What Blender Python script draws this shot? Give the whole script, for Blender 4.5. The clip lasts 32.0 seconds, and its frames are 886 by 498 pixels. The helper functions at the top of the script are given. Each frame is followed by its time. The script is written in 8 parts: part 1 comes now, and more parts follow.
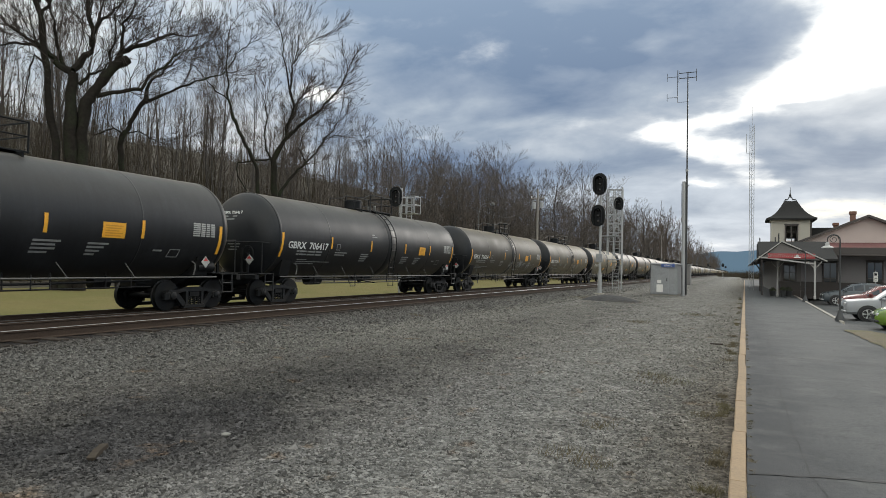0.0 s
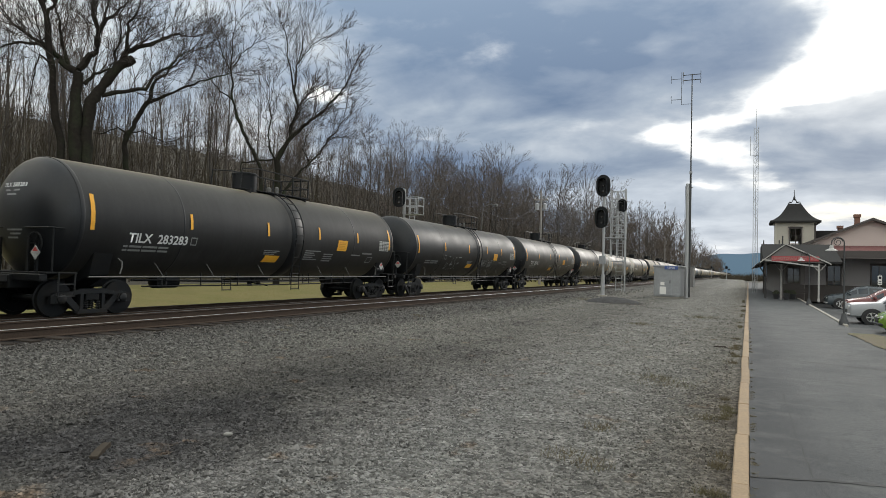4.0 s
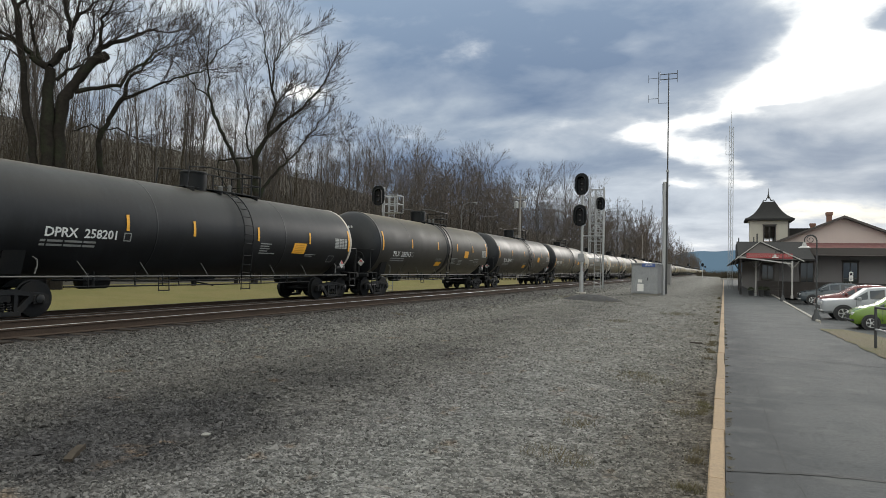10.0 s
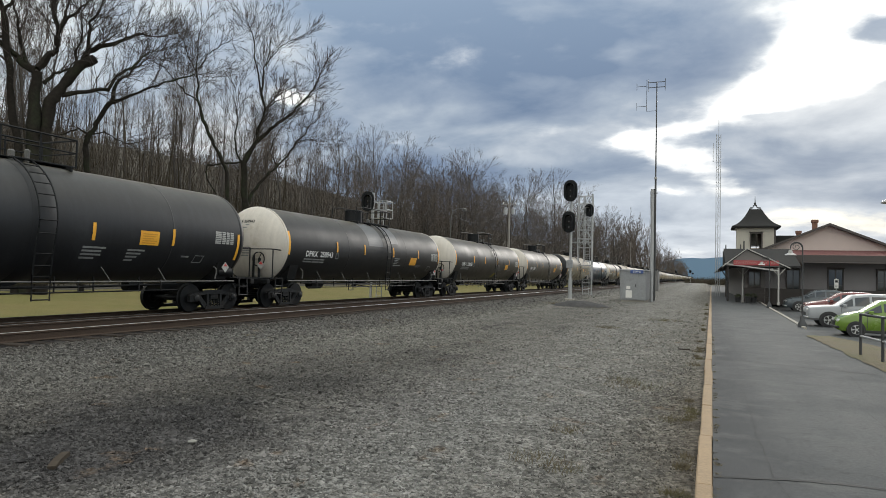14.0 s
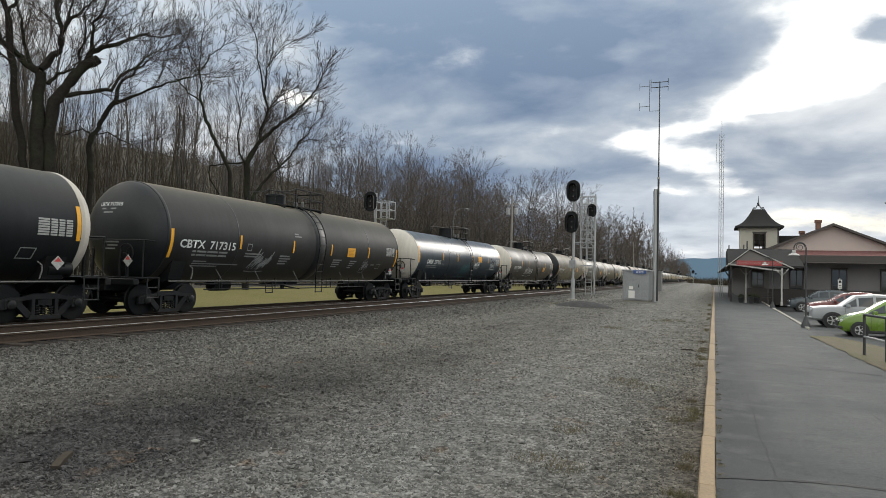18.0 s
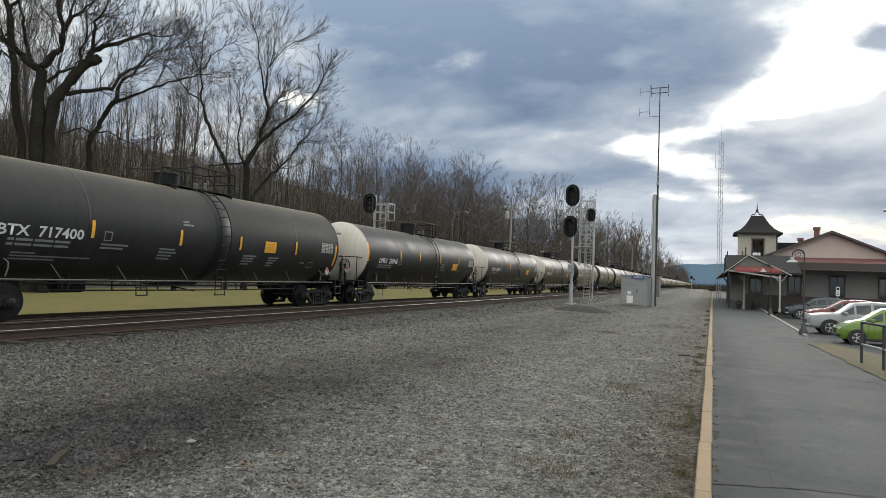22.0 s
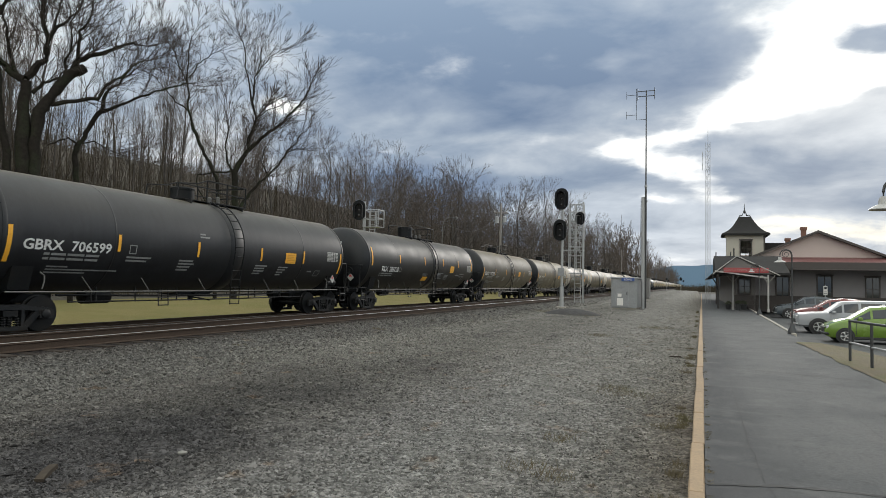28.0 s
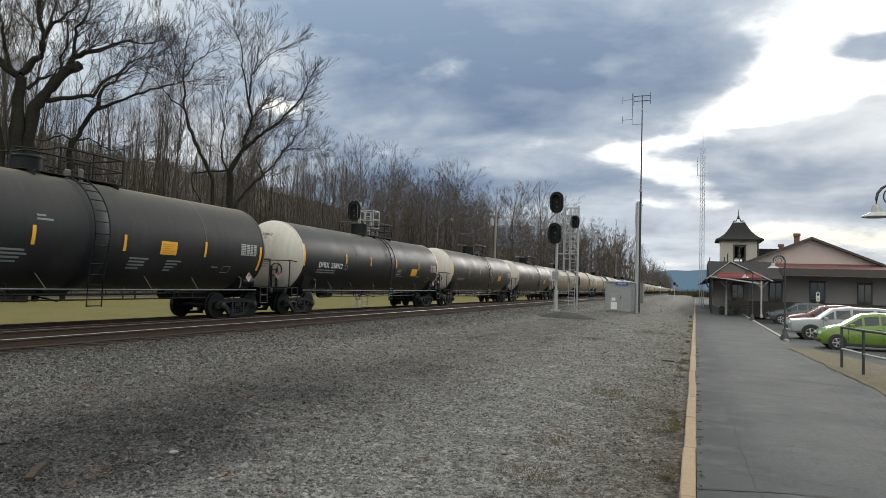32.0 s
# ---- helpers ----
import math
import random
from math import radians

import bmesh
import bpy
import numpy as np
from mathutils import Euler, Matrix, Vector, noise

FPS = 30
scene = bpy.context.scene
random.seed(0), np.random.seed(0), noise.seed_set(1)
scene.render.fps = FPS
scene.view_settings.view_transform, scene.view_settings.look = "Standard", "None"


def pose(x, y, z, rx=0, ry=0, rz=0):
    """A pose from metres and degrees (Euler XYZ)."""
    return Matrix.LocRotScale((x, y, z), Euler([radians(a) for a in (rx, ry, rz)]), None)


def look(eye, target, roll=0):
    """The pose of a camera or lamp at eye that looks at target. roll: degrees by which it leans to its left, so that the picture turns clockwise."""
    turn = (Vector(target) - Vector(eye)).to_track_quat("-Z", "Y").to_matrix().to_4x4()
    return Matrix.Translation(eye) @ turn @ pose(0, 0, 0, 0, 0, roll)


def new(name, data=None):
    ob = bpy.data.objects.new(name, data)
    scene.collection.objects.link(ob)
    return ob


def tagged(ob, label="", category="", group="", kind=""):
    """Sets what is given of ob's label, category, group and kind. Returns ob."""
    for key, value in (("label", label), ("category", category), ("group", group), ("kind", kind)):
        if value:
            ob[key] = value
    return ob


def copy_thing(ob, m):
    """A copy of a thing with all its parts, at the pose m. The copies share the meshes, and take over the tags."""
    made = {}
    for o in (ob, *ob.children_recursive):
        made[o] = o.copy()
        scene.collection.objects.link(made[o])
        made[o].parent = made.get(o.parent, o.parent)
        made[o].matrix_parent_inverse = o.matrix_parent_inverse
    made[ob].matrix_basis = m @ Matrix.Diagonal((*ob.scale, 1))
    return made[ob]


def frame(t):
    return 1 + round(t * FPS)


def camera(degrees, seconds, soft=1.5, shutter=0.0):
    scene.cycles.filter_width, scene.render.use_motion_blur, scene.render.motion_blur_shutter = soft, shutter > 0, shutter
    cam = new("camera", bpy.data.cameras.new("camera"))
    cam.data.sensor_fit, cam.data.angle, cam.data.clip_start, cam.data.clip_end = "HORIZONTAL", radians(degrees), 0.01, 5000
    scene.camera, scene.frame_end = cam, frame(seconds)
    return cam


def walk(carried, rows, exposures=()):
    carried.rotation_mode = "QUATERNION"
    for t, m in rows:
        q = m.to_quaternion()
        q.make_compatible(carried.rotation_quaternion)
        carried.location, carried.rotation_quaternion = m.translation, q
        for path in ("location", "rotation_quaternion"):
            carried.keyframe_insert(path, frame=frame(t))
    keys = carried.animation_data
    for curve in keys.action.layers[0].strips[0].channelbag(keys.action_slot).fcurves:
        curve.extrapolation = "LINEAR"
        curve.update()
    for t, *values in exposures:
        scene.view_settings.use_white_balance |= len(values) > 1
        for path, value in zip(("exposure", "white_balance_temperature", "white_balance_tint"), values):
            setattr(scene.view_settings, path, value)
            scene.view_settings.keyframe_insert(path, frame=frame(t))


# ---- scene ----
cam = camera(68.1, 32.0, soft=0.78, shutter=0.03)
EYE = (0.0, 0.0, 1.75)
# the camera stays on one spot and is turned by hand: seconds, then the three angles in degrees
TURNS = [
    (0, 91.607, -1.145, 24.259), (0.5, 91.483, -1.216, 24.338), (1, 91.520, -1.490, 23.932), (1.5, 91.912, -1.458, 24.175),
    (2, 92.036, -1.700, 24.505), (2.5, 91.947, -1.820, 24.876), (3, 91.742, -1.778, 25.268), (3.5, 91.684, -1.643, 24.924),
    (5.5, 91.719, -1.185, 23.914), (6, 91.645, -1.347, 23.834), (6.5, 91.651, -1.640, 23.792), (7, 91.713, -1.571, 23.897),
    (7.5, 91.383, -1.592, 23.948), (8, 91.433, -1.471, 23.828), (8.5, 91.684, -0.882, 23.718), (9, 91.710, -0.999, 22.661),
    (9.5, 91.686, -1.268, 22.467), (10, 91.568, -1.248, 22.736), (10.5, 91.682, -1.508, 22.581), (11, 91.872, -1.767, 22.308),
    (11.5, 92.051, -1.627, 22.097), (12, 92.084, -1.927, 22.216), (12.5, 91.705, -2.150, 22.447), (13, 91.656, -1.913, 22.194),
    (13.5, 91.884, -1.872, 22.455), (14, 92.116, -1.412, 21.790), (14.5, 92.308, -1.319, 21.912), (16.5, 92.099, -1.396, 22.258),
    (17, 92.166, -1.312, 22.017), (17.5, 92.123, -1.266, 21.919), (18, 92.123, -1.431, 22.018), (18.5, 92.177, -1.470, 22.196),
    (19, 92.133, -1.544, 22.314), (19.5, 92.218, -1.555, 21.813), (20, 92.466, -1.522, 22.036), (20.5, 92.686, -1.782, 22.044),
    (21, 92.656, -1.732, 21.905), (21.5, 92.546, -1.718, 21.864), (22, 92.369, -2.106, 21.883), (22.5, 92.371, -2.142, 21.829),
    (23, 92.370, -2.156, 21.658), (23.5, 92.343, -2.020, 21.624), (24, 92.473, -1.779, 21.662), (24.5, 92.575, -1.587, 21.623),
    (25, 92.644, -1.727, 21.573), (25.5, 92.703, -2.028, 21.555), (27.5, 92.849, -1.101, 21.423), (28, 92.877, -1.163, 21.065),
    (28.5, 92.886, -1.428, 20.738), (29, 92.880, -1.572, 20.794), (29.5, 92.877, -1.680, 20.867), (30, 92.924, -1.822, 20.627),
    (30.5, 92.941, -1.739, 20.445), (31, 92.946, -1.607, 20.475), (31.5, 92.957, -1.724, 20.512), (32, 93.053, -1.842, 20.574),
]
walk(cam, [(t, pose(*EYE, rx, ry, rz)) for t, rx, ry, rz in TURNS], [(0, 0.0), (32, 0.0)])

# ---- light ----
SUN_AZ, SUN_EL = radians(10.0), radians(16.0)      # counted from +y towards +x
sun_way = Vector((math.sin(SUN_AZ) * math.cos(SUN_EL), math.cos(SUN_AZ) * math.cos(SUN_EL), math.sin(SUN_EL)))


LIFT = 4.3                                        # brightness of the deck overhead and behind, against the bank ahead


def make_world():
    world = bpy.data.worlds.new("sky")
    scene.world = world
    world.use_nodes = True
    nt = world.node_tree
    nt.nodes.clear()
    N, L = nt.nodes.new, nt.links.new
    out, bg = N("ShaderNodeOutputWorld"), N("ShaderNodeBackground")
    L(bg.outputs[0], out.inputs[0])
    co = N("ShaderNodeTexCoord")
    norm = N("ShaderNodeVectorMath"); norm.operation = "NORMALIZE"
    L(co.outputs["Generated"], norm.inputs[0])
    bent = norm.outputs[0]
    for scale_, much_, detail_ in ((5.0, 0.055, 3.0), (15.0, 0.028, 5.0)):
        wn = N("ShaderNodeTexNoise"); wn.inputs["Scale"].default_value, wn.inputs["Detail"].default_value = scale_, detail_
        mpw = N("ShaderNodeMapping"); mpw.inputs["Scale"].default_value = (1.0, 1.0, 2.2)
        L(norm.outputs[0], mpw.inputs[0]); L(mpw.outputs[0], wn.inputs["Vector"])
        mid_ = N("ShaderNodeVectorMath"); mid_.operation = "SUBTRACT"; L(wn.outputs["Color"], mid_.inputs[0]); mid_.inputs[1].default_value = (0.5, 0.5, 0.5)
        sc_ = N("ShaderNodeVectorMath"); sc_.operation = "MULTIPLY"; L(mid_.outputs[0], sc_.inputs[0]); sc_.inputs[1].default_value = (much_ * 2, much_ * 2, much_)
        ad_ = N("ShaderNodeVectorMath"); ad_.operation = "ADD"; L(bent, ad_.inputs[0]); L(sc_.outputs[0], ad_.inputs[1])
        bent = ad_.outputs[0]
    sep_bent = N("ShaderNodeSeparateXYZ"); L(bent, sep_bent.inputs[0])
    sep = N("ShaderNodeSeparateXYZ"); L(norm.outputs[0], sep.inputs[0])

    def calc(op, a, b=None, c=None, clamp=False):
        n = N("ShaderNodeMath"); n.operation = op; n.use_clamp = clamp
        for i, v in enumerate((a, b, c)):
            if v is None: continue
            if isinstance(v, (int, float)): n.inputs[i].default_value = v
            else: L(v, n.inputs[i])
        return n.outputs[0]

    # the cloud deck: the way of sight cut with a level sheet
    up = calc("MAXIMUM", sep.outputs[2], 0.0)
    den = calc("ADD", up, 0.27)
    px, py = calc("DIVIDE", sep.outputs[0], den), calc("DIVIDE", sep.outputs[1], den)
    flat = N("ShaderNodeCombineXYZ"); L(px, flat.inputs[0]); L(py, flat.inputs[1])

    def cloud(scale, detail, rough, shift, stretch=(1, 1, 1)):
        mp = N("ShaderNodeMapping"); mp.inputs["Location"].default_value = shift; mp.inputs["Scale"].default_value = stretch
        L(flat.outputs[0], mp.inputs[0])
        n = N("ShaderNodeTexNoise"); n.inputs["Scale"].default_value = scale
        n.inputs["Detail"].default_value, n.inputs["Roughness"].default_value = detail, rough
        n.inputs["Distortion"].default_value = 0.25
        L(mp.outputs[0], n.inputs["Vector"])
        return n.outputs[0]

    def blob(az, el, wide, high):
        """1 at a direction of the sky, falling off to 0; degrees."""
        a, e = radians(az), radians(el)
        side = Vector((math.cos(a), -math.sin(a), 0.0))
        ahead = Vector((math.sin(a), math.cos(a), 0.0))
        def dot(v):
            n = N("ShaderNodeVectorMath"); n.operation = "DOT_PRODUCT"
            L(bent, n.inputs[0]); n.inputs[1].default_value = v
            return n.outputs["Value"]
        s = calc("DIVIDE", dot(side), math.sin(radians(wide)))
        z = calc("DIVIDE", calc("SUBTRACT", sep_bent.outputs[2], math.sin(e)), math.sin(radians(high)))
        r2 = calc("ADD", calc("MULTIPLY", s, s), calc("MULTIPLY", z, z))
        g = calc("POWER", 2.718, calc("MULTIPLY", r2, -1.0))
        return calc("MULTIPLY", g, calc("GREATER_THAN", dot(ahead), 0.0))

    big = cloud(1.0, 4.0, 0.5, (3.1, 1.7, 0.0), (1.0, 0.8, 1))
    fine = cloud(3.0, 8.0, 0.56, (7.3, 2.2, 0.0), (0.8, 1.0, 1))
    deck = calc("ADD", calc("MULTIPLY", big, 0.5), calc("MULTIPLY", fine, 0.5))
    # where the cloud is thin before the sun, and where it lies thick
    def gather(rows):
        total = None
        for az, el, wide, high, much in rows:
            g = calc("MULTIPLY", blob(az, el, wide, high), much)
            total = g if total is None else calc("ADD", total, g)
        return total

    thin = gather(((14.0, 19.0, 7.0, 5.0, 1.3), (9.2, 17.0, 3.6, 2.8, 0.9), (5.4, 15.0, 3.2, 1.7, 0.8), (1.6, 13.3, 3.0, 1.2, 0.85), (-2.2, 12.2, 2.6, 0.7, 0.8), (-5.6, 11.2, 2.2, 0.8, 0.9), (-3.6, 10.0, 2.2, 0.9, 0.8),
                   (-0.6, 9.8, 2.6, 1.0, 0.8), (0.6, 8.2, 2.2, 0.8, 0.6), (2.0, 7.2, 2.2, 0.5, 0.6), (-3.0, 7.5, 1.2, 0.4, 0.6), (8.0, 4.8, 4.0, 0.6, 0.75), (15.0, 4.2, 5.0, 0.7, 0.45), (-36.3, 14.4, 1.5, 0.7, 1.0), (-26.0, 11.0, 1.2, 0.4, 0.5),
                   (10.5, 11.8, 3.6, 0.9, -1.0), (5.4, 12.5, 1.8, 0.35, -0.5), (7.5, 9.6, 5.0, 1.5, -0.8), (-6.2, 8.6, 1.6, 0.8, -0.4), (0.5, 18.5, 3.0, 2.5, -0.6), (12.6, 18.5, 2.8, 1.0, -1.7), (14.0, 13.6, 3.0, 1.6, -1.1), (3.6, 12.6, 1.4, 0.4, -0.6)))
    thick = gather(((-10.0, 18.5, 9.0, 4.0, 1.0), (0.5, 18.0, 3.6, 2.6, 0.9), (-32.0, 18.0, 9.0, 4.0, 0.8), (-14.0, 13.6, 6.0, 1.0, 0.6), (8.0, 9.0, 6.0, 1.6, 0.7), (-5.9, 18.8, 1.8, 0.8, -0.8), (-22.0, 20.5, 11.0, 3.2, 2.0)))
    pale = gather(((-21.0, 13.2, 5.0, 1.2, 0.8), (-24.0, 10.8, 5.0, 1.2, 0.9), (-14.5, 10.2, 4.5, 1.0, 0.8), (-15.0, 16.6, 5.0, 0.7, 0.5), (0.0, 4.2, 14.0, 2.4, 1.5), (0.0, 6.6, 9.0, 2.0, 0.9), (-2.0, 5.0, 5.0, 0.5, -0.4), (7.0, 10.6, 4.0, 0.5, 0.6), (7.0, 14.0, 9.0, 5.0, 1.1), (-1.5, 9.0, 6.0, 2.5, 0.4), (-10.0, 11.5, 10.0, 3.5, 0.9), (-9.5, 7.2, 7.0, 2.0, 1.0), (-5.5, 18.6, 2.2, 0.9, 0.45)))
    deck = calc("SUBTRACT", deck, calc("MULTIPLY", thick, 0.085))
    deck = calc("ADD", deck, calc("MULTIPLY", pale, 0.11))
    gap = calc("ADD", thin, calc("MULTIPLY", calc("SUBTRACT", fine, 0.5), 1.3))
    ragged = cloud(8.5, 6.0, 0.58, (1.3, 4.2, 0.0), (0.9, 1.0, 1))
    gap = calc("ADD", gap, calc("MULTIPLY", calc("SUBTRACT", ragged, 0.5), 0.8))
    gap = calc("ADD", gap, calc("MULTIPLY", calc("SUBTRACT", big, 0.5), 0.5))
    soft_ = N("ShaderNodeMapRange"); soft_.interpolation_type = "SMOOTHERSTEP"
    L(gap, soft_.inputs[0]); soft_.inputs[1].default_value, soft_.inputs[2].default_value = 0.02, 1.0
    ramp = N("ShaderNodeValToRGB")
    L(deck, ramp.inputs[0])
    cr = ramp.color_ramp
    cr.elements[0].position, cr.elements[0].color = 0.36, (0.118, 0.182, 0.305, 1)
    cr.elements[1].position, cr.elements[1].color = 0.70, (0.63, 0.70, 0.785, 1)
    for p, c in ((0.45, (0.196, 0.266, 0.388, 1)), (0.52, (0.280, 0.356, 0.470, 1)), (0.60, (0.43, 0.50, 0.595, 1))):
        e = cr.elements.new(p); e.color = c
    # the bank ahead is the thickest; overhead and behind the deck lets more light through
    lift = calc("SUBTRACT", calc("MULTIPLY", sep.outputs[2], 1.0), calc("MULTIPLY", sep.outputs[1], 0.38))
    lr = N("ShaderNodeMapRange"); lr.interpolation_type = "SMOOTHSTEP"
    L(lift, lr.inputs[0])
    lr.inputs[1].default_value, lr.inputs[2].default_value, lr.inputs[3].default_value, lr.inputs[4].default_value = -0.30, 0.72, 0.0, 1.0
    tint = N("ShaderNodeMix"); tint.data_type = "RGBA"
    L(lr.outputs[0], tint.inputs[0]); tint.inputs[6].default_value, tint.inputs[7].default_value = (1, 1, 1, 1), (LIFT * 1.27, LIFT * 1.03, LIFT * 0.74, 1)
    lit = N("ShaderNodeVectorMath"); lit.operation = "MULTIPLY"
    L(ramp.outputs[0], lit.inputs[0]); L(tint.outputs[2], lit.inputs[1])
    two = N("ShaderNodeMix"); two.data_type = "RGBA"
    L(soft_.outputs[0], two.inputs[0]); L(lit.outputs[0], two.inputs[6]); warm = N("ShaderNodeMix"); warm.data_type = "RGBA"
    L(blob(12.0, 5.0, 9.0, 2.2), warm.inputs[0]); warm.inputs[6].default_value, warm.inputs[7].default_value = (1.33, 1.34, 1.31, 1), (1.28, 1.20, 0.98, 1)
    L(warm.outputs[2], two.inputs[7])
    sky = N("ShaderNodeTexSky")
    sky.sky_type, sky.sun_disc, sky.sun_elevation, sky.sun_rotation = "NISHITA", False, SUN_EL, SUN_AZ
    weak = N("ShaderNodeVectorMath"); weak.operation = "SCALE"; weak.inputs["Scale"].default_value = 0.02
    L(sky.outputs[0], weak.inputs[0])
    add = N("ShaderNodeVectorMath"); add.operation = "ADD"
    ten = N("ShaderNodeVectorMath"); ten.operation = "SCALE"; ten.inputs["Scale"].default_value = 10.0
    L(two.outputs[2], ten.inputs[0])
    L(ten.outputs[0], add.inputs[0]); L(weak.outputs[0], add.inputs[1])
    L(add.outputs[0], bg.inputs[0])
    bg.inputs[1].default_value = 0.1


make_world()
sun = new("sun", bpy.data.lights.new("sun", "SUN"))
sun.data.energy, sun.data.angle, sun.data.color = 0.7, radians(16), (1.0, 0.95, 0.88)
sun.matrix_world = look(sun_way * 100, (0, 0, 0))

# ---- materials ----
def surface(name, base, rough=0.7, metal=0.0, vary=0.15, grain=30.0, patch=1.5, bump=0.0, bump_scale=60.0, second=None, second_at=0.55, island=0.0, spec=0.5, space="Object", strips=False, dust=0.0, streaks=0.0, streak_way=(0.5, 3.2, 0.22)):
    """A procedural surface: base colour with grain and patches, an optional second colour in patches, and fine relief."""
    m = bpy.data.materials.new(name)
    m.use_nodes = True
    nt = m.node_tree
    N, L = nt.nodes.new, nt.links.new
    bsdf = nt.nodes["Principled BSDF"]
    co = N("ShaderNodeTexCoord").outputs[space]

    def noise_at(scale, detail=4.0, rough_=0.6):
        n = N("ShaderNodeTexNoise")
        n.inputs["Scale"].default_value, n.inputs["Detail"].default_value, n.inputs["Roughness"].default_value = scale, detail, rough_
        L(co, n.inputs["Vector"])
        return n.outputs[0]

    fine, broad = noise_at(grain, 3.0), noise_at(patch, 5.0)
    mixv = N("ShaderNodeMath"); mixv.operation = "ADD"
    L(fine, mixv.inputs[0]); L(broad, mixv.inputs[1])
    value = N("ShaderNodeMapRange")
    L(mixv.outputs[0], value.inputs[0])
    value.inputs[1].default_value, value.inputs[2].default_value = 0.6, 1.4
    value.inputs[3].default_value, value.inputs[4].default_value = 1 - vary, 1 + vary
    col = N("ShaderNodeVectorMath"); col.operation = "SCALE"
    if second:
        edge = N("ShaderNodeMapRange")
        L(broad, edge.inputs[0])
        edge.inputs[1].default_value, edge.inputs[2].default_value = second_at - 0.06, second_at + 0.08
        two = N("ShaderNodeMix"); two.data_type = "RGBA"
        L(edge.outputs[0], two.inputs[0])
        two.inputs[6].default_value, two.inputs[7].default_value = (*base, 1), (*second, 1)
        L(two.outputs[2], col.inputs[0])
    elif strips:
        L(yard_colour(nt, co), col.inputs[0])
    else:
        col.inputs[0].default_value = base
    tone = value.outputs[0]
    if streaks:
        # dirt that rain has drawn down the sides
        mp = N("ShaderNodeMapping"); mp.inputs["Scale"].default_value = streak_way
        L(co, mp.inputs[0])
        sn = N("ShaderNodeTexNoise"); sn.inputs["Scale"].default_value, sn.inputs["Detail"].default_value, sn.inputs["Roughness"].default_value = 1.6, 6.0, 0.68
        L(mp.outputs[0], sn.inputs["Vector"])
        sr = N("ShaderNodeMapRange"); L(sn.outputs[0], sr.inputs[0])
        sr.inputs[1].default_value, sr.inputs[2].default_value, sr.inputs[3].default_value, sr.inputs[4].default_value = 0.32, 0.70, 1 - streaks, 1 + streaks
        sm = N("ShaderNodeMath"); sm.operation = "MULTIPLY"; L(tone, sm.inputs[0]); L(sr.outputs[0], sm.inputs[1])
        tone = sm.outputs[0]
    L(tone, col.inputs["Scale"])
    last = col.outputs[0]
    if island:
        info = N("ShaderNodeObjectInfo")
        geo = N("ShaderNodeNewGeometry")
        s = N("ShaderNodeMath"); s.operation = "ADD"
        L(info.outputs["Random"], s.inputs[0]); L(geo.outputs["Random Per Island"], s.inputs[1])
        w = N("ShaderNodeMath"); w.operation = "FRACT"; L(s.outputs[0], w.inputs[0])
        r = N("ShaderNodeMapRange"); L(w.outputs[0], r.inputs[0])
        r.inputs[3].default_value, r.inputs[4].default_value = 1 - island, 1 + island
        c2 = N("ShaderNodeVectorMath"); c2.operation = "SCALE"
        L(last, c2.inputs[0]); L(r.outputs[0], c2.inputs["Scale"])
        last = c2.outputs[0]
    L(last, bsdf.inputs["Base Color"])
    rg = N("ShaderNodeMapRange"); L(broad, rg.inputs[0])
    rg.inputs[1].default_value, rg.inputs[2].default_value = 0.3, 0.7
    rg.inputs[3].default_value, rg.inputs[4].default_value = max(0.03, rough - 0.08), min(1.0, rough + 0.08)
    L(rg.outputs[0], bsdf.inputs["Roughness"])
    bsdf.inputs["Metallic"].default_value = metal
    bsdf.inputs["Specular IOR Level"].default_value = spec
    if dust:
        bsdf.inputs["Sheen Weight"].default_value, bsdf.inputs["Sheen Roughness"].default_value = dust, 0.27
        bsdf.inputs["Sheen Tint"].default_value = (0.86, 0.73, 0.47, 1)
    if bump:
        b = N("ShaderNodeBump")
        b.inputs["Strength"].default_value, b.inputs["Distance"].default_value = 1.0, bump
        L(noise_at(bump_scale, 4.0), b.inputs["Height"])
        L(b.outputs[0], bsdf.inputs["Normal"])
    return m


def plain_glass(name, tint=(0.02, 0.025, 0.03)):
    m = bpy.data.materials.new(name)
    m.use_nodes = True
    b = m.node_tree.nodes["Principled BSDF"]
    b.inputs["Base Color"].default_value, b.inputs["Roughness"].default_value = (*tint, 1), 0.04
    b.inputs["Specular IOR Level"].default_value = 0.6
    return m


black_paint = surface("black_tank_paint", (0.0078, 0.0088, 0.0106), 0.47, vary=0.22, grain=9, patch=0.7, bump=0.0006, bump_scale=40, second=(0.0125, 0.0142, 0.0168), second_at=0.58, spec=0.36, dust=0.26, streaks=0.22)
worn_paint = surface("worn_black_tank_paint", (0.0115, 0.0126, 0.0150), 0.48, vary=0.22, grain=9, patch=0.7, bump=0.0006, bump_scale=40, second=(0.0185, 0.0198, 0.0228), second_at=0.58, spec=0.42, dust=0.30, streaks=0.22)
grey_paint = surface("faded_black_tank_paint", (0.0150, 0.0152, 0.0156), 0.56, vary=0.2, grain=9, patch=0.6, bump=0.0006, bump_scale=40, second=(0.0235, 0.0233, 0.0230), second_at=0.56, spec=0.36, dust=0.50, streaks=0.22)
gloss_paint = surface("glossy_black_tank_paint", (0.020, 0.032, 0.042), 0.32, vary=0.3, grain=6, patch=0.5, spec=0.65, streaks=0.5)
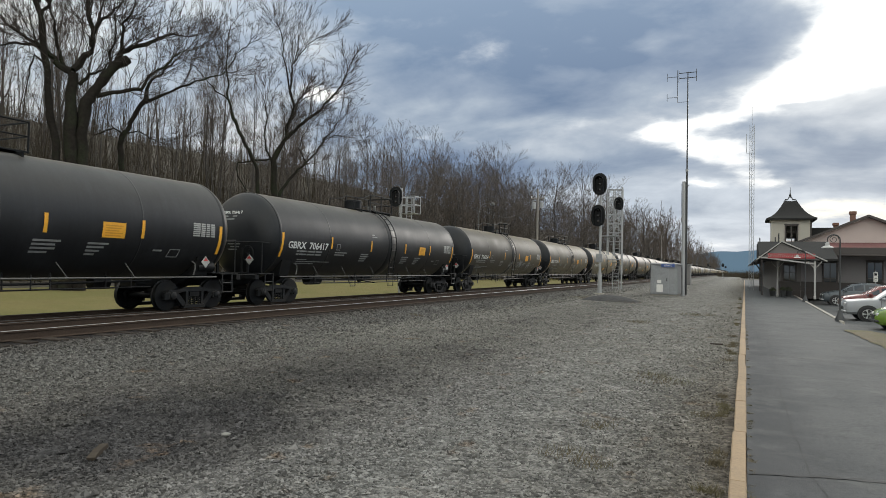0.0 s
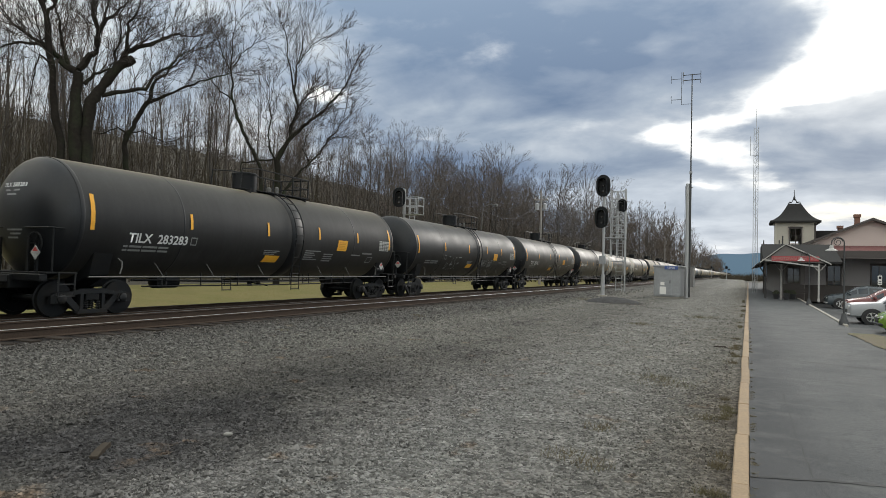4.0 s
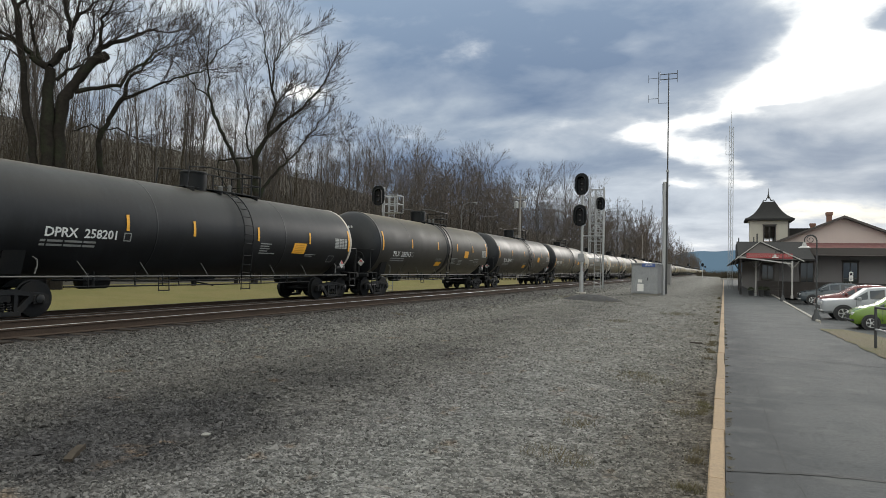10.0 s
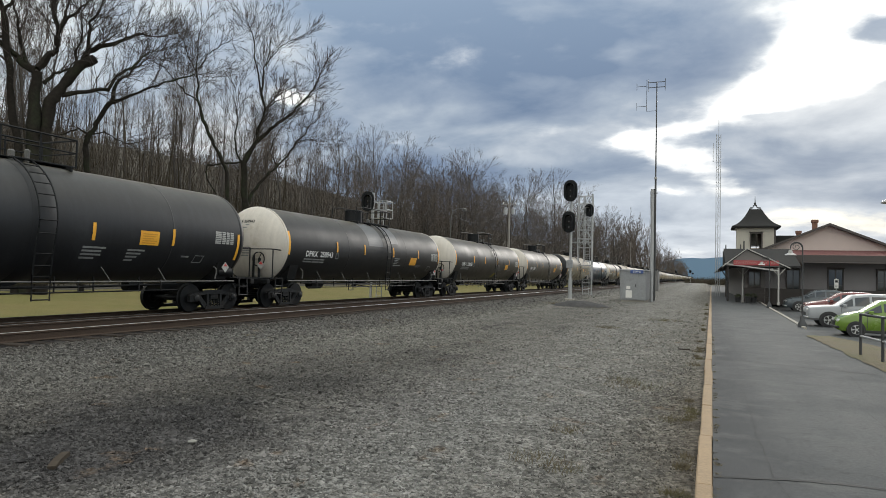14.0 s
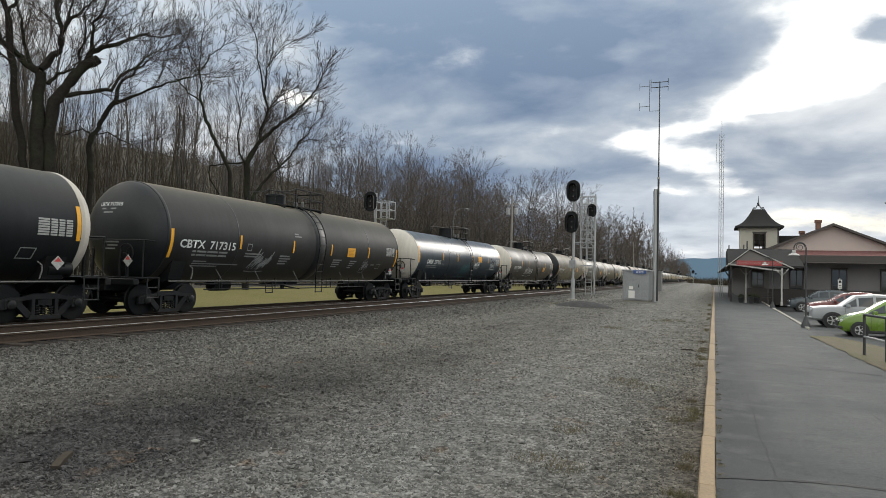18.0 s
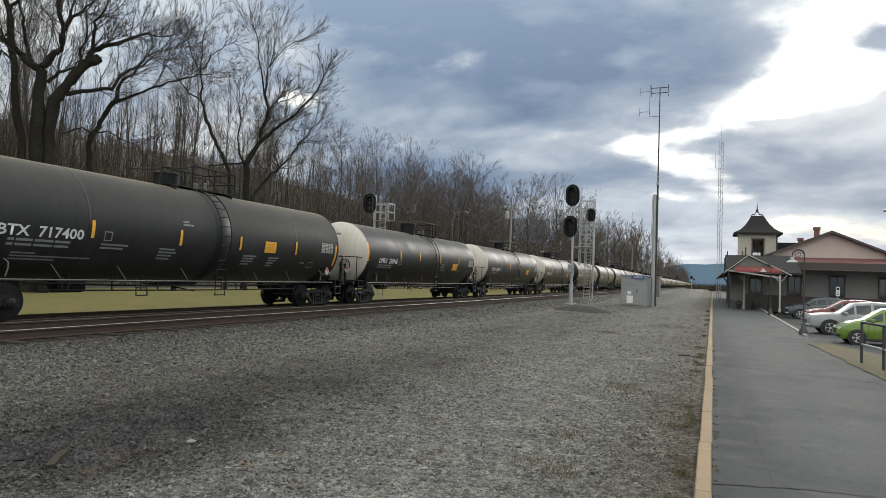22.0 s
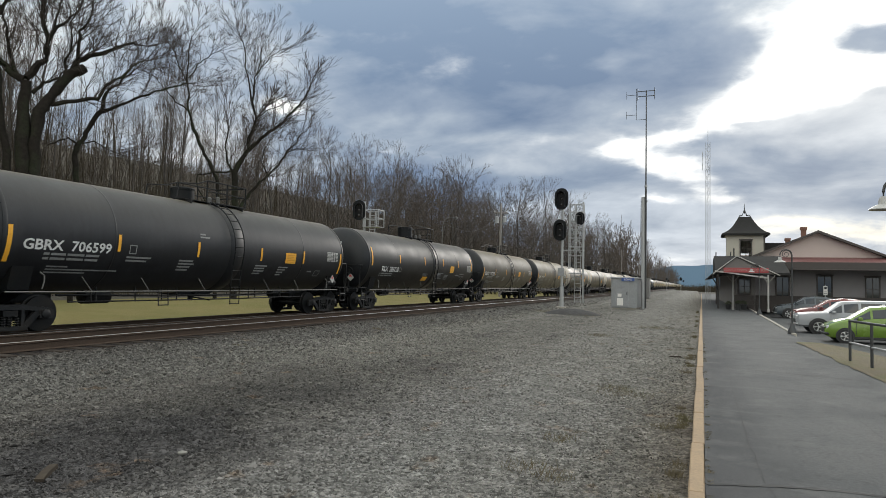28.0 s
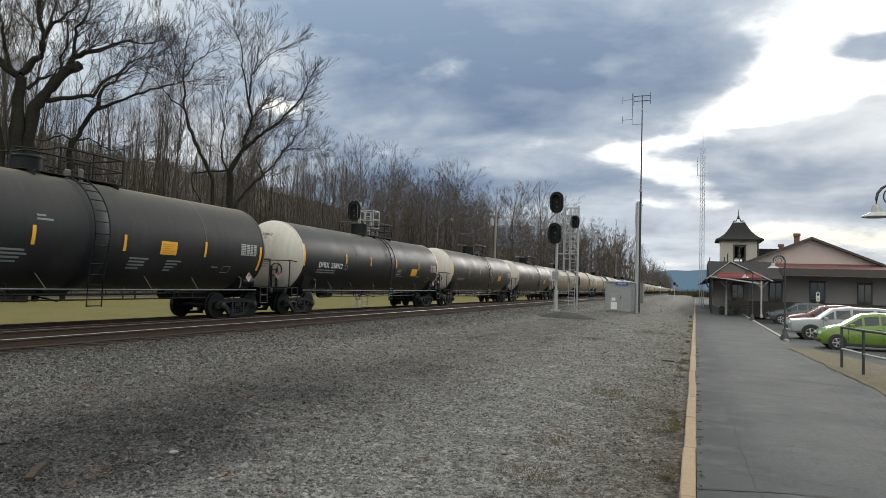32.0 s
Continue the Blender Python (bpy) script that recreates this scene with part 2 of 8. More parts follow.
white_paint = surface("dirty_white_tank_paint", (0.49, 0.45, 0.395), 0.55, vary=0.07, grain=14, patch=0.8, second=(0.41, 0.36, 0.29), second_at=0.57, streaks=0.12)
white_head = surface("rust_streaked_white_paint", (0.49, 0.45, 0.395), 0.55, vary=0.08, grain=14, patch=1.1, second=(0.38, 0.325, 0.25), second_at=0.66, streaks=0.09, streak_way=(3.0, 0.3, 0.35))
under_steel = surface("sooty_underframe_steel", (0.0078, 0.0086, 0.0095), 0.5, vary=0.3, grain=20, patch=2, bump=0.002, bump_scale=30, spec=0.22, second=(0.011, 0.0105, 0.0098))
truck_steel = surface("dusty_cast_steel", (0.0125, 0.0135, 0.0148), 0.48, vary=0.28, grain=24, patch=3, bump=0.002, bump_scale=40, spec=0.3, second=(0.013, 0.0118, 0.0108))
rod_steel = surface("dull_grey_steel", (0.12, 0.118, 0.112), 0.6, metal=0.2, vary=0.2, grain=18, patch=3)
yellow_mark = surface("yellow_reflective_marking", (0.78, 0.38, 0.03), 0.5, vary=0.12, grain=20, patch=2)
ochre_mark = surface("ochre_panel_writing", (0.60, 0.285, 0.025), 0.6, vary=0.2, grain=20, patch=2)
white_mark = surface("white_stencil_paint", (0.60, 0.61, 0.60), 0.6, vary=0.18, grain=25, patch=3)
dim_mark = surface("weathered_white_stencil", (0.21, 0.215, 0.21), 0.6, vary=0.35, grain=25, patch=3)
table_mark = surface("pale_figure_panel", (0.36, 0.365, 0.35), 0.6, vary=0.3, grain=30, patch=4)
spray_mark = surface("thin_white_spray_paint", (0.27, 0.28, 0.28), 0.6, vary=0.35, grain=18, patch=3)
faded_yellow = surface("grimy_yellow_panel", (0.26, 0.22, 0.05), 0.7, vary=0.3, grain=15, patch=2)
gloss_grey = surface("bare_shiny_patch", (0.075, 0.08, 0.085), 0.48, vary=0.2, grain=8, patch=1.0)
red_mark = surface("red_placard", (0.50, 0.055, 0.05), 0.5, vary=0.1)
teal_mark = surface("faded_teal_spray_paint", (0.06, 0.14, 0.15), 0.5, vary=0.2)
rail_top = surface("polished_rail_head", (0.36, 0.355, 0.35), 0.34, metal=1.0, vary=0.1, grain=8, patch=1)
# darker copy of the rail head: shade and missing gleam put into the colour
rail_shaded = surface("shaded_rail_head", (0.10, 0.095, 0.09), 0.6, metal=0.4, vary=0.15, grain=8, patch=1)
rail_rust = surface("rusty_rail_side", (0.060, 0.043, 0.033), 0.85, vary=0.3, grain=30, patch=1.2, bump=0.001, bump_scale=80, spec=0.15)
old_wood = surface("weathered_scrap_wood", (0.055, 0.045, 0.035), 0.9, vary=0.25, grain=14, patch=3, spec=0.1)
tie_wood = surface("creosoted_tie_wood", (0.036, 0.029, 0.024), 0.9, vary=0.35, grain=12, patch=2, bump=0.006, bump_scale=14, island=0.3, spec=0.1)


# strips of the yard from the tracks to the kerb: share of 20 m from x = -20, colour
STRIPS = ((0.0, (0.029, 0.026, 0.023)), (0.425, (0.023, 0.020, 0.019)), (0.445, (0.086, 0.079, 0.072)), (0.47, (0.115, 0.110, 0.102)), (0.56, (0.121, 0.116, 0.107)), (0.625, (0.115, 0.108, 0.099)), (0.665, (0.087, 0.083, 0.076)), (0.715, (0.086, 0.082, 0.076)),
          (0.765, (0.127, 0.121, 0.113)), (0.81, (0.163, 0.157, 0.149)), (0.86, (0.188, 0.184, 0.173)), (0.93, (0.184, 0.177, 0.164)), (0.965, (0.146, 0.137, 0.122)), (1.0, (0.117, 0.100, 0.080)))


def yard_colour(nt, co):
    """The gravel's broad colours: strips along the tracks with ragged borders, oil stains, rust and tufts."""
    N, L = nt.nodes.new, nt.links.new

    def noise_at(scale, stretch=(1, 1, 1), detail=5.0, shift=0.0):
        mp = N("ShaderNodeMapping"); mp.inputs["Scale"].default_value = stretch; mp.inputs["Location"].default_value = (shift, shift, shift)
        L(co, mp.inputs[0])
        n = N("ShaderNodeTexNoise"); n.inputs["Scale"].default_value, n.inputs["Detail"].default_value, n.inputs["Roughness"].default_value = scale, detail, 0.62
        L(mp.outputs[0], n.inputs["Vector"])
        return n.outputs[0]

    def calc(op, a, b):
        n = N("ShaderNodeMath"); n.operation = op
        for i, v in enumerate((a, b)):
            if isinstance(v, (int, float)): n.inputs[i].default_value = v
            else: L(v, n.inputs[i])
        return n.outputs[0]

    def ease(v, lo, hi, to=1.0):
        n = N("ShaderNodeMapRange"); n.interpolation_type = "SMOOTHSTEP"
        L(v, n.inputs[0]); n.inputs[1].default_value, n.inputs[2].default_value, n.inputs[4].default_value = lo, hi, to
        return n.outputs[0]

    def blend(f, a, b):
        n = N("ShaderNodeMix"); n.data_type = "RGBA"
        L(f, n.inputs[0])
        for i, v in ((6, a), (7, b)):
            if isinstance(v, tuple): n.inputs[i].default_value = (*v, 1)
            else: L(v, n.inputs[i])
        return n.outputs[2]

    sep = N("ShaderNodeSeparateXYZ"); L(co, sep.inputs[0])
    wav = calc("MULTIPLY", calc("SUBTRACT", noise_at(0.35, (1, 0.5, 1)), 0.5), 1.6)
    far = ease(sep.outputs[0], -10.2, -8.6)
    place = calc("ADD", sep.outputs[0], calc("MULTIPLY", wav, far))
    ramp = N("ShaderNodeValToRGB"); L(calc("DIVIDE", calc("ADD", place, 20.0), 20.0), ramp.inputs[0])
    cr = ramp.color_ramp
    cr.elements[0].position, cr.elements[0].color = STRIPS[0][0], (*STRIPS[0][1], 1)
    cr.elements[1].position, cr.elements[1].color = STRIPS[-1][0], (*STRIPS[-1][1], 1)
    for p, c in STRIPS[1:-1]:
        e = cr.elements.new(p); e.color = (*c, 1)
    # farther along the strips wear into one another
    worn = calc("MULTIPLY", ease(sep.outputs[1], 7.5, 17.0, 0.6), far)
    base = blend(worn, ramp.outputs[0], (0.199, 0.191, 0.170))
    oil = calc("MULTIPLY", ease(noise_at(0.8, (1, 0.6, 1), 5.0, 4.0), 0.50, 0.64, 0.45), calc("MULTIPLY", ease(sep.outputs[0], -8.5, -7.0), calc("SUBTRACT", 1.0, ease(sep.outputs[0], -5.0, -3.6))))
    base = blend(oil, base, (0.060, 0.057, 0.056))
    # an old spill, dark and damp
    dx, dy = calc("DIVIDE", calc("ADD", sep.outputs[0], 5.7), 1.6), calc("DIVIDE", calc("SUBTRACT", sep.outputs[1], 5.2), 1.9)
    round_ = calc("ADD", calc("MULTIPLY", dx, dx), calc("MULTIPLY", dy, dy))
    spill = calc("SUBTRACT", 1.0, ease(calc("ADD", round_, calc("MULTIPLY", calc("SUBTRACT", noise_at(1.1, (1, 1, 1), 5.0, 9.0), 0.5), 3.0)), 0.2, 1.5))
    base = blend(calc("MULTIPLY", spill, 0.7), base, (0.050, 0.048, 0.050))
    rust = calc("MULTIPLY", ease(noise_at(1.7, (1, 0.8, 1)), 0.60, 0.72, 0.5), ease(sep.outputs[0], -12.0, -9.0))
    base = blend(rust, base, (0.19, 0.125, 0.075))
    return base


def gravel_material():
    """Crushed stone: cells of their own shade and relief, over broad stains that run along the tracks."""
    m = bpy.data.materials.new("grey_ballast")
    m.use_nodes = True
    nt = m.node_tree
    N, L = nt.nodes.new, nt.links.new
    bsdf = nt.nodes["Principled BSDF"]
    co = N("ShaderNodeTexCoord").outputs["Object"]

    def cells(scale):
        v = N("ShaderNodeTexVoronoi"); v.inputs["Scale"].default_value = scale
        L(co, v.inputs["Vector"])
        return v

    def noise_at(scale, stretch=(1, 1, 1), detail=5.0):
        mp = N("ShaderNodeMapping"); mp.inputs["Scale"].default_value = stretch
        L(co, mp.inputs[0])
        n = N("ShaderNodeTexNoise"); n.inputs["Scale"].default_value, n.inputs["Detail"].default_value, n.inputs["Roughness"].default_value = scale, detail, 0.62
        L(mp.outputs[0], n.inputs["Vector"])
        return n.outputs[0]

    a, b = cells(20.0), cells(47.0)
    sep = N("ShaderNodeSeparateColor"); L(a.outputs["Color"], sep.inputs[0])
    sep2 = N("ShaderNodeSeparateColor"); L(b.outputs["Color"], sep2.inputs[0])
    shade = N("ShaderNodeMapRange"); L(sep.outputs[0], shade.inputs[0]); shade.inputs[3].default_value, shade.inputs[4].default_value = 0.5, 1.55
    shade2 = N("ShaderNodeMapRange"); L(sep2.outputs[1], shade2.inputs[0]); shade2.inputs[3].default_value, shade2.inputs[4].default_value = 0.7, 1.3
    both = N("ShaderNodeMath"); both.operation = "MULTIPLY"; L(shade.outputs[0], both.inputs[0]); L(shade2.outputs[0], both.inputs[1])
    for scale, span in ((7.0, 0.25), (2.2, 0.22), (0.8, 0.2)):
        mott = N("ShaderNodeMapRange"); L(noise_at(scale), mott.inputs[0])
        mott.inputs[1].default_value, mott.inputs[2].default_value, mott.inputs[3].default_value, mott.inputs[4].default_value = 0.3, 0.7, 1 - span, 1 + span
        nxt = N("ShaderNodeMath"); nxt.operation = "MULTIPLY"; L(both.outputs[0], nxt.inputs[0]); L(mott.outputs[0], nxt.inputs[1])
        both = nxt
    colour = yard_colour(nt, co)
    col = N("ShaderNodeVectorMath"); col.operation = "SCALE"; L(colour, col.inputs[0]); L(both.outputs[0], col.inputs["Scale"])
    L(col.outputs[0], bsdf.inputs["Base Color"])
    bsdf.inputs["Roughness"].default_value = 0.95
    bsdf.inputs["Specular IOR Level"].default_value = 0.15
    h = N("ShaderNodeMath"); h.operation = "ADD"; L(a.outputs["Distance"], h.inputs[0]); L(b.outputs["Distance"], h.inputs[1])
    bump = N("ShaderNodeBump"); bump.invert = True
    bump.inputs["Strength"].default_value, bump.inputs["Distance"].default_value = 1.0, 0.035
    L(h.outputs[0], bump.inputs["Height"]); L(bump.outputs[0], bsdf.inputs["Normal"])
    return m


ballast = gravel_material()
stone_mat = surface("crushed_stone", (0.195, 0.183, 0.162), 0.95, vary=0.2, grain=18, patch=0.6, island=0.62, spec=0.15, strips=True)
asphalt = surface("worn_asphalt", (0.084, 0.0855, 0.0865), 0.80, vary=0.42, grain=22, patch=0.8, bump=0.006, bump_scale=90, second=(0.063, 0.0645, 0.066), second_at=0.53, spec=0.2)
def platform_asphalt():
    """Asphalt with scuffed pale lanes, dark damp blotches and a mossy strip along the kerb."""
    m = surface("worn_platform_asphalt", (0.086, 0.0875, 0.0885), 0.80, vary=0.38, grain=24, patch=0.8, bump=0.006, bump_scale=90, second=(0.070, 0.0715, 0.073), second_at=0.53, spec=0.2)
    nt = m.node_tree
    N, L = nt.nodes.new, nt.links.new
    bsdf = nt.nodes["Principled BSDF"]
    col = bsdf.inputs["Base Color"].links[0].from_socket
    co = N("ShaderNodeTexCoord").outputs["Object"]
    sep = N("ShaderNodeSeparateXYZ"); L(co, sep.inputs[0])

    def blotch(scale, stretch, lo, hi, much, shift):
        mp = N("ShaderNodeMapping"); mp.inputs["Scale"].default_value = stretch; mp.inputs["Location"].default_value = (shift, shift, 0)
        L(co, mp.inputs[0])
        n = N("ShaderNodeTexNoise"); n.inputs["Scale"].default_value, n.inputs["Detail"].default_value, n.inputs["Roughness"].default_value = scale, 6.0, 0.66
        L(mp.outputs[0], n.inputs["Vector"])
        r = N("ShaderNodeMapRange"); r.interpolation_type = "SMOOTHSTEP"
        L(n.outputs[0], r.inputs[0]); r.inputs[1].default_value, r.inputs[2].default_value, r.inputs[4].default_value = lo, hi, much
        return r.outputs[0]

    strip = N("ShaderNodeMapRange"); strip.interpolation_type = "SMOOTHSTEP"
    L(sep.outputs[0], strip.inputs[0]); strip.inputs[1].default_value, strip.inputs[2].default_value, strip.inputs[3].default_value, strip.inputs[4].default_value = 0.1, 1.3, 1.0, 0.12
    damp = N("ShaderNodeMath"); damp.operation = "MULTIPLY"
    L(blotch(0.9, (1.0, 0.45, 1.0), 0.30, 0.54, 0.9, 2.0), damp.inputs[0]); L(strip.outputs[0], damp.inputs[1])
    for fac, tone in ((damp.outputs[0], (0.043, 0.044, 0.047, 1)), (blotch(1.6, (0.7, 1.0, 1.0), 0.52, 0.68, 0.35, 7.0), (0.122, 0.122, 0.117, 1)), (blotch(5.0, (1, 1, 1), 0.55, 0.66, 0.6, 11.0), (0.050, 0.050, 0.050, 1))):
        mix = N("ShaderNodeMix"); mix.data_type = "RGBA"
        L(fac, mix.inputs[0]); L(col, mix.inputs[6]); mix.inputs[7].default_value = tone
        col = mix.outputs[2]
    L(col, bsdf.inputs["Base Color"])
    return m


walk_asphalt = platform_asphalt()
tar = surface("dark_tar_seam", (0.02, 0.02, 0.02), 0.8, vary=0.3)
kerb_stone = surface("tan_kerb_concrete", (0.275, 0.195, 0.118), 0.85, vary=0.3, grain=40, patch=1.5, bump=0.002, bump_scale=60, island=0.1)
dark_stone = surface("dark_gravel", (0.062, 0.060, 0.060), 0.95, vary=0.5, grain=14, patch=2, bump=0.03, bump_scale=16, spec=0.1)
stone_pale = surface("pale_limestone", (0.20, 0.195, 0.175), 0.9, vary=0.2, grain=30, patch=6)
pale_kerb = surface("pale_concrete", (0.31, 0.29, 0.25), 0.85, vary=0.15, grain=40, patch=1.2, bump=0.002, bump_scale=60)
lawn = surface("winter_lawn", (0.185, 0.158, 0.066), 0.95, vary=0.3, grain=14, patch=0.3, bump=0.03, bump_scale=20, second=(0.145, 0.134, 0.052), second_at=0.5, spec=0.1)
dry_grass = surface("dry_brown_grass", (0.125, 0.102, 0.060), 0.95, vary=0.35, grain=20, patch=0.8, bump=0.03, bump_scale=25, second=(0.095, 0.090, 0.042))
leaf_litter = surface("brown_leaf_litter", (0.052, 0.044, 0.032), 0.95, vary=0.4, grain=3, patch=0.12, bump=0.1, bump_scale=2.5, second=(0.050, 0.043, 0.032))
bark = surface("grey_brown_bark", (0.058, 0.051, 0.046), 0.95, vary=0.3, grain=8, patch=1.0, bump=0.01, bump_scale=12, island=0.2)
dark_bark = surface("dark_wet_bark", (0.023, 0.020, 0.017), 0.95, vary=0.4, grain=6, patch=0.5, bump=0.03, bump_scale=9, second=(0.025, 0.029, 0.018), spec=0.1)
twig_mat = surface("brown_twigs", (0.086, 0.069, 0.057), 0.95, vary=0.25, grain=2, patch=0.4, island=0.25)
brush_mat = surface("olive_brown_brush", (0.056, 0.047, 0.034), 0.95, vary=0.3, grain=1, patch=0.15, island=0.35, spec=0.1)
fine_twigs = surface("dark_fine_twigs", (0.040, 0.032, 0.027), 0.95, vary=0.25, grain=2, patch=0.4, island=0.25)
galvanised = surface("galvanised_steel", (0.33, 0.335, 0.335), 0.5, metal=0.35, vary=0.14, grain=15, patch=2)
signal_black = surface("flat_black_signal_paint", (0.006, 0.0068, 0.008), 0.5, vary=0.2, grain=15, patch=3, spec=0.2)
cabinet_grey = surface("aluminium_cabinet_paint", (0.23, 0.235, 0.24), 0.6, metal=0.15, vary=0.22, grain=10, patch=1.6)
cabinet_dark = surface("weathered_grey_cabinet", (0.16, 0.155, 0.15), 0.7, vary=0.15, grain=10, patch=1.2)
sign_blue = surface("blue_sign_face", (0.05, 0.09, 0.25), 0.5, vary=0.06)
station_wall = surface("pale_mauve_boarding", (0.46, 0.385, 0.355), 0.75, vary=0.08, grain=20, patch=0.8, bump=0.002, bump_scale=20)
cream_wall = surface("cream_boarding", (0.44, 0.41, 0.35), 0.75, vary=0.08, grain=20, patch=0.8, bump=0.002, bump_scale=20)
faded_cream = surface("faded_cream_lettering", (0.30, 0.22, 0.19), 0.7, vary=0.15)
dark_wall = surface("brown_painted_brick", (0.15, 0.138, 0.132), 0.8, vary=0.14, grain=16, patch=0.9)
roof_shingle = surface("dark_slate_roof", (0.030, 0.0295, 0.029), 0.9, spec=0.15, vary=0.25, grain=12, patch=1.2, bump=0.006, bump_scale=14)
red_roof = surface("red_metal_roof", (0.17, 0.072, 0.068), 0.55, vary=0.12, grain=10, patch=1)
trim_dark = surface("dark_brown_trim", (0.056, 0.047, 0.043), 0.65, vary=0.12)
# mauve boarding below the porch roof, part of its shade put into the colour
porch_wall = surface("shaded_mauve_boarding", (0.25, 0.235, 0.238), 0.8, vary=0.12, grain=16, patch=0.9)
dull_white = surface("weathered_white_timber", (0.36, 0.35, 0.33), 0.7, vary=0.14, grain=20, patch=1.5)
trim_white = surface("white_painted_timber", (0.62, 0.60, 0.57), 0.6, vary=0.08)
brick_red = surface("red_chimney_brick", (0.17, 0.085, 0.06), 0.85, vary=0.25, grain=16, patch=3)
sign_red = surface("red_sign_board", (0.33, 0.05, 0.055), 0.6, vary=0.08)
lamp_white = surface("white_enamel_shade", (0.38, 0.375, 0.36), 0.35, vary=0.05)
iron_black = surface("black_painted_iron", (0.035, 0.036, 0.037), 0.5, vary=0.2)
pole_wood = surface("weathered_pole_wood", (0.23, 0.21, 0.19), 0.9, vary=0.25, grain=12, patch=1)
tyre = surface("tyre_rubber", (0.02, 0.02, 0.021), 0.85, vary=0.2)
alloy = surface("alloy_wheel", (0.5, 0.5, 0.5), 0.35, metal=0.8, vary=0.08)
green_car = surface("lime_green_car_paint", (0.125, 0.205, 0.03), 0.22, vary=0.04, grain=3, patch=1, spec=0.6)
white_car = surface("white_car_paint", (0.27, 0.28, 0.29), 0.4, vary=0.04, grain=3, patch=1)
grey_car = surface("grey_car_paint", (0.065, 0.078, 0.088), 0.28, vary=0.06, grain=3, patch=1)
red_car = surface("dark_red_car_paint", (0.14, 0.04, 0.037), 0.28, vary=0.06, grain=3, patch=1)
dark_glass = plain_glass("dark_window_glass")
clear_glass = plain_glass("clear_window_glass", (0.95, 0.97, 0.97))
clear_glass.node_tree.nodes["Principled BSDF"].inputs["Transmission Weight"].default_value = 1.0
clear_glass.node_tree.nodes["Principled BSDF"].inputs["IOR"].default_value = 1.05
lamp_lens = plain_glass("clear_lamp_lens", (0.55, 0.55, 0.55))
lens_dark = plain_glass("dark_signal_lens", (0.006, 0.005, 0.005))
plastic_black = surface("black_plastic", (0.02, 0.02, 0.02), 0.6, vary=0.1)


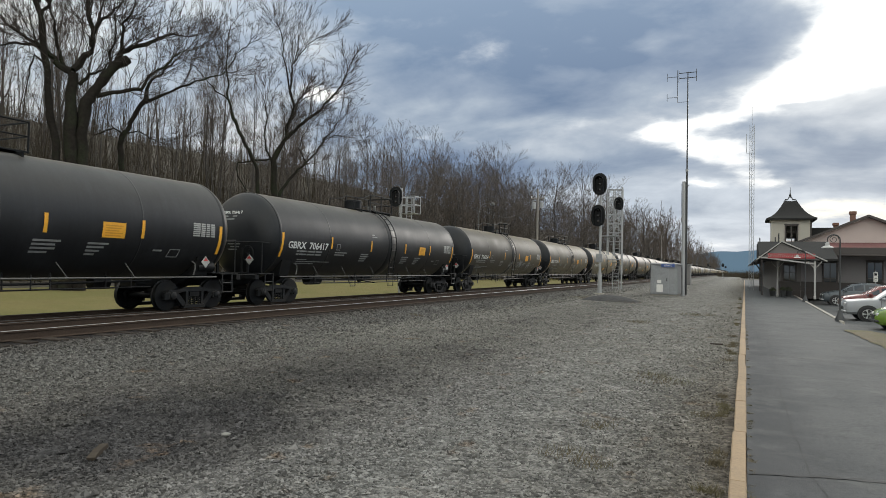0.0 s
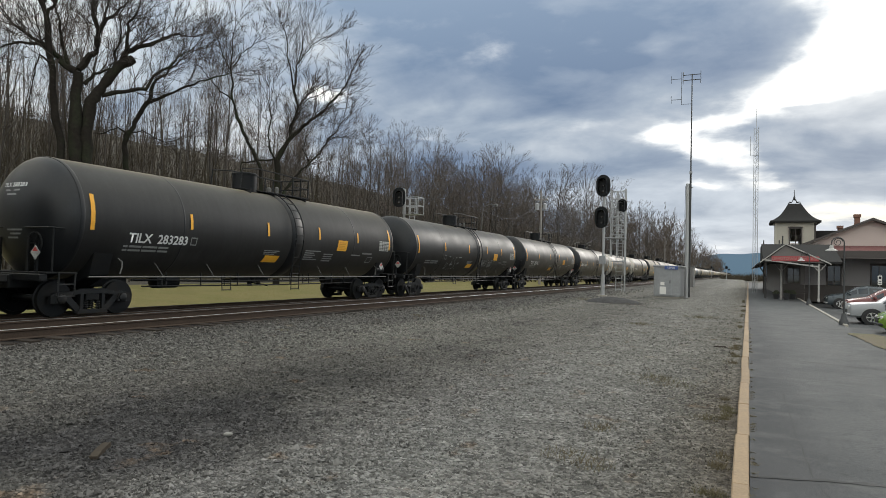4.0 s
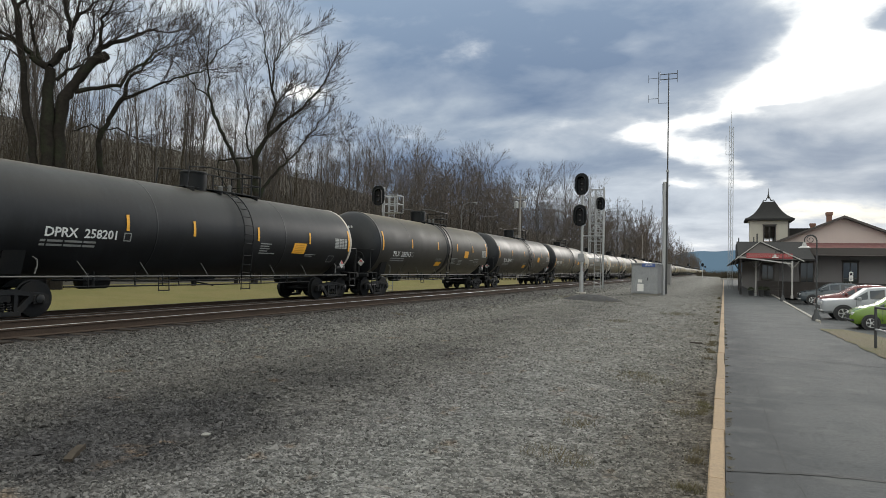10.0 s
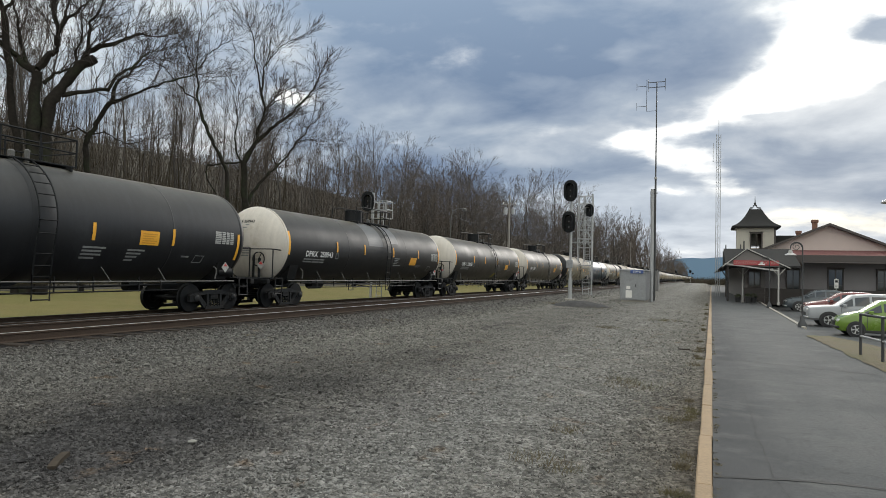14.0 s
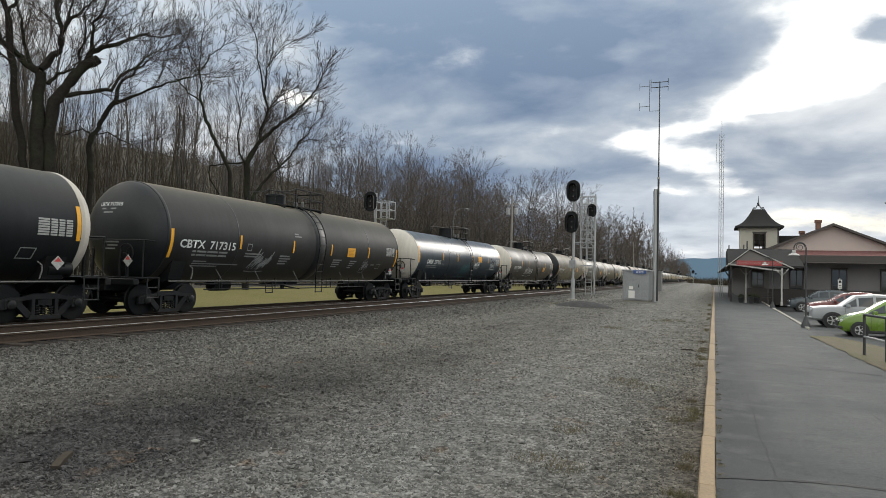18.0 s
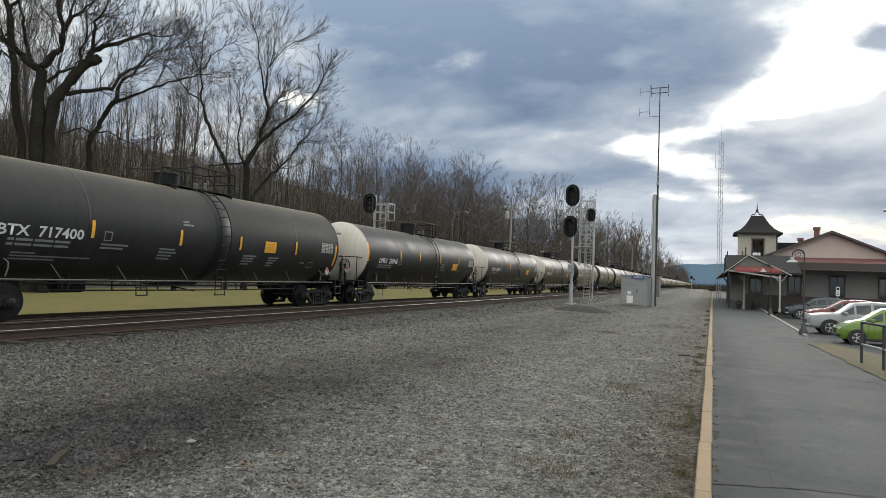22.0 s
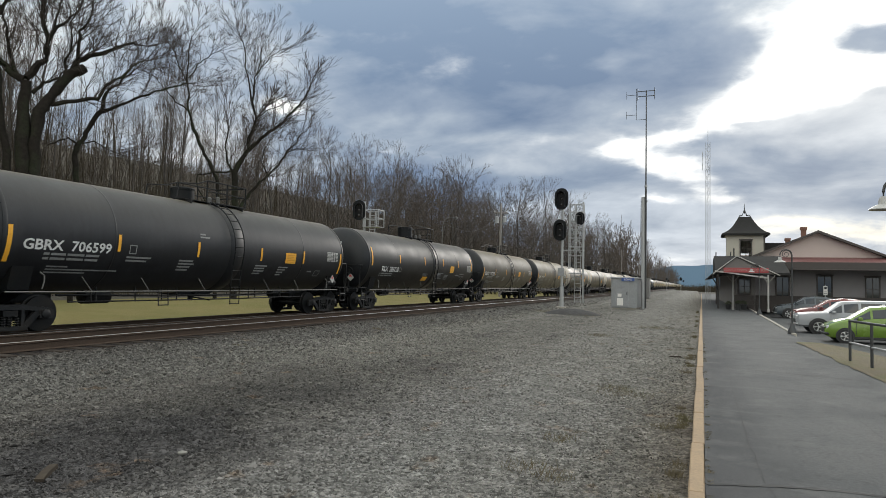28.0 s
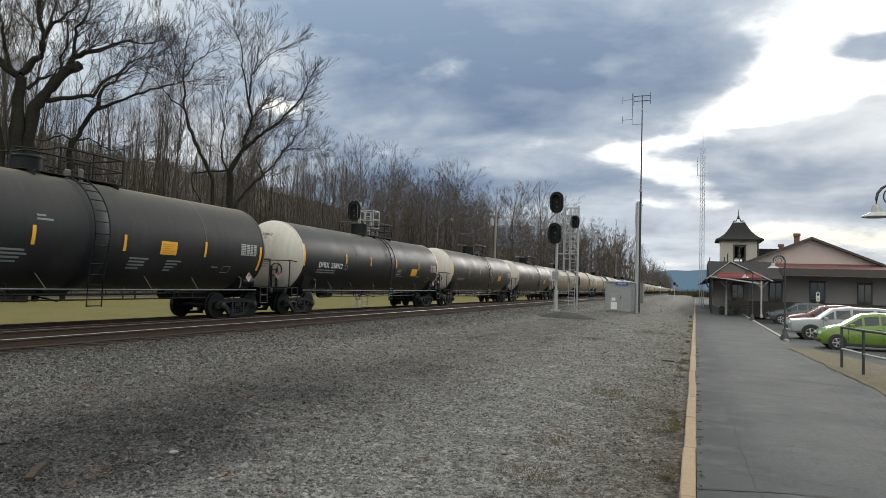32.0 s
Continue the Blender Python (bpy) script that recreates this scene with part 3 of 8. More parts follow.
# ---- mesh building ----
class Shape:
    """Gathers vertices and faces for one mesh."""
    def __init__(self):
        self.v, self.f = [], []

    def add(self, verts, faces):
        n = len(self.v)
        self.v.extend(verts)
        self.f.extend([tuple(i + n for i in f) for f in faces])
        return self

    def box(self, x0, x1, y0, y1, z0, z1, m=None):
        vs = [(x, y, z) for z in (z0, z1) for x, y in ((x0, y0), (x1, y0), (x1, y1), (x0, y1))]
        if m: vs = [tuple(m @ Vector(p)) for p in vs]
        return self.add(vs, [(3, 2, 1, 0), (4, 5, 6, 7), (0, 1, 5, 4), (1, 2, 6, 5), (2, 3, 7, 6), (3, 0, 4, 7)])

    def block(self, x0, x1, y0, y1, z0, z1, c=0.01, m=None):
        """A box with chamfered edges."""
        vs, idx = [], {}
        for sx in (0, 1):
            for sy in (0, 1):
                for sz in (0, 1):
                    X, Y, Z = (x0, x1)[sx], (y0, y1)[sy], (z0, z1)[sz]
                    dx, dy, dz = (c, -c)[sx], (c, -c)[sy], (c, -c)[sz]
                    for ax, p in enumerate(((X, Y + dy, Z + dz), (X + dx, Y, Z + dz), (X + dx, Y + dy, Z))):
                        idx[sx, sy, sz, ax] = len(vs)
                        vs.append(p)
        F = []
        for ax in range(3):
            for s in (0, 1):
                o = [k for k in range(3) if k != ax]
                ring = []
                for a, b in ((0, 0), (1, 0), (1, 1), (0, 1)):
                    k = [0, 0, 0]; k[ax] = s; k[o[0]] = a; k[o[1]] = b
                    ring.append(idx[k[0], k[1], k[2], ax])
                F.append(tuple(ring) if (s == 1) == (ax != 1) else tuple(reversed(ring)))
        for ax in range(3):
            o = [k for k in range(3) if k != ax]
            for a in (0, 1):
                for b in (0, 1):
                    k0, k1 = [0, 0, 0], [0, 0, 0]
                    k0[o[0]] = k1[o[0]] = a; k0[o[1]] = k1[o[1]] = b; k1[ax] = 1
                    F.append((idx[(*k0, o[0])], idx[(*k1, o[0])], idx[(*k1, o[1])], idx[(*k0, o[1])]))
        for sx in (0, 1):
            for sy in (0, 1):
                for sz in (0, 1):
                    F.append(tuple(idx[sx, sy, sz, ax] for ax in range(3)))
        if m: vs = [tuple(m @ Vector(p)) for p in vs]
        return self.add(vs, F)

    def tube(self, pts, radii, n=8, cap=True):
        pts = [Vector(p) for p in pts]
        if isinstance(radii, (int, float)): radii = [radii] * len(pts)
        vs, F = [], []
        ref = None
        for i, p in enumerate(pts):
            d = (pts[min(i + 1, len(pts) - 1)] - pts[max(i - 1, 0)]).normalized()
            if ref is None:
                ref = Vector((0, 0, 1)) if abs(d.z) < 0.9 else Vector((1, 0, 0))
            u = d.cross(ref)
            if u.length < 1e-4: u = d.cross(Vector((1, 0.3, 0)))
            u.normalize(); w = d.cross(u)
            for k in range(n):
                a = 2 * math.pi * k / n
                vs.append(tuple(p + (u * math.cos(a) + w * math.sin(a)) * radii[i]))
        for i in range(len(pts) - 1):
            for k in range(n):
                a, b = i * n + k, i * n + (k + 1) % n
                F.append((a, b, b + n, a + n))
        if cap:
            F.append(tuple(range(n - 1, -1, -1)))
            F.append(tuple(range((len(pts) - 1) * n, len(pts) * n)))
        return self.add(vs, F)

    def lathe(self, prof, n=24, axis="y", at=(0, 0, 0)):
        """Turns a profile of (place along the axis, radius)."""
        vs, F = [], []
        for s, r in prof:
            for k in range(n):
                a = 2 * math.pi * k / n
                c, d = r * math.cos(a), r * math.sin(a)
                p = (s, c, d) if axis == "x" else (d, s, c) if axis == "y" else (c, d, s)
                vs.append((p[0] + at[0], p[1] + at[1], p[2] + at[2]))
        for i in range(len(prof) - 1):
            for k in range(n):
                a, b = i * n + k, i * n + (k + 1) % n
                F.append((a, b, b + n, a + n))
        F.append(tuple(range(n - 1, -1, -1)))
        F.append(tuple(range((len(prof) - 1) * n, len(prof) * n)))
        return self.add(vs, F)

    def prism(self, outline, lo, hi, axis="x"):
        """An outline of two coordinates pushed along an axis."""
        n = len(outline)
        def p3(a, b, s):
            return (s, a, b) if axis == "x" else (a, s, b) if axis == "y" else (a, b, s)
        vs = [p3(a, b, lo) for a, b in outline] + [p3(a, b, hi) for a, b in outline]
        F = [tuple(range(n - 1, -1, -1)), tuple(range(n, 2 * n))] + [(i, (i + 1) % n, (i + 1) % n + n, i + n) for i in range(n)]
        return self.add(vs, F)

    def quad(self, a, b, c, d):
        return self.add([a, b, c, d], [(0, 1, 2, 3)])

    def mesh(self, name, material, smooth=35):
        me = bpy.data.meshes.new(name)
        me.from_pydata(self.v, [], self.f)
        mats = material if isinstance(material, (list, tuple)) else [material]
        for m in mats: me.materials.append(m)
        if smooth:
            bm = bmesh.new(); bm.from_mesh(me)
            bmesh.ops.recalc_face_normals(bm, faces=bm.faces)
            for f in bm.faces: f.smooth = True
            bm.to_mesh(me); bm.free()
            me.set_sharp_from_angle(angle=radians(smooth))
        return me


def part(name, shape, material, parent, label="", smooth=35):
    """Links a shape as one mesh under a thing or a part."""
    me = shape if isinstance(shape, bpy.types.Mesh) else shape.mesh(name, material, smooth)
    ob = new(name, me)
    ob.parent = parent
    if label: ob["label"] = label
    return ob


def thing(name, label, category, at=(0, 0, 0), rz=0.0, group="", kind=""):
    """An Empty at the base of a thing, that its parts hang on."""
    ob = new(name)
    ob.empty_display_size = 0.2
    ob.matrix_world = pose(*at, 0, 0, rz)
    return tagged(ob, label, category, group, kind)


def setting(name, shape, material, label="", category="", smooth=35, kind="structure"):
    ob = new(name, shape.mesh(name, material, smooth))
    return tagged(ob, label, category, "", kind)


# ---- ground ----
DRIFT = 0.0079                     # the platform runs slightly off the line of the tracks
NEAR_X, NEAR_Z = -12.55, 0.47      # centre and rail height of the empty track
FAR_X, FAR_Z = -16.70, 0.27        # centre and rail height of the train's track


def rise(x, table):
    for (a, za), (b, zb) in zip(table, table[1:]):
        if x <= b:
            s = min(1.0, max(0.0, (x - a) / (b - a)))
            return za + (zb - za) * s
    return table[-1][1]


PROFILE = [(-2400, 60), (-220, 40), (-110, 26), (-70, 13), (-50, 5), (-38, 1.2), (-33, 0.3), (-21, -0.15), (-19.2, 0.0), (-18.5, 0.08), (-15.2, 0.08), (-14.5, 0.22), (-14.1, 0.283),
           (-11.1, 0.283), (-10.4, 0.12), (-9.0, 0.02), (-6.0, -0.04), (-0.3, -0.07), (0.6, -0.07), (1.2, -0.6), (2400, -0.6)]


def ground_height(x, y):
    z = rise(x, PROFILE)
    if -10.5 < x < 0.3:
        z += 0.035 * noise.noise((x * 0.5, y * 0.35, 0)) + 0.012 * noise.noise((x * 2.5, y * 2.5, 3))
    elif x < -33:
        z += (1.2 * noise.noise((x * 0.03, y * 0.02, 1)) + 0.5 * noise.noise((x * 0.15, y * 0.15, 2))) * min(1.0, (-33 - x) / 15)
    elif x < -19:
        z += 0.05 * noise.noise((x * 0.3, y * 0.3, 5))
    return z


def build_ground():
    xs = [-2400, -1200, -600, -320, -220, -160, -130, -110, -95, -84, -76, -70, -64, -58, -54, -50, -46, -42, -38, -35.5, -33, -30, -27, -24, -21, -20, -19.2, -18.5, -17.5, -15.9, -15.2, -14.5, -14.1, -13, -12, -11.0, -10.7, -10.4]
    xs += [-10.4 + 0.35 * i for i in range(1, 29)] + [-0.3, 0.1, 0.6, 1.2, 3, 8, 20, 60, 200, 600, 2400]
    ys = [-400, -150, -60, -25] + [-10 + 0.6 * i for i in range(60)] + [26 + 2 * i for i in range(40)] + [110, 120, 135, 150, 175, 200, 240, 280, 340, 420, 520, 700, 1000, 1600, 2600, 4200]
    s = Shape()
    nx = len(xs)
    for y in ys:
        for x in xs: s.v.append((x, y, ground_height(x, y)))
    mats = []
    for j in range(len(ys) - 1):
        for i in range(nx - 1):
            s.f.append((j * nx + i, j * nx + i + 1, (j + 1) * nx + i + 1, (j + 1) * nx + i))
            x = (xs[i] + xs[i + 1]) / 2
            mats.append(2 if x < -33 or (x > 1.2 and ys[j] > 150) else 1 if x < -19.9 or x > 1.2 else 0)
    me = s.mesh("ground", [ballast, lawn, leaf_litter], 0)
    me.polygons.foreach_set("material_index", mats)
    me.polygons.foreach_set("use_smooth", [True] * len(mats))
    tagged(new("ground", me), "grey gravel yard with a winter lawn and wooded hillside", "ground", "", "structure")


build_ground()


# ---- tracks ----
def rail_outline(cx, z):
    return [(cx - 0.075, z - 0.18), (cx + 0.075, z - 0.18), (cx + 0.075, z - 0.168), (cx + 0.012, z - 0.15), (cx + 0.012, z - 0.045), (cx + 0.036, z - 0.036), (cx + 0.036, z - 0.006),
            (cx - 0.036, z - 0.006), (cx - 0.036, z - 0.036), (cx - 0.012, z - 0.045), (cx - 0.012, z - 0.15), (cx - 0.075, z - 0.168)]


def build_track(name, cx, z, label):
    track = thing(name, label, "railway track", (cx, 0, 0), 0, "", "structure")
    for side in (-0.7525, 0.7525):
        s = Shape().prism(rail_outline(side, z), -60, 1500, "y")
        r = part("rail", s, rail_rust, track, "rust-brown steel rail", 30)
        h = Shape().prism([(side - 0.030, z - 0.005), (side + 0.030, z - 0.005), (side + 0.026, z), (side - 0.026, z)], -60, 1500, "y")
        part("rail_head", h, rail_top if side > 0 and cx > -14 else rail_shaded, r, "polished running surface" if side > 0 and cx > -14 else "", 0)
    tie = Shape().block(-1.3, 1.3, -0.115, 0.115, -0.16, 0.0, 0.012).mesh("tie", tie_wood, 0)
    plate = Shape().block(-0.10, 0.10, -0.09, 0.09, 0, 0.016, 0.004)
    y, n = -6.0, 0
    rest = Shape()
    while y < 420:
        if n < 290:
            t = part("tie", tie, tie_wood, track)
            t.matrix_local = pose(random.uniform(-0.05, 0.05), y, z - 0.18 + random.uniform(-0.012, 0.004), 0, random.uniform(-0.4, 0.4), random.uniform(-1.2, 1.2))
        else:
            rest.block(-1.3, 1.3, y - 0.115, y + 0.115, z - 0.34, z - 0.18, 0.012)
        y += 0.54 + random.uniform(-0.03, 0.03)
        n += 1
    tagged(part("far_ties", rest, tie_wood, track, "", 0), kind="stuff")


build_track("empty_track", NEAR_X, NEAR_Z, "empty railway track with rusty rails and dark wooden ties")
build_track("train_track", FAR_X, FAR_Z, "railway track that carries the freight train")


# ---- platform ----
def edge(y):
    return 0.03 + DRIFT * y


def build_platform():
    s = Shape()
    ys = [-20, -8] + [1.0 * i for i in range(-4, 61)] + [65, 70, 80, 90, 100, 120, 150, 190]
    right = lambda y: 3.38 + 0.0215 * max(0.0, y - 24) if y > 24 else 3.38 + 0.024 * (24 - y)
    cols = 9
    for y in ys:
        a, b = edge(y), min(right(y), 12)
        for i in range(cols):
            x = a + (b - a) * i / (cols - 1)
            s.v.append((x, y, 0.008 * noise.noise((x * 0.8, y * 0.5, 9))))
        s.v.append((b, y, -0.55))
    w = cols + 1
    for j in range(len(ys) - 1):
        for i in range(w - 1):
            s.f.append((j * w + i, j * w + i + 1, (j + 1) * w + i + 1, (j + 1) * w + i))
    plat = setting("platform", s, walk_asphalt, "worn grey asphalt station platform with dark seams", "platform")
    # seams: thin tar ribbons that wander
    for pts, wide in (([(0.10, 6.40), (0.6, 6.55), (1.1, 6.67), (2.0, 6.70), (3.6, 6.6)], 0.05), ([(0.2, 15.9), (0.74, 15.8), (1.9, 15.3), (3.1, 14.85)], 0.035),
                      ([(2.2, 26.3), (2.9, 26.0), (3.5, 26.1)], 0.07), ([(0.58, 6.6), (0.56, 8.4), (0.58, 11.85), (0.70, 18.4), (0.9, 24.7)], 0.007), ([(0.60, 6.5), (0.70, 5.4), (0.76, 4.2)], 0.005),
                      ([(1.5, 17.6), (2.2, 17.5), (3.0, 17.2)], 0.012), ([(0.3, 21.5), (1.2, 21.4), (2.4, 21.1), (3.3, 20.9)], 0.014), ([(0.2, 33.0), (1.6, 32.8), (3.4, 32.6)], 0.02), ([(1.9, 6.4), (2.1, 8.0), (2.05, 10.5)], 0.005), ([(2.6, 14.9), (2.4, 12.5), (2.5, 10.2), (2.3, 8.4)], 0.005)):
        t = Shape()
        fine = []
        for (x0, y0), (x1, y1) in zip(pts, pts[1:]):
            for k in range(8):
                u = k / 8
                x, y = x0 + (x1 - x0) * u, y0 + (y1 - y0) * u
                fine.append((x + 0.03 * noise.noise((x * 5, y * 5, 1)), y + 0.03 * noise.noise((x * 5, y * 5, 7))))
        fine.append(pts[-1])
        across = abs(pts[-1][0] - pts[0][0]) > abs(pts[-1][1] - pts[0][1])
        for i, (x, y) in enumerate(fine):
            h = wide * (0.6 + 0.5 * noise.noise((x * 9, y * 9, 2)))
            z = 0.008 * noise.noise((x * 0.8, y * 0.5, 9)) + 0.004
            t.v += [(x, y - h, z), (x, y + h, z)] if across else [(x - h, y, z), (x + h, y, z)]
            if i: t.f.append((2 * i - 2, 2 * i - 1, 2 * i + 1, 2 * i))
        part("seam", t, tar, plat, "", 0)
    # kerb blocks along the gravel
    block = Shape().block(-0.135, 0.0, 0.006, 1.894, -0.30, 0.012, 0.012).mesh("kerb_block", kerb_stone, 0)
    kerb = thing("kerb", "tan concrete kerb blocks edging the platform", "kerb", (0, 0, 0), 0, "", "structure")
    y = -5.3
    while y < 190:
        k = part("kerb_block", block, kerb_stone, kerb)
        k.matrix_local = pose(edge(y) + random.uniform(-0.006, 0.006), y, random.uniform(-0.008, 0.006), 0, 0, -0.45 + random.uniform(-0.15, 0.15))
        y += 1.9
    low = Shape().block(-0.08, 0.06, 0.01, 2.98, -0.55, 0.05, 0.015).mesh("kerb_block", pale_kerb, 0)
    kerb2 = thing("parking_kerb", "pale concrete kerb between platform and parking", "kerb", (0, 0, 0), 0, "", "structure")
    for i in range(11):
        y = 28.3 + 3 * i
        k = part("kerb_block", low, pale_kerb, kerb2)
        k.matrix_local = pose(right(y) + 0.06, y, 0, 0, 0, -1.2)
    lot = Shape()
    lot.add([(3.5, 23.5, -0.42), (40, 23.5, -0.42), (40, 75, -0.42), (3.5, 75, -0.42)], [(0, 1, 2, 3)])
    setting("parking_lot", lot, asphalt, "grey asphalt parking lot beside the platform", "parking lot", 0)
    g = Shape()
    for j in range(90):
        y = -20 + 0.5 * j
        start = right(y) - 0.27 + 0.16 * noise.noise((y * 0.9, 0, 6)) + 0.06 * noise.noise((y * 3.1, 2, 6))
        for i in range(13):
            x = start + (26 - start) * (i / 12) ** 2
            g.v.append((x, y, 0.016 - 0.44 * min(1, max(0, (x - 4) / 2)) * min(1, max(0, (y - 18) / 5)) + 0.015 * noise.noise((x * 2, y * 2, 4))))
    for j in range(89):
        for i in range(12):
            g.f.append((j * 13 + i, j * 13 + i + 1, (j + 1) * 13 + i + 1, (j + 1) * 13 + i))
    setting("grass_verge", g, dry_grass, "dry brown grass verge beside the platform", "grass")


build_platform()


def scatter_stones():
    """Loose crushed stone over the gravel, thick near the platform and thinner farther off."""
    rng = np.random.default_rng(21)
    n, more = 116000, 40000
    y = np.concatenate([2.5 - 8.5 * np.log(1 - rng.random(n)), 3.5 - 11.0 * np.log(1 - rng.random(more))])
    x = np.concatenate([-10.6 + 10.45 * rng.random(n), -11.1 + 2.6 * rng.random(more)])
    patch = 22000
    y, x = np.concatenate([y, 3.0 - 3.5 * np.log(1 - rng.random(patch))]), np.concatenate([x, -9.5 + 6.5 * rng.random(patch)])
    coarse = np.concatenate([np.zeros(n), np.ones(more), 0.7 * np.ones(patch)])
    path = (np.abs(x + 3.0) < 1.1 + 0.25 * np.sin(y)) & (rng.random(len(x)) < 0.3)
    seen = ~path & (x > -1.75 * y - 1.0) & (x < edge(0) - 0.16 + DRIFT * y)
    x, y, coarse = x[seen], y[seen], coarse[seen]
    n = len(x)
    size = rng.uniform(0.006, 0.019, n) * (1 + 0.6 * (rng.random(n) > 0.92)) * (1 + 0.55 * coarse) * (0.85 + 0.03 * y)
    z = np.array([ground_height(a, b) for a, b in zip(x.tolist(), y.tolist())]) + size * 0.25
    octa = np.array(((1, 0, 0), (0, 1, 0), (-1, 0, 0), (0, -1, 0), (0, 0, 1), (0, 0, -1)), float)
    tri = np.array(((0, 1, 4), (1, 2, 4), (2, 3, 4), (3, 0, 4), (1, 0, 5), (2, 1, 5), (3, 2, 5), (0, 3, 5)))
    v = octa[None] * rng.uniform(0.6, 1.2, (n, 6, 1)) + rng.normal(0, 0.26, (n, 6, 3))
    v *= rng.uniform(0.5, 1.25, (n, 1, 3))
    a = rng.uniform(0, 6.28, n)
    c, s = np.cos(a), np.sin(a)
    tilt = rng.normal(0, 0.6, n)
    ct, st_ = np.cos(tilt), np.sin(tilt)
    X, Y, Z = v[..., 0], v[..., 1] * ct[:, None] - v[..., 2] * st_[:, None], v[..., 1] * st_[:, None] + v[..., 2] * ct[:, None]
    P = np.stack([X * c[:, None] - Y * s[:, None], X * s[:, None] + Y * c[:, None], Z * 0.75], -1) * size[:, None, None]
    P += np.stack([x, y, z], -1)[:, None, :]
    F = tri[None] + 6 * np.arange(n)[:, None, None]
    me = bpy.data.meshes.new("gravel_stones")
    me.vertices.add(6 * n); me.vertices.foreach_set("co", P.ravel())
    me.loops.add(24 * n); me.loops.foreach_set("vertex_index", F.ravel().astype(np.int32))
    me.polygons.add(8 * n); me.polygons.foreach_set("loop_start", np.arange(0, 24 * n, 3, dtype=np.int32))
    me.update(calc_edges=True)
    me.polygons.foreach_set('use_smooth', np.zeros(8 * n, dtype=bool))
    me.materials.append(stone_mat)
    tagged(new("gravel_stones", me), "loose grey and brown crushed stone", "gravel", "", "stuff")


scatter_stones()
# ---- tank cars ----
# shell radius and axis height over the rail, by style: 'low' top fittings, 'tall' housing, 'white' ends
TANK = {"low": (1.60, 2.52), "tall": (1.61, 2.53), "white": (1.53, 2.43)}
HALVES = {"low": 7.85, "tall": 8.0, "white": 7.85}    # half the length of the straight shell
PITCH = 18.6                                  # coupled length of a car
TRUCK_Y, AXLE = 7.23, 0.93
WHEEL_R = 0.457


def half_of(tank):
    return HALVES[[k for k in TANK if TANK[k] == tank][0]]


def on_shell(tank, y, z, lift=0.006):
    """The place on the platform side of the shell at a height over the rail."""
    r, zc = tank
    a = math.asin(max(-0.999, min(0.999, (z - zc) / r)))
    return (r + lift) * math.cos(a), y, zc + (r + lift) * math.sin(a)


def decal(tank, y0, y1, z0, z1, n=4, lean=0.0, lift=0.006):
    """A thin sheet that lies on the curved shell."""
    s = Shape()
    for i in range(n + 1):
        z = z0 + (z1 - z0) * i / n
        for y in (y0, y1):
            s.v.append(on_shell(tank, y + lean * (z - z0), z, lift))
    for i in range(n):
        s.f.append((2 * i, 2 * i + 1, 2 * i + 3, 2 * i + 2))
    return s


def flat_letters(text, size, spacing=1.0, shear=0.0):
    cu = bpy.data.curves.new("lettering", "FONT")
    cu.body, cu.size, cu.space_character, cu.shear, cu.resolution_u, cu.offset = text, size, spacing, shear, 2, 0.022 * size
    ob = bpy.data.objects.new("lettering", cu)
    me = bpy.data.meshes.new_from_object(ob)
    bpy.data.objects.remove(ob)
    bpy.data.curves.remove(cu)
    return me


def lettering(tank, text, width, size, y0, z0, material, shear=0.0):
    """Letters laid on the shell from y0, z0, fitted to a width."""
    me = flat_letters(text, size, 1.0, shear)
    wide = max(v.co.x for v in me.vertices)
    for v in me.vertices:
        v.co = on_shell(tank, y0 + v.co.x * width / wide, z0 + v.co.y)
    me.materials.clear()
    me.materials.append(material)
    return me


def end_lettering(tank, text, width, size, z0, material):
    """Letters on the dished end that faces the platform's near end."""
    me = flat_letters(text, size)
    wide = max(v.co.x for v in me.vertices)
    r, zc = tank
    for v in me.vertices:
        x, z = (v.co.x / wide - 0.5) * width - 0.12, z0 + v.co.y
        q = min(0.99, math.hypot(x, z - zc) / r)
        v.co = (x, -(half_of(tank) + 0.012 + 0.76 * math.sqrt(1 - q * q)), z)
    me.materials.clear()
    me.materials.append(material)
    return me


def bars(tank, y0, z0, rows, height=0.05, gap=0.045, lean=0.0):
    """Lines of small writing too faint to read, as broken bars."""
    s = Shape()
    for k, row in enumerate(rows):
        z = z0 - k * (height + gap)
        y = y0 + lean * k * (height + gap)
        for w in row:
            d = decal(tank, y, y + w, z, z + height, 1)
            s.add(d.v, d.f)
            y += w + 0.045
    return s


def outline(tank, y0, y1, z0, z1, t=0.03, lean=0.0):
    """A stencilled frame."""
    s = Shape()
    for a in (decal(tank, y0, y1, z0, z0 + t, 1, lean), decal(tank, y0 + lean * (z1 - z0), y1 + lean * (z1 - z0), z1 - t, z1, 1, lean), decal(tank, y0, y0 + t, z0, z1, 3, lean), decal(tank, y1 - t, y1, z0, z1, 3, lean)):
        s.add(a.v, a.f)
    return s


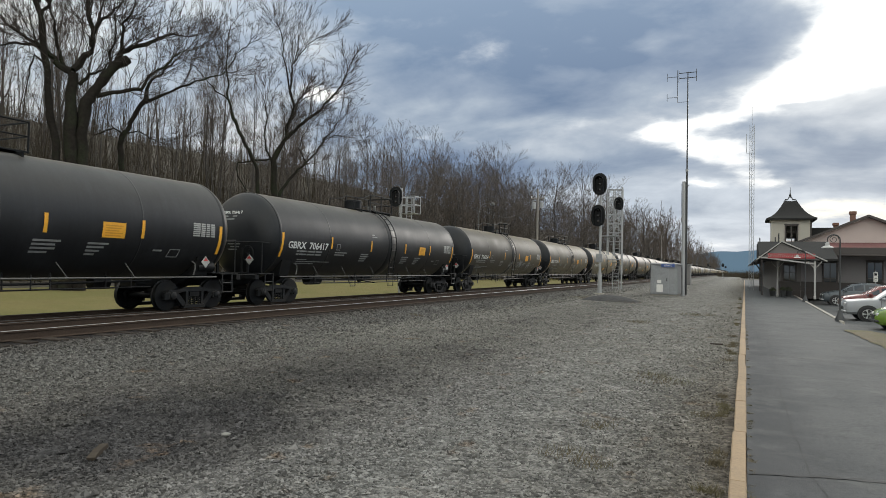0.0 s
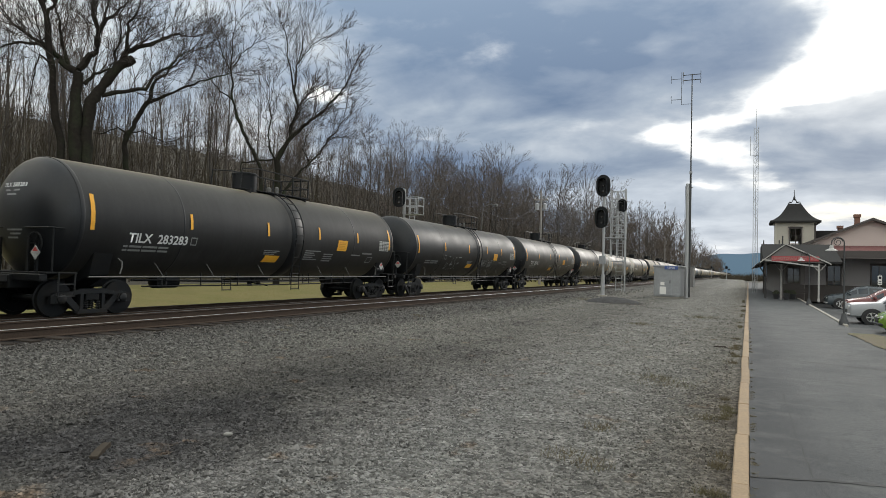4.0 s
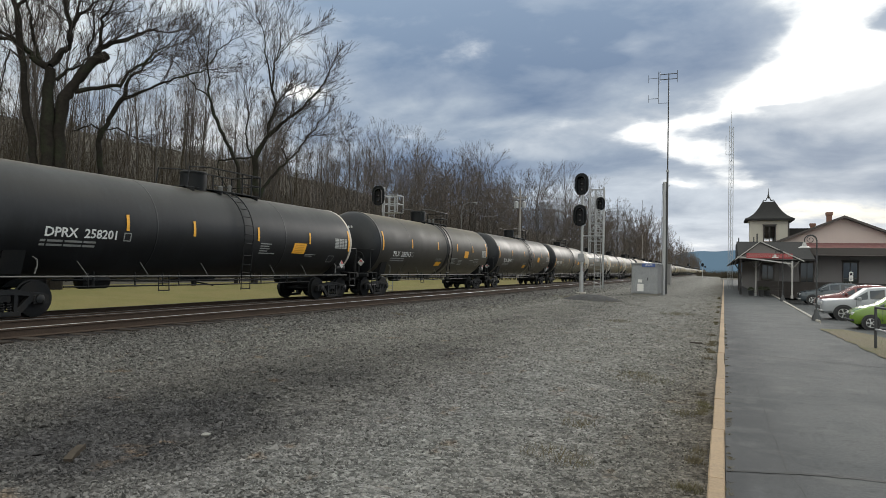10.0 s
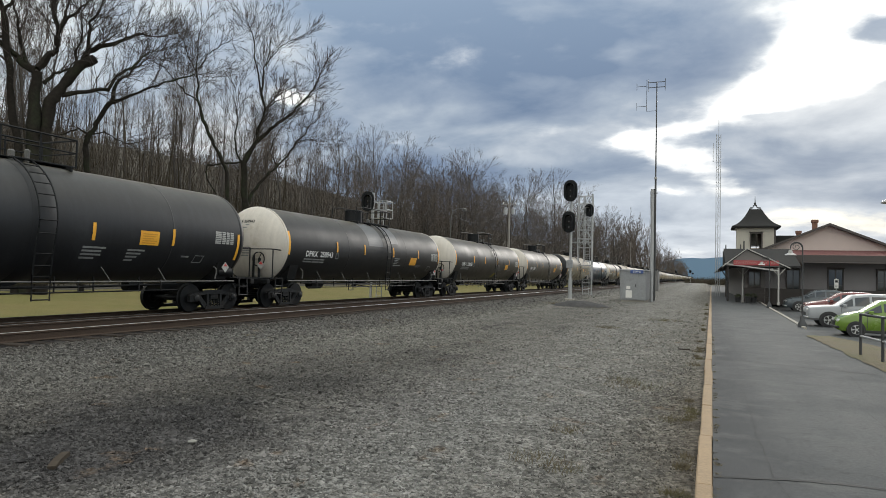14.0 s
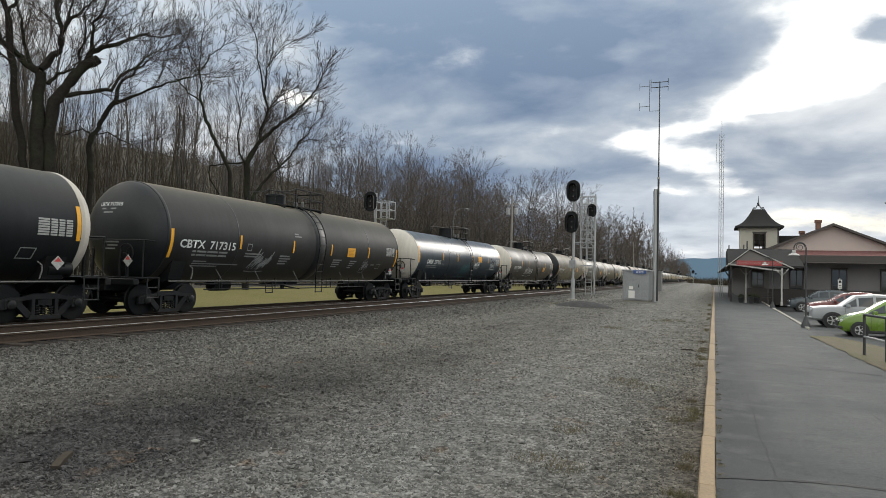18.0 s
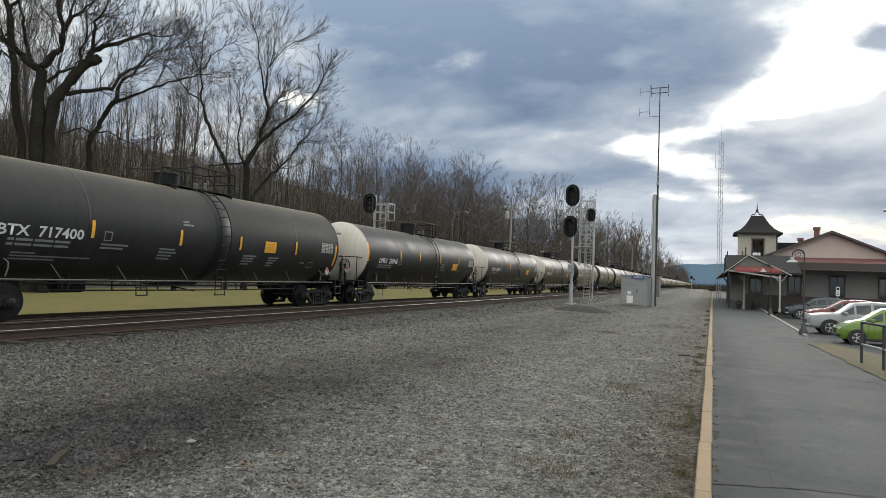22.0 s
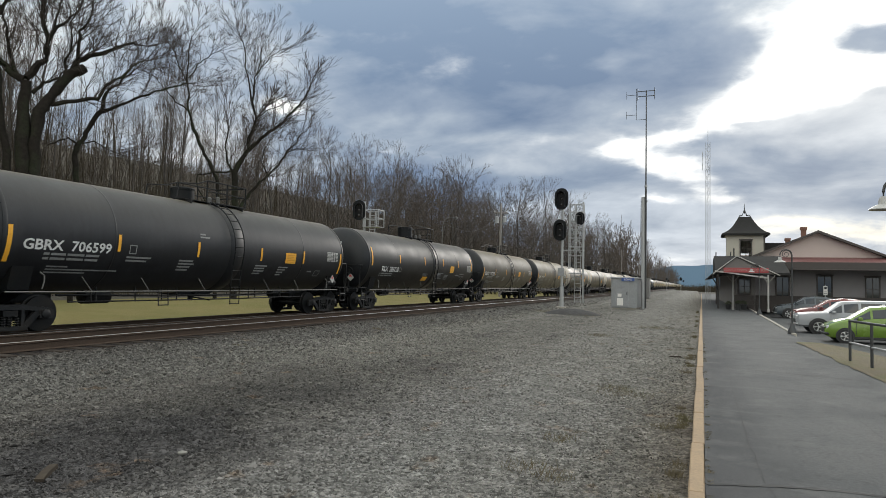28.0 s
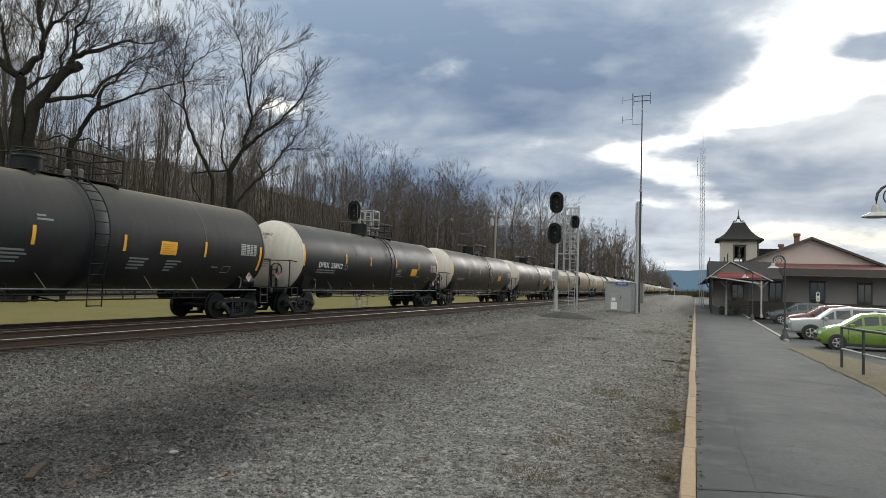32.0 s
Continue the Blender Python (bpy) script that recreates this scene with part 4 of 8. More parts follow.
def stroke(tank, lines, y0, z0, scale, wide):
    """Sprayed lines on the shell: each a chain of points of a unit sketch."""
    s = Shape()
    for pts in lines:
        n = len(s.v)
        for i, (a, b) in enumerate(pts):
            a2, b2 = pts[min(i + 1, len(pts) - 1)]
            a1, b1 = pts[max(i - 1, 0)]
            dx, dz = a2 - a1, b2 - b1
            ln = math.hypot(dx, dz) or 1.0
            ox, oz = -dz / ln * wide / 2, dx / ln * wide / 2
            for sg in (1, -1):
                s.v.append(on_shell(tank, y0 + a * scale + sg * ox, z0 + b * scale + sg * oz, 0.008))
            if i: s.f.append((n + 2 * i - 2, n + 2 * i - 1, n + 2 * i + 1, n + 2 * i))
    return s


# sprayed flourishes in a unit box: hooks, zigzags and loops
STROKES = ([[(0, 1), (0.1, 0.2), (0.4, 0.0), (0.65, 0.3), (0.5, 0.7), (0.9, 1.1)]], [[(0, 0.1), (0.25, 0.9), (0.4, 0.05), (0.62, 1.0), (0.8, 0.2), (1.0, 0.6)]], [[(0.1, 0), (0.5, 1.1), (0.7, 0.5), (0.2, 0.3), (0.9, -0.05)]],
           [[(0.0, 0.5), (0.3, 1.0), (0.6, 0.6), (0.3, 0.1), (0.05, 0.4), (0.7, 0.9), (1.0, 0.3)]], [[(0.9, 0.95), (0.2, 0.8), (0.7, 0.5), (0.1, 0.25), (0.85, 0.0)]], [[(0, 0.0), (0.2, 1.0), (0.45, 0.3), (0.5, 1.05), (0.95, 0.15)], [(0.0, 0.5), (0.8, 0.65)]])


def scribble(seed, loops, wide=1.0, high=0.6, slant=0.25):
    """A row of sprayed flourishes inside a unit box."""
    rng = random.Random(seed)
    out = []
    step = wide / loops
    for k in range(loops):
        glyph = STROKES[rng.randrange(len(STROKES))]
        w, h, lift = step * rng.uniform(1.0, 1.35), high * rng.uniform(0.75, 1.1), high * rng.uniform(-0.08, 0.12)
        for ln in glyph:
            fine = []
            for (a, b), (c, d) in zip(ln, ln[1:]):
                fine += [(a + (c - a) * u / 3, b + (d - b) * u / 3) for u in range(3)]
            fine.append(ln[-1])
            out.append([(k * step + a * w + slant * b * h, lift + b * h) for a, b in fine])
    out.append([(0.0, -0.06), (wide * 0.5, -0.09), (wide * 1.05, -0.05)])
    return out


def make_truck_meshes():
    m = {}
    w = Shape()
    for sx in (-1, 1):
        prof = [(-0.075, 0.10), (-0.075, 0.40), (-0.07, 0.457), (0.045, 0.452), (0.06, 0.485), (0.085, 0.485), (0.085, 0.40), (0.045, 0.385), (0.03, 0.20), (0.06, 0.17), (0.06, 0.09)]
        w.lathe([(sx * (0.79 - p), r) for p, r in prof], 28, "x")
    w.lathe([(-0.98, 0.07), (-0.72, 0.09), (0, 0.08), (0.72, 0.09), (0.98, 0.07)], 14, "x")
    m["wheelset"] = w.mesh("wheelset", under_steel)
    f = Shape()
    f.prism([(-1.16, 0.34), (-1.16, 0.55), (-1.0, 0.62), (-0.60, 0.64), (-0.34, 0.71), (0.34, 0.71), (0.60, 0.64), (1.0, 0.62), (1.16, 0.55), (1.16, 0.34), (1.04, 0.34), (0.90, 0.50), (0.36, 0.575), (-0.36, 0.575), (-0.90, 0.50), (-1.04, 0.34)], -0.06, 0.06, "x")
    for s in (-1, 1):
        f.prism([(s * 0.86, 0.52), (s * 0.66, 0.545), (s * 0.36, 0.24), (s * 0.36, 0.10), (s * 0.44, 0.10)], -0.05, 0.05, "x")
        f.prism([(s * 0.36, 0.58), (s * 0.27, 0.58), (s * 0.27, 0.10), (s * 0.36, 0.10)], -0.07, 0.07, "x")
        f.block(-0.07, 0.09, s * 0.90 - 0.13, s * 0.90 + 0.13, 0.33, 0.56, 0.02)
        f.lathe([(0.06, 0.12), (0.13, 0.115), (0.15, 0.08)], 12, "x", (0, s * 0.90, 0.457))
    f.prism([(-0.45, 0.07), (0.45, 0.07), (0.40, 0.17), (-0.40, 0.17)], -0.09, 0.09, "x")
    m["side_frame"] = f.mesh("side_frame", truck_steel)
    for nm, yy in (("spring_a", -0.17), ("spring_b", 0.0), ("spring_c", 0.17)):
        sp = Shape()
        pts = []
        for k in range(25):
            a = k / 24 * 2 * math.pi * 4
            pts.append((0.02 + 0.055 * math.cos(a), yy + 0.055 * math.sin(a), 0.17 + 0.24 * k / 24))
        sp.tube(pts, 0.018, 5)
        m[nm] = sp.mesh("spring", under_steel)
    b = Shape().prism([(-1.05, 0.42), (-0.5, 0.30), (0.5, 0.30), (1.05, 0.42), (1.05, 0.56), (0.4, 0.66), (-0.4, 0.66), (-1.05, 0.56)], -0.19, 0.19, "y")
    b.lathe([(0.66, 0.22), (0.74, 0.22)], 14, "z")
    m["bolster"] = b.mesh("bolster", under_steel)
    br = Shape()
    for s in (-1, 1):
        br.tube([(-0.8, s * 0.42, 0.36), (0, s * 0.42, 0.33), (0.8, s * 0.42, 0.36)], 0.04, 6)
        for x in (-0.72, 0.72): br.block(x - 0.05, x + 0.05, s * 0.42 - 0.035, s * 0.42 + 0.035, 0.22, 0.52, 0.01)
    m["brake_beam"] = br.mesh("brake_beam", under_steel)
    return m


TRUCK = make_truck_meshes()


def add_truck(car, y, near=True):
    tr = part("truck", TRUCK["bolster"], None, car, "dusty cast-steel four-wheel truck")
    tr.matrix_local = pose(0, y, 0)
    for s in (-1, 1):
        fr = part("side_frame", TRUCK["side_frame"], None, tr)
        fr.matrix_local = pose(s * 0.99, 0, 0, 0, 0, 0 if s > 0 else 180)
        if s > 0 and near:
            for nm in ("spring_a", "spring_b", "spring_c"):
                part("spring", TRUCK[nm], None, tr).matrix_local = pose(s * 0.99, 0, 0)
        ws = part("wheelset", TRUCK["wheelset"], None, tr)
        ws.matrix_local = pose(0, s * AXLE, WHEEL_R)
    part("brake_beam", TRUCK["brake_beam"], None, tr)
    return tr


def car_meshes(style):
    tank = TANK[style]
    r, zc = tank
    HALF = HALVES[style]
    m = {}
    sh = Shape().lathe([(-HALF, r), (-4, r), (0, r), (4, r), (HALF, r)], 64, "y", (0, 0, zc))
    for key, mt in (("shell", worn_paint if style == "low" else black_paint), ("shell_faded", grey_paint), ("shell_gloss", gloss_paint)):
        m[key] = sh.mesh("tank_shell", mt)
    for s, k in ((-1, "a"), (1, "b")):
        prof = [(s * (HALF + 0.76 * math.sin(i / 10 * math.pi / 2)), max(0.02, r * math.cos(i / 10 * math.pi / 2))) for i in range(11)]
        hd = Shape().lathe(prof, 48, "y", (0, 0, zc))
        m["head_" + k] = hd.mesh("tank_head", white_head if style == "white" else black_paint)
        ring = [(s * (HALF - 0.05), r), (s * (HALF - 0.03), r + 0.008), (s * (HALF + 0.05), r + 0.008), (s * (HALF + 0.07), r)]
        m["ring_" + k] = Shape().lathe(ring, 64, "y", (0, 0, zc)).mesh("seam_ring", white_paint if style == "white" else black_paint)
    for y in (-4.7, 4.7) if style != "white" else (-3.1, 3.1):
        m.setdefault("girth", []).append(Shape().lathe([(y - 0.03, r), (y - 0.012, r + 0.005), (y + 0.012, r + 0.005), (y + 0.03, r)], 64, "y", (0, 0, zc)))
    m["girth"] = [g.mesh("girth_seam", worn_paint if style == "low" else black_paint) for g in m["girth"]]
    sd = Shape().prism([(-1.25, 1.08), (-0.45, 0.72), (0.45, 0.72), (1.25, 1.08), (1.40, 1.66), (1.12, 1.52), (0.7, 1.22), (0, 1.04), (-0.7, 1.22), (-1.12, 1.52), (-1.40, 1.66)], TRUCK_Y - 0.28, TRUCK_Y + 0.28, "y")
    m["saddle"] = sd.mesh("saddle", under_steel)
    top = zc + r
    rad, tall, hy = {"low": (0.40, 0.46, -0.55), "tall": (0.44, 0.66, -0.40), "white": (0.44, 0.62, -0.15)}[style]
    t = Shape().lathe([(top - 0.12, rad), (top + tall - 0.05, rad), (top + tall - 0.01, rad - 0.03), (top + tall, 0.05)], 28, "z", (0, hy, 0))
    t.lathe([(top + tall - 0.09, rad + 0.03), (top + tall - 0.05, rad + 0.03)], 28, "z", (0, hy, 0))
    m["housing"] = t.mesh("manway_housing", signal_black)
    end = 2.0 if style == "low" else 2.55
    pl = Shape().block(-0.42, 0.42, -0.95, end, top + 0.02, top + 0.04, 0.006)
    pl.block(0.66, 0.70, 0.2, end, top - 0.02, top + 0.02, 0.006).block(-0.70, -0.66, 0.2, end, top - 0.02, top + 0.02, 0.006)
    for y in (-0.8, 0.5, end - 0.1): pl.block(-0.66, 0.66, y - 0.03, y + 0.03, top - 0.14, top + 0.01, 0.01)
    m["top_platform"] = pl.mesh("top_platform", under_steel)
    zt = top + 0.74
    y0 = end - (2.1 if style == "low" else 1.0)
    tr = Shape()
    for x in (0.68, -0.68):
        for y in (y0, (y0 + end) / 2, end): tr.tube([(x, y, top - 0.03), (x, y, zt)], 0.028, 6)
    tr.tube([(0.68, y0, zt), (0.68, end, zt), (-0.68, end, zt), (-0.68, y0, zt)], 0.028, 6)
    tr.tube([(0.68, y0, top + 0.38), (0.68, end, top + 0.38), (-0.68, end, top + 0.38), (-0.68, y0, top + 0.38)], 0.022, 6)
    for x in (0.68, -0.68): tr.tube([(x, y0, zt), (x, hy, top + tall + 0.12), (x, hy - 0.9, top + tall + 0.02), (x, hy - 1.0, top - 0.05)], 0.024, 6)
    m["top_railing"] = tr.mesh("top_railing", signal_black)
    m["valve_a"] = Shape().lathe([(top - 0.06, 0.09), (top + 0.2, 0.09), (top + 0.24, 0.05)], 10, "z", (0.3, hy + 1.0, 0)).mesh("valve", rod_steel)
    m["valve_b"] = Shape().lathe([(top - 0.06, 0.06), (top + 0.26, 0.07), (top + 0.30, 0.03)], 10, "z", (0.4, hy + 1.35, 0)).mesh("relief_valve", rod_steel)
    # ladder that follows the shell
    ya, yb = {"low": (0.26, 0.74), "tall": (0.52, 0.98), "white": (0.62, 1.08)}[style]
    ld = Shape()
    ro = r + 0.11
    for y in (ya, yb):
        pts = [(ro * math.cos(radians(a)), y, zc + ro * math.sin(radians(a))) for a in range(72, -13, -7)]
        pts += [(1.60, y, 1.75), (1.54, y, 1.2), (1.54, y, 0.55)]
        ld.tube(pts, 0.022, 6)
    for z in (0.58, 0.86, 1.14, 1.42, 1.72):
        x = 1.54 if z < 1.3 else 1.54 + 0.06 * (z - 1.2) / 0.55
        ld.tube([(x, ya, z), (x, yb, z)], 0.017, 5)
    for a in range(-10, 73, 11):
        x, z = ro * math.cos(radians(a)), zc + ro * math.sin(radians(a))
        ld.tube([(x, ya, z), (x, yb, z)], 0.017, 5)
    m["side_ladder"] = ld.mesh("side_ladder", signal_black)
    bt = Shape().lathe([(ya - 0.10, r), (ya - 0.08, r + 0.008), (yb + 0.08, r + 0.008), (yb + 0.10, r)], 64, "y", (0, 0, zc))
    m["belt"] = bt.mesh("shell_belt", worn_paint if style == "low" else black_paint)
    return m


def shared_meshes():
    m = {}
    e = Shape()
    e.block(-0.33, 0.33, 5.6, 9.0, 0.72, 1.06, 0.02)
    e.block(-1.38, 1.38, 8.72, 8.92, 0.92, 1.10, 0.02)
    m["stub_sill"] = e.mesh("stub_sill", under_steel)
    m["end_platform"] = Shape().block(-1.40, 1.40, 7.95, 8.78, 1.105, 1.145, 0.008).mesh("end_platform", under_steel)
    c = Shape()
    c.block(-0.09, 0.09, 8.9, 9.16, 0.80, 0.98, 0.02)
    c.prism([(-0.16, 9.14), (0.12, 9.10), (0.18, 9.22), (0.02, 9.30), (-0.10, 9.30), (-0.17, 9.24)], 0.74, 1.04, "z")
    m["coupler"] = c.mesh("coupler", truck_steel)
    m["air_hose"] = Shape().tube([(0.35, 8.95, 0.95), (0.38, 9.12, 0.7), (0.30, 9.22, 0.52), (0.22, 9.29, 0.50)], 0.025, 7).mesh("air_hose", plastic_black)
    r = Shape()
    z1 = 2.24
    r.tube([(-1.38, 7.8, z1 - 0.04), (-1.38, 8.60, z1), (-1.32, 8.70, z1), (1.32, 8.70, z1), (1.38, 8.60, z1), (1.38, 7.8, z1 - 0.04)], 0.024, 6)
    for x in (-1.38, 1.38): r.tube([(x, 8.62, 1.12), (x, 8.62, z1)], 0.024, 6)
    m["end_railing"] = r.mesh("end_railing", under_steel)
    m["rail_post"] = Shape().block(-0.04, 0.04, 8.66, 8.72, 1.12, 2.0, 0.008).mesh("rail_post", under_steel)
    rim_ = [(-0.75 + 0.27 * math.cos(2 * math.pi * k / 18), 8.66, 1.85 + 0.27 * math.sin(2 * math.pi * k / 18)) for k in range(19)]
    br = Shape().tube(rim_, 0.022, 6)
    for k in (0, 6, 12): br.tube([(-0.75, 8.66, 1.85), rim_[k]], 0.016, 5)
    br.tube([(-0.75, 8.6, 1.12), (-0.75, 8.6, 1.9)], 0.05, 6)
    m["brake_wheel"] = br.mesh("brake_wheel", under_steel)
    st = Shape()
    for y in (8.02, 8.46): st.tube([(1.42, y, 1.14), (1.44, y, 0.52)], 0.024, 6)
    for z in (0.54, 0.84): st.tube([(1.44, 8.02, z), (1.44, 8.46, z)], 0.022, 6)
    m["corner_step"] = st.mesh("corner_step", truck_steel)
    gr = Shape().tube([(1.46, 6.74, 1.10), (1.46, 6.80, 1.30), (1.46, 6.79, 1.44), (1.42, 6.70, 1.52)], 0.02, 6)
    m["grab_iron"] = gr.mesh("grab_iron", rod_steel)
    m["side_rail"] = Shape().tube([(1.46, -7.7, 1.03), (1.46, 0, 1.02), (1.46, 7.7, 1.03)], 0.024, 6).mesh("side_rail", rod_steel)
    m["stay"] = Shape().tube([(1.46, 0, 1.03), (1.43, -0.30, 1.42)], 0.015, 5).mesh("stay", rod_steel)
    u = Shape()
    u.lathe([(0.84, 0.16), (0.92, 0.20), (1.10, 0.26)], 14, "z", (0.25, -0.25, 0))
    u.tube([(0.25, -0.25, 0.66), (0.25, -0.25, 0.9)], 0.09, 8)
    u.tube([(0.25, -0.25, 0.80), (1.1, -0.25, 0.70)], 0.025, 5)
    m["bottom_outlet"] = u.mesh("bottom_outlet", under_steel)
    m["skid"] = Shape().prism([(-1.3, 1.06), (-0.9, 0.86), (0.5, 0.86), (0.9, 1.06)], -0.4, 0.4, "x").mesh("outlet_skid", under_steel)
    bp = Shape().tube([(0.75, -5.8, 0.92), (0.8, -2, 0.86), (0.8, 2, 0.86), (0.75, 5.8, 0.92)], 0.035, 6)
    for y in (-4.6, -3.2, -1.5, 1.4, 2.6, 4.2): bp.tube([(0.8, y, 1.2), (0.82, y, 0.70)], 0.024, 5)
    m["brake_pipe"] = bp.mesh("brake_pipe", under_steel)
    rd = Shape().tube([(0.95, -5.6, 0.74), (0.98, 0, 0.72), (0.95, 5.6, 0.74)], 0.024, 6)
    for y in (-4.9, -2.3, 2.0, 4.9): rd.tube([(0.96, y, 1.1), (0.97, y, 0.72)], 0.02, 5)
    m["brake_rod"] = rd.mesh("brake_rod", under_steel)
    m["brake_cylinder"] = Shape().lathe([(3.9, 0.05), (3.92, 0.17), (4.45, 0.18), (4.5, 0.05)], 14, "y", (0.55, 0, 0.88)).mesh("brake_cylinder", under_steel)
    m["reservoir"] = Shape().lathe([(-4.9, 0.05), (-4.86, 0.20), (-4.0, 0.20), (-3.96, 0.05)], 14, "y", (0.55, 0, 0.86)).mesh("air_reservoir", under_steel)
    lo = Shape()
    for y in (-2.9, -2.5): lo.tube([(1.40, y, 1.07), (1.44, y, 0.58)], 0.018, 5)
    for z in (0.60, 0.82): lo.tube([(1.44, -2.9, z), (1.44, -2.5, z)], 0.018, 5)
    m["stirrup"] = lo.mesh("stirrup", under_steel)
    m["placard"] = Shape().prism([(0, -0.18), (0.18, 0), (0, 0.18), (-0.18, 0)], 0.0, 0.012, "x").mesh("hazard_placard", table_mark, 0)
    m["placard_red"] = Shape().prism([(0, 0.03), (0.10, 0.03), (0, 0.145), (-0.10, 0.03)], 0.014, 0.018, "x").mesh("placard_face", red_mark, 0)
    m["brake_box"] = Shape().lathe([(7.05, 0.05), (7.08, 0.2), (7.75, 0.2), (7.78, 0.05)], 14, "y", (1.15, 0, 1.34)).mesh("brake_box", under_steel)
    return m


CAR = {style: car_meshes(style) for style in TANK}
COMMON = shared_meshes()

MARKS = {
    "low": {"stripes": [(-7.74, 1.76, 2.64), (-4.57, 2.15, 2.62), (-1.42, 2.13, 2.61), (1.90, 2.13, 2.60), (4.72, 2.12, 2.62), (7.70, 1.76, 2.64)], "panel": (3.45, 4.15, 2.09, 2.50, 0.0), "low_panel": None,
            "mark": (-7.40, 2.09, 2.58, 0.36), "frame": (-4.20, -3.94, 2.10, 2.36), "frame_b": (5.75, 6.15, 1.62, 1.86),
            "bars": [(-6.80, 1.96, [[0.16, 0.42, 0.5, 0.42], [0.16, 0.42, 0.5, 0.4]], 0.06, 0.055), (-4.25, 1.98, [[0.9], [0.75]]), (-2.2, 1.96, [[0.62], [0.7], [0.55], [0.5]]), (-1.35, 2.85, [[0.25], [0.45]]),
                     (1.65, 1.92, [[0.72], [0.6], [0.62], [0.45]]), (3.1, 1.90, [[0.62], [0.5], [0.4], [0.3]]), (5.2, 1.78, [[0.32]]), (-6.6, 1.66, [[0.6], [2.2], [1.2]], 0.035, 0.04)],
            "table": (6.55, 7.45, 2.28, 2.70)},
    "tall": {"stripes": [(-7.74, 2.24, 3.16), (-4.43, 2.45, 2.91), (-0.90, 2.45, 2.92), (2.15, 2.47, 2.95), (4.95, 2.47, 2.90), (7.72, 2.26, 3.18)], "panel": (3.42, 4.12, 2.09, 2.52, 0.12), "low_panel": (-0.90, -0.12, 1.54, 1.78, -0.3),
             "mark": (-6.60, 1.98, 2.08, 0.36), "frame": (-4.40, -4.16, 1.98, 2.22), "frame_b": (5.93, 6.33, 1.64, 1.90),
             "bars": [(-6.7, 1.84, [[0.14, 0.4, 0.5, 0.36], [0.14, 0.4, 0.5, 0.36]], 0.055, 0.05), (-1.0, 1.93, [[0.85], [0.7], [0.6]], 0.03, 0.03), (1.35, 2.0, [[1.0], [0.6], [0.7], [0.6], [0.9]], 0.04, 0.04), (2.6, 1.9, [[0.65], [0.6], [0.65], [0.6]], 0.045, 0.04), (4.6, 1.92, [[0.7]]), (5.45, 2.0, [[0.8]], 0.07)],
             "table": (6.80, 7.66, 2.20, 2.66)},
    "white": {"stripes": [(-7.76, 2.07, 2.99), (-4.15, 2.29, 2.74), (-1.62, 2.27, 2.74), (1.50, 2.26, 2.75), (4.70, 2.28, 2.73), (7.72, 2.08, 2.98)], "panel": (3.60, 4.42, 1.88, 2.29, 0.2), "low_panel": None,
              "mark": (-6.58, 2.04, 2.10, 0.33), "frame": (-4.25, -4.00, 2.00, 2.24), "frame_b": (6.20, 6.62, 1.58, 1.86),
              "bars": [(-6.65, 1.90, [[0.14, 0.42, 0.5, 0.36], [0.14, 0.42, 0.5, 0.36]], 0.055, 0.05), (1.65, 2.16, [[0.62], [0.5], [0.55], [0.45], [0.9]], 0.04, 0.045), (4.5, 1.85, [[0.75], [0.55]], 0.03, 0.03)],
              "table": (6.60, 7.55, 2.18, 2.62)}}


MARKS["low_shifted"] = dict(MARKS["low"], stripes=[r if r[0] != 1.90 else (1.38, 2.13, 2.60) for r in MARKS["low"]["stripes"]], panel=(2.75, 3.42, 2.11, 2.52, 0.0))


MARKS["white_gloss"] = dict(MARKS["white"], panel=(2.50, 3.30, 2.32, 2.72, 0.0))


def table_bars(tank, y0, y1, z0, z1):
    """A panel of small figures in rows and columns."""
    s = Shape()
    rows = 7
    for k in range(rows):
        z = z1 - (z1 - z0) * (k + 1) / rows
        h = (z1 - z0) / rows * 0.74
        y = y0
        for w in (0.30, 0.18, 0.16, 0.18):
            w *= (y1 - y0) / 0.95
            d = decal(tank, y, y + w, z, z + h, 1)
            s.add(d.v, d.f)
            y += w + 0.04
    return s


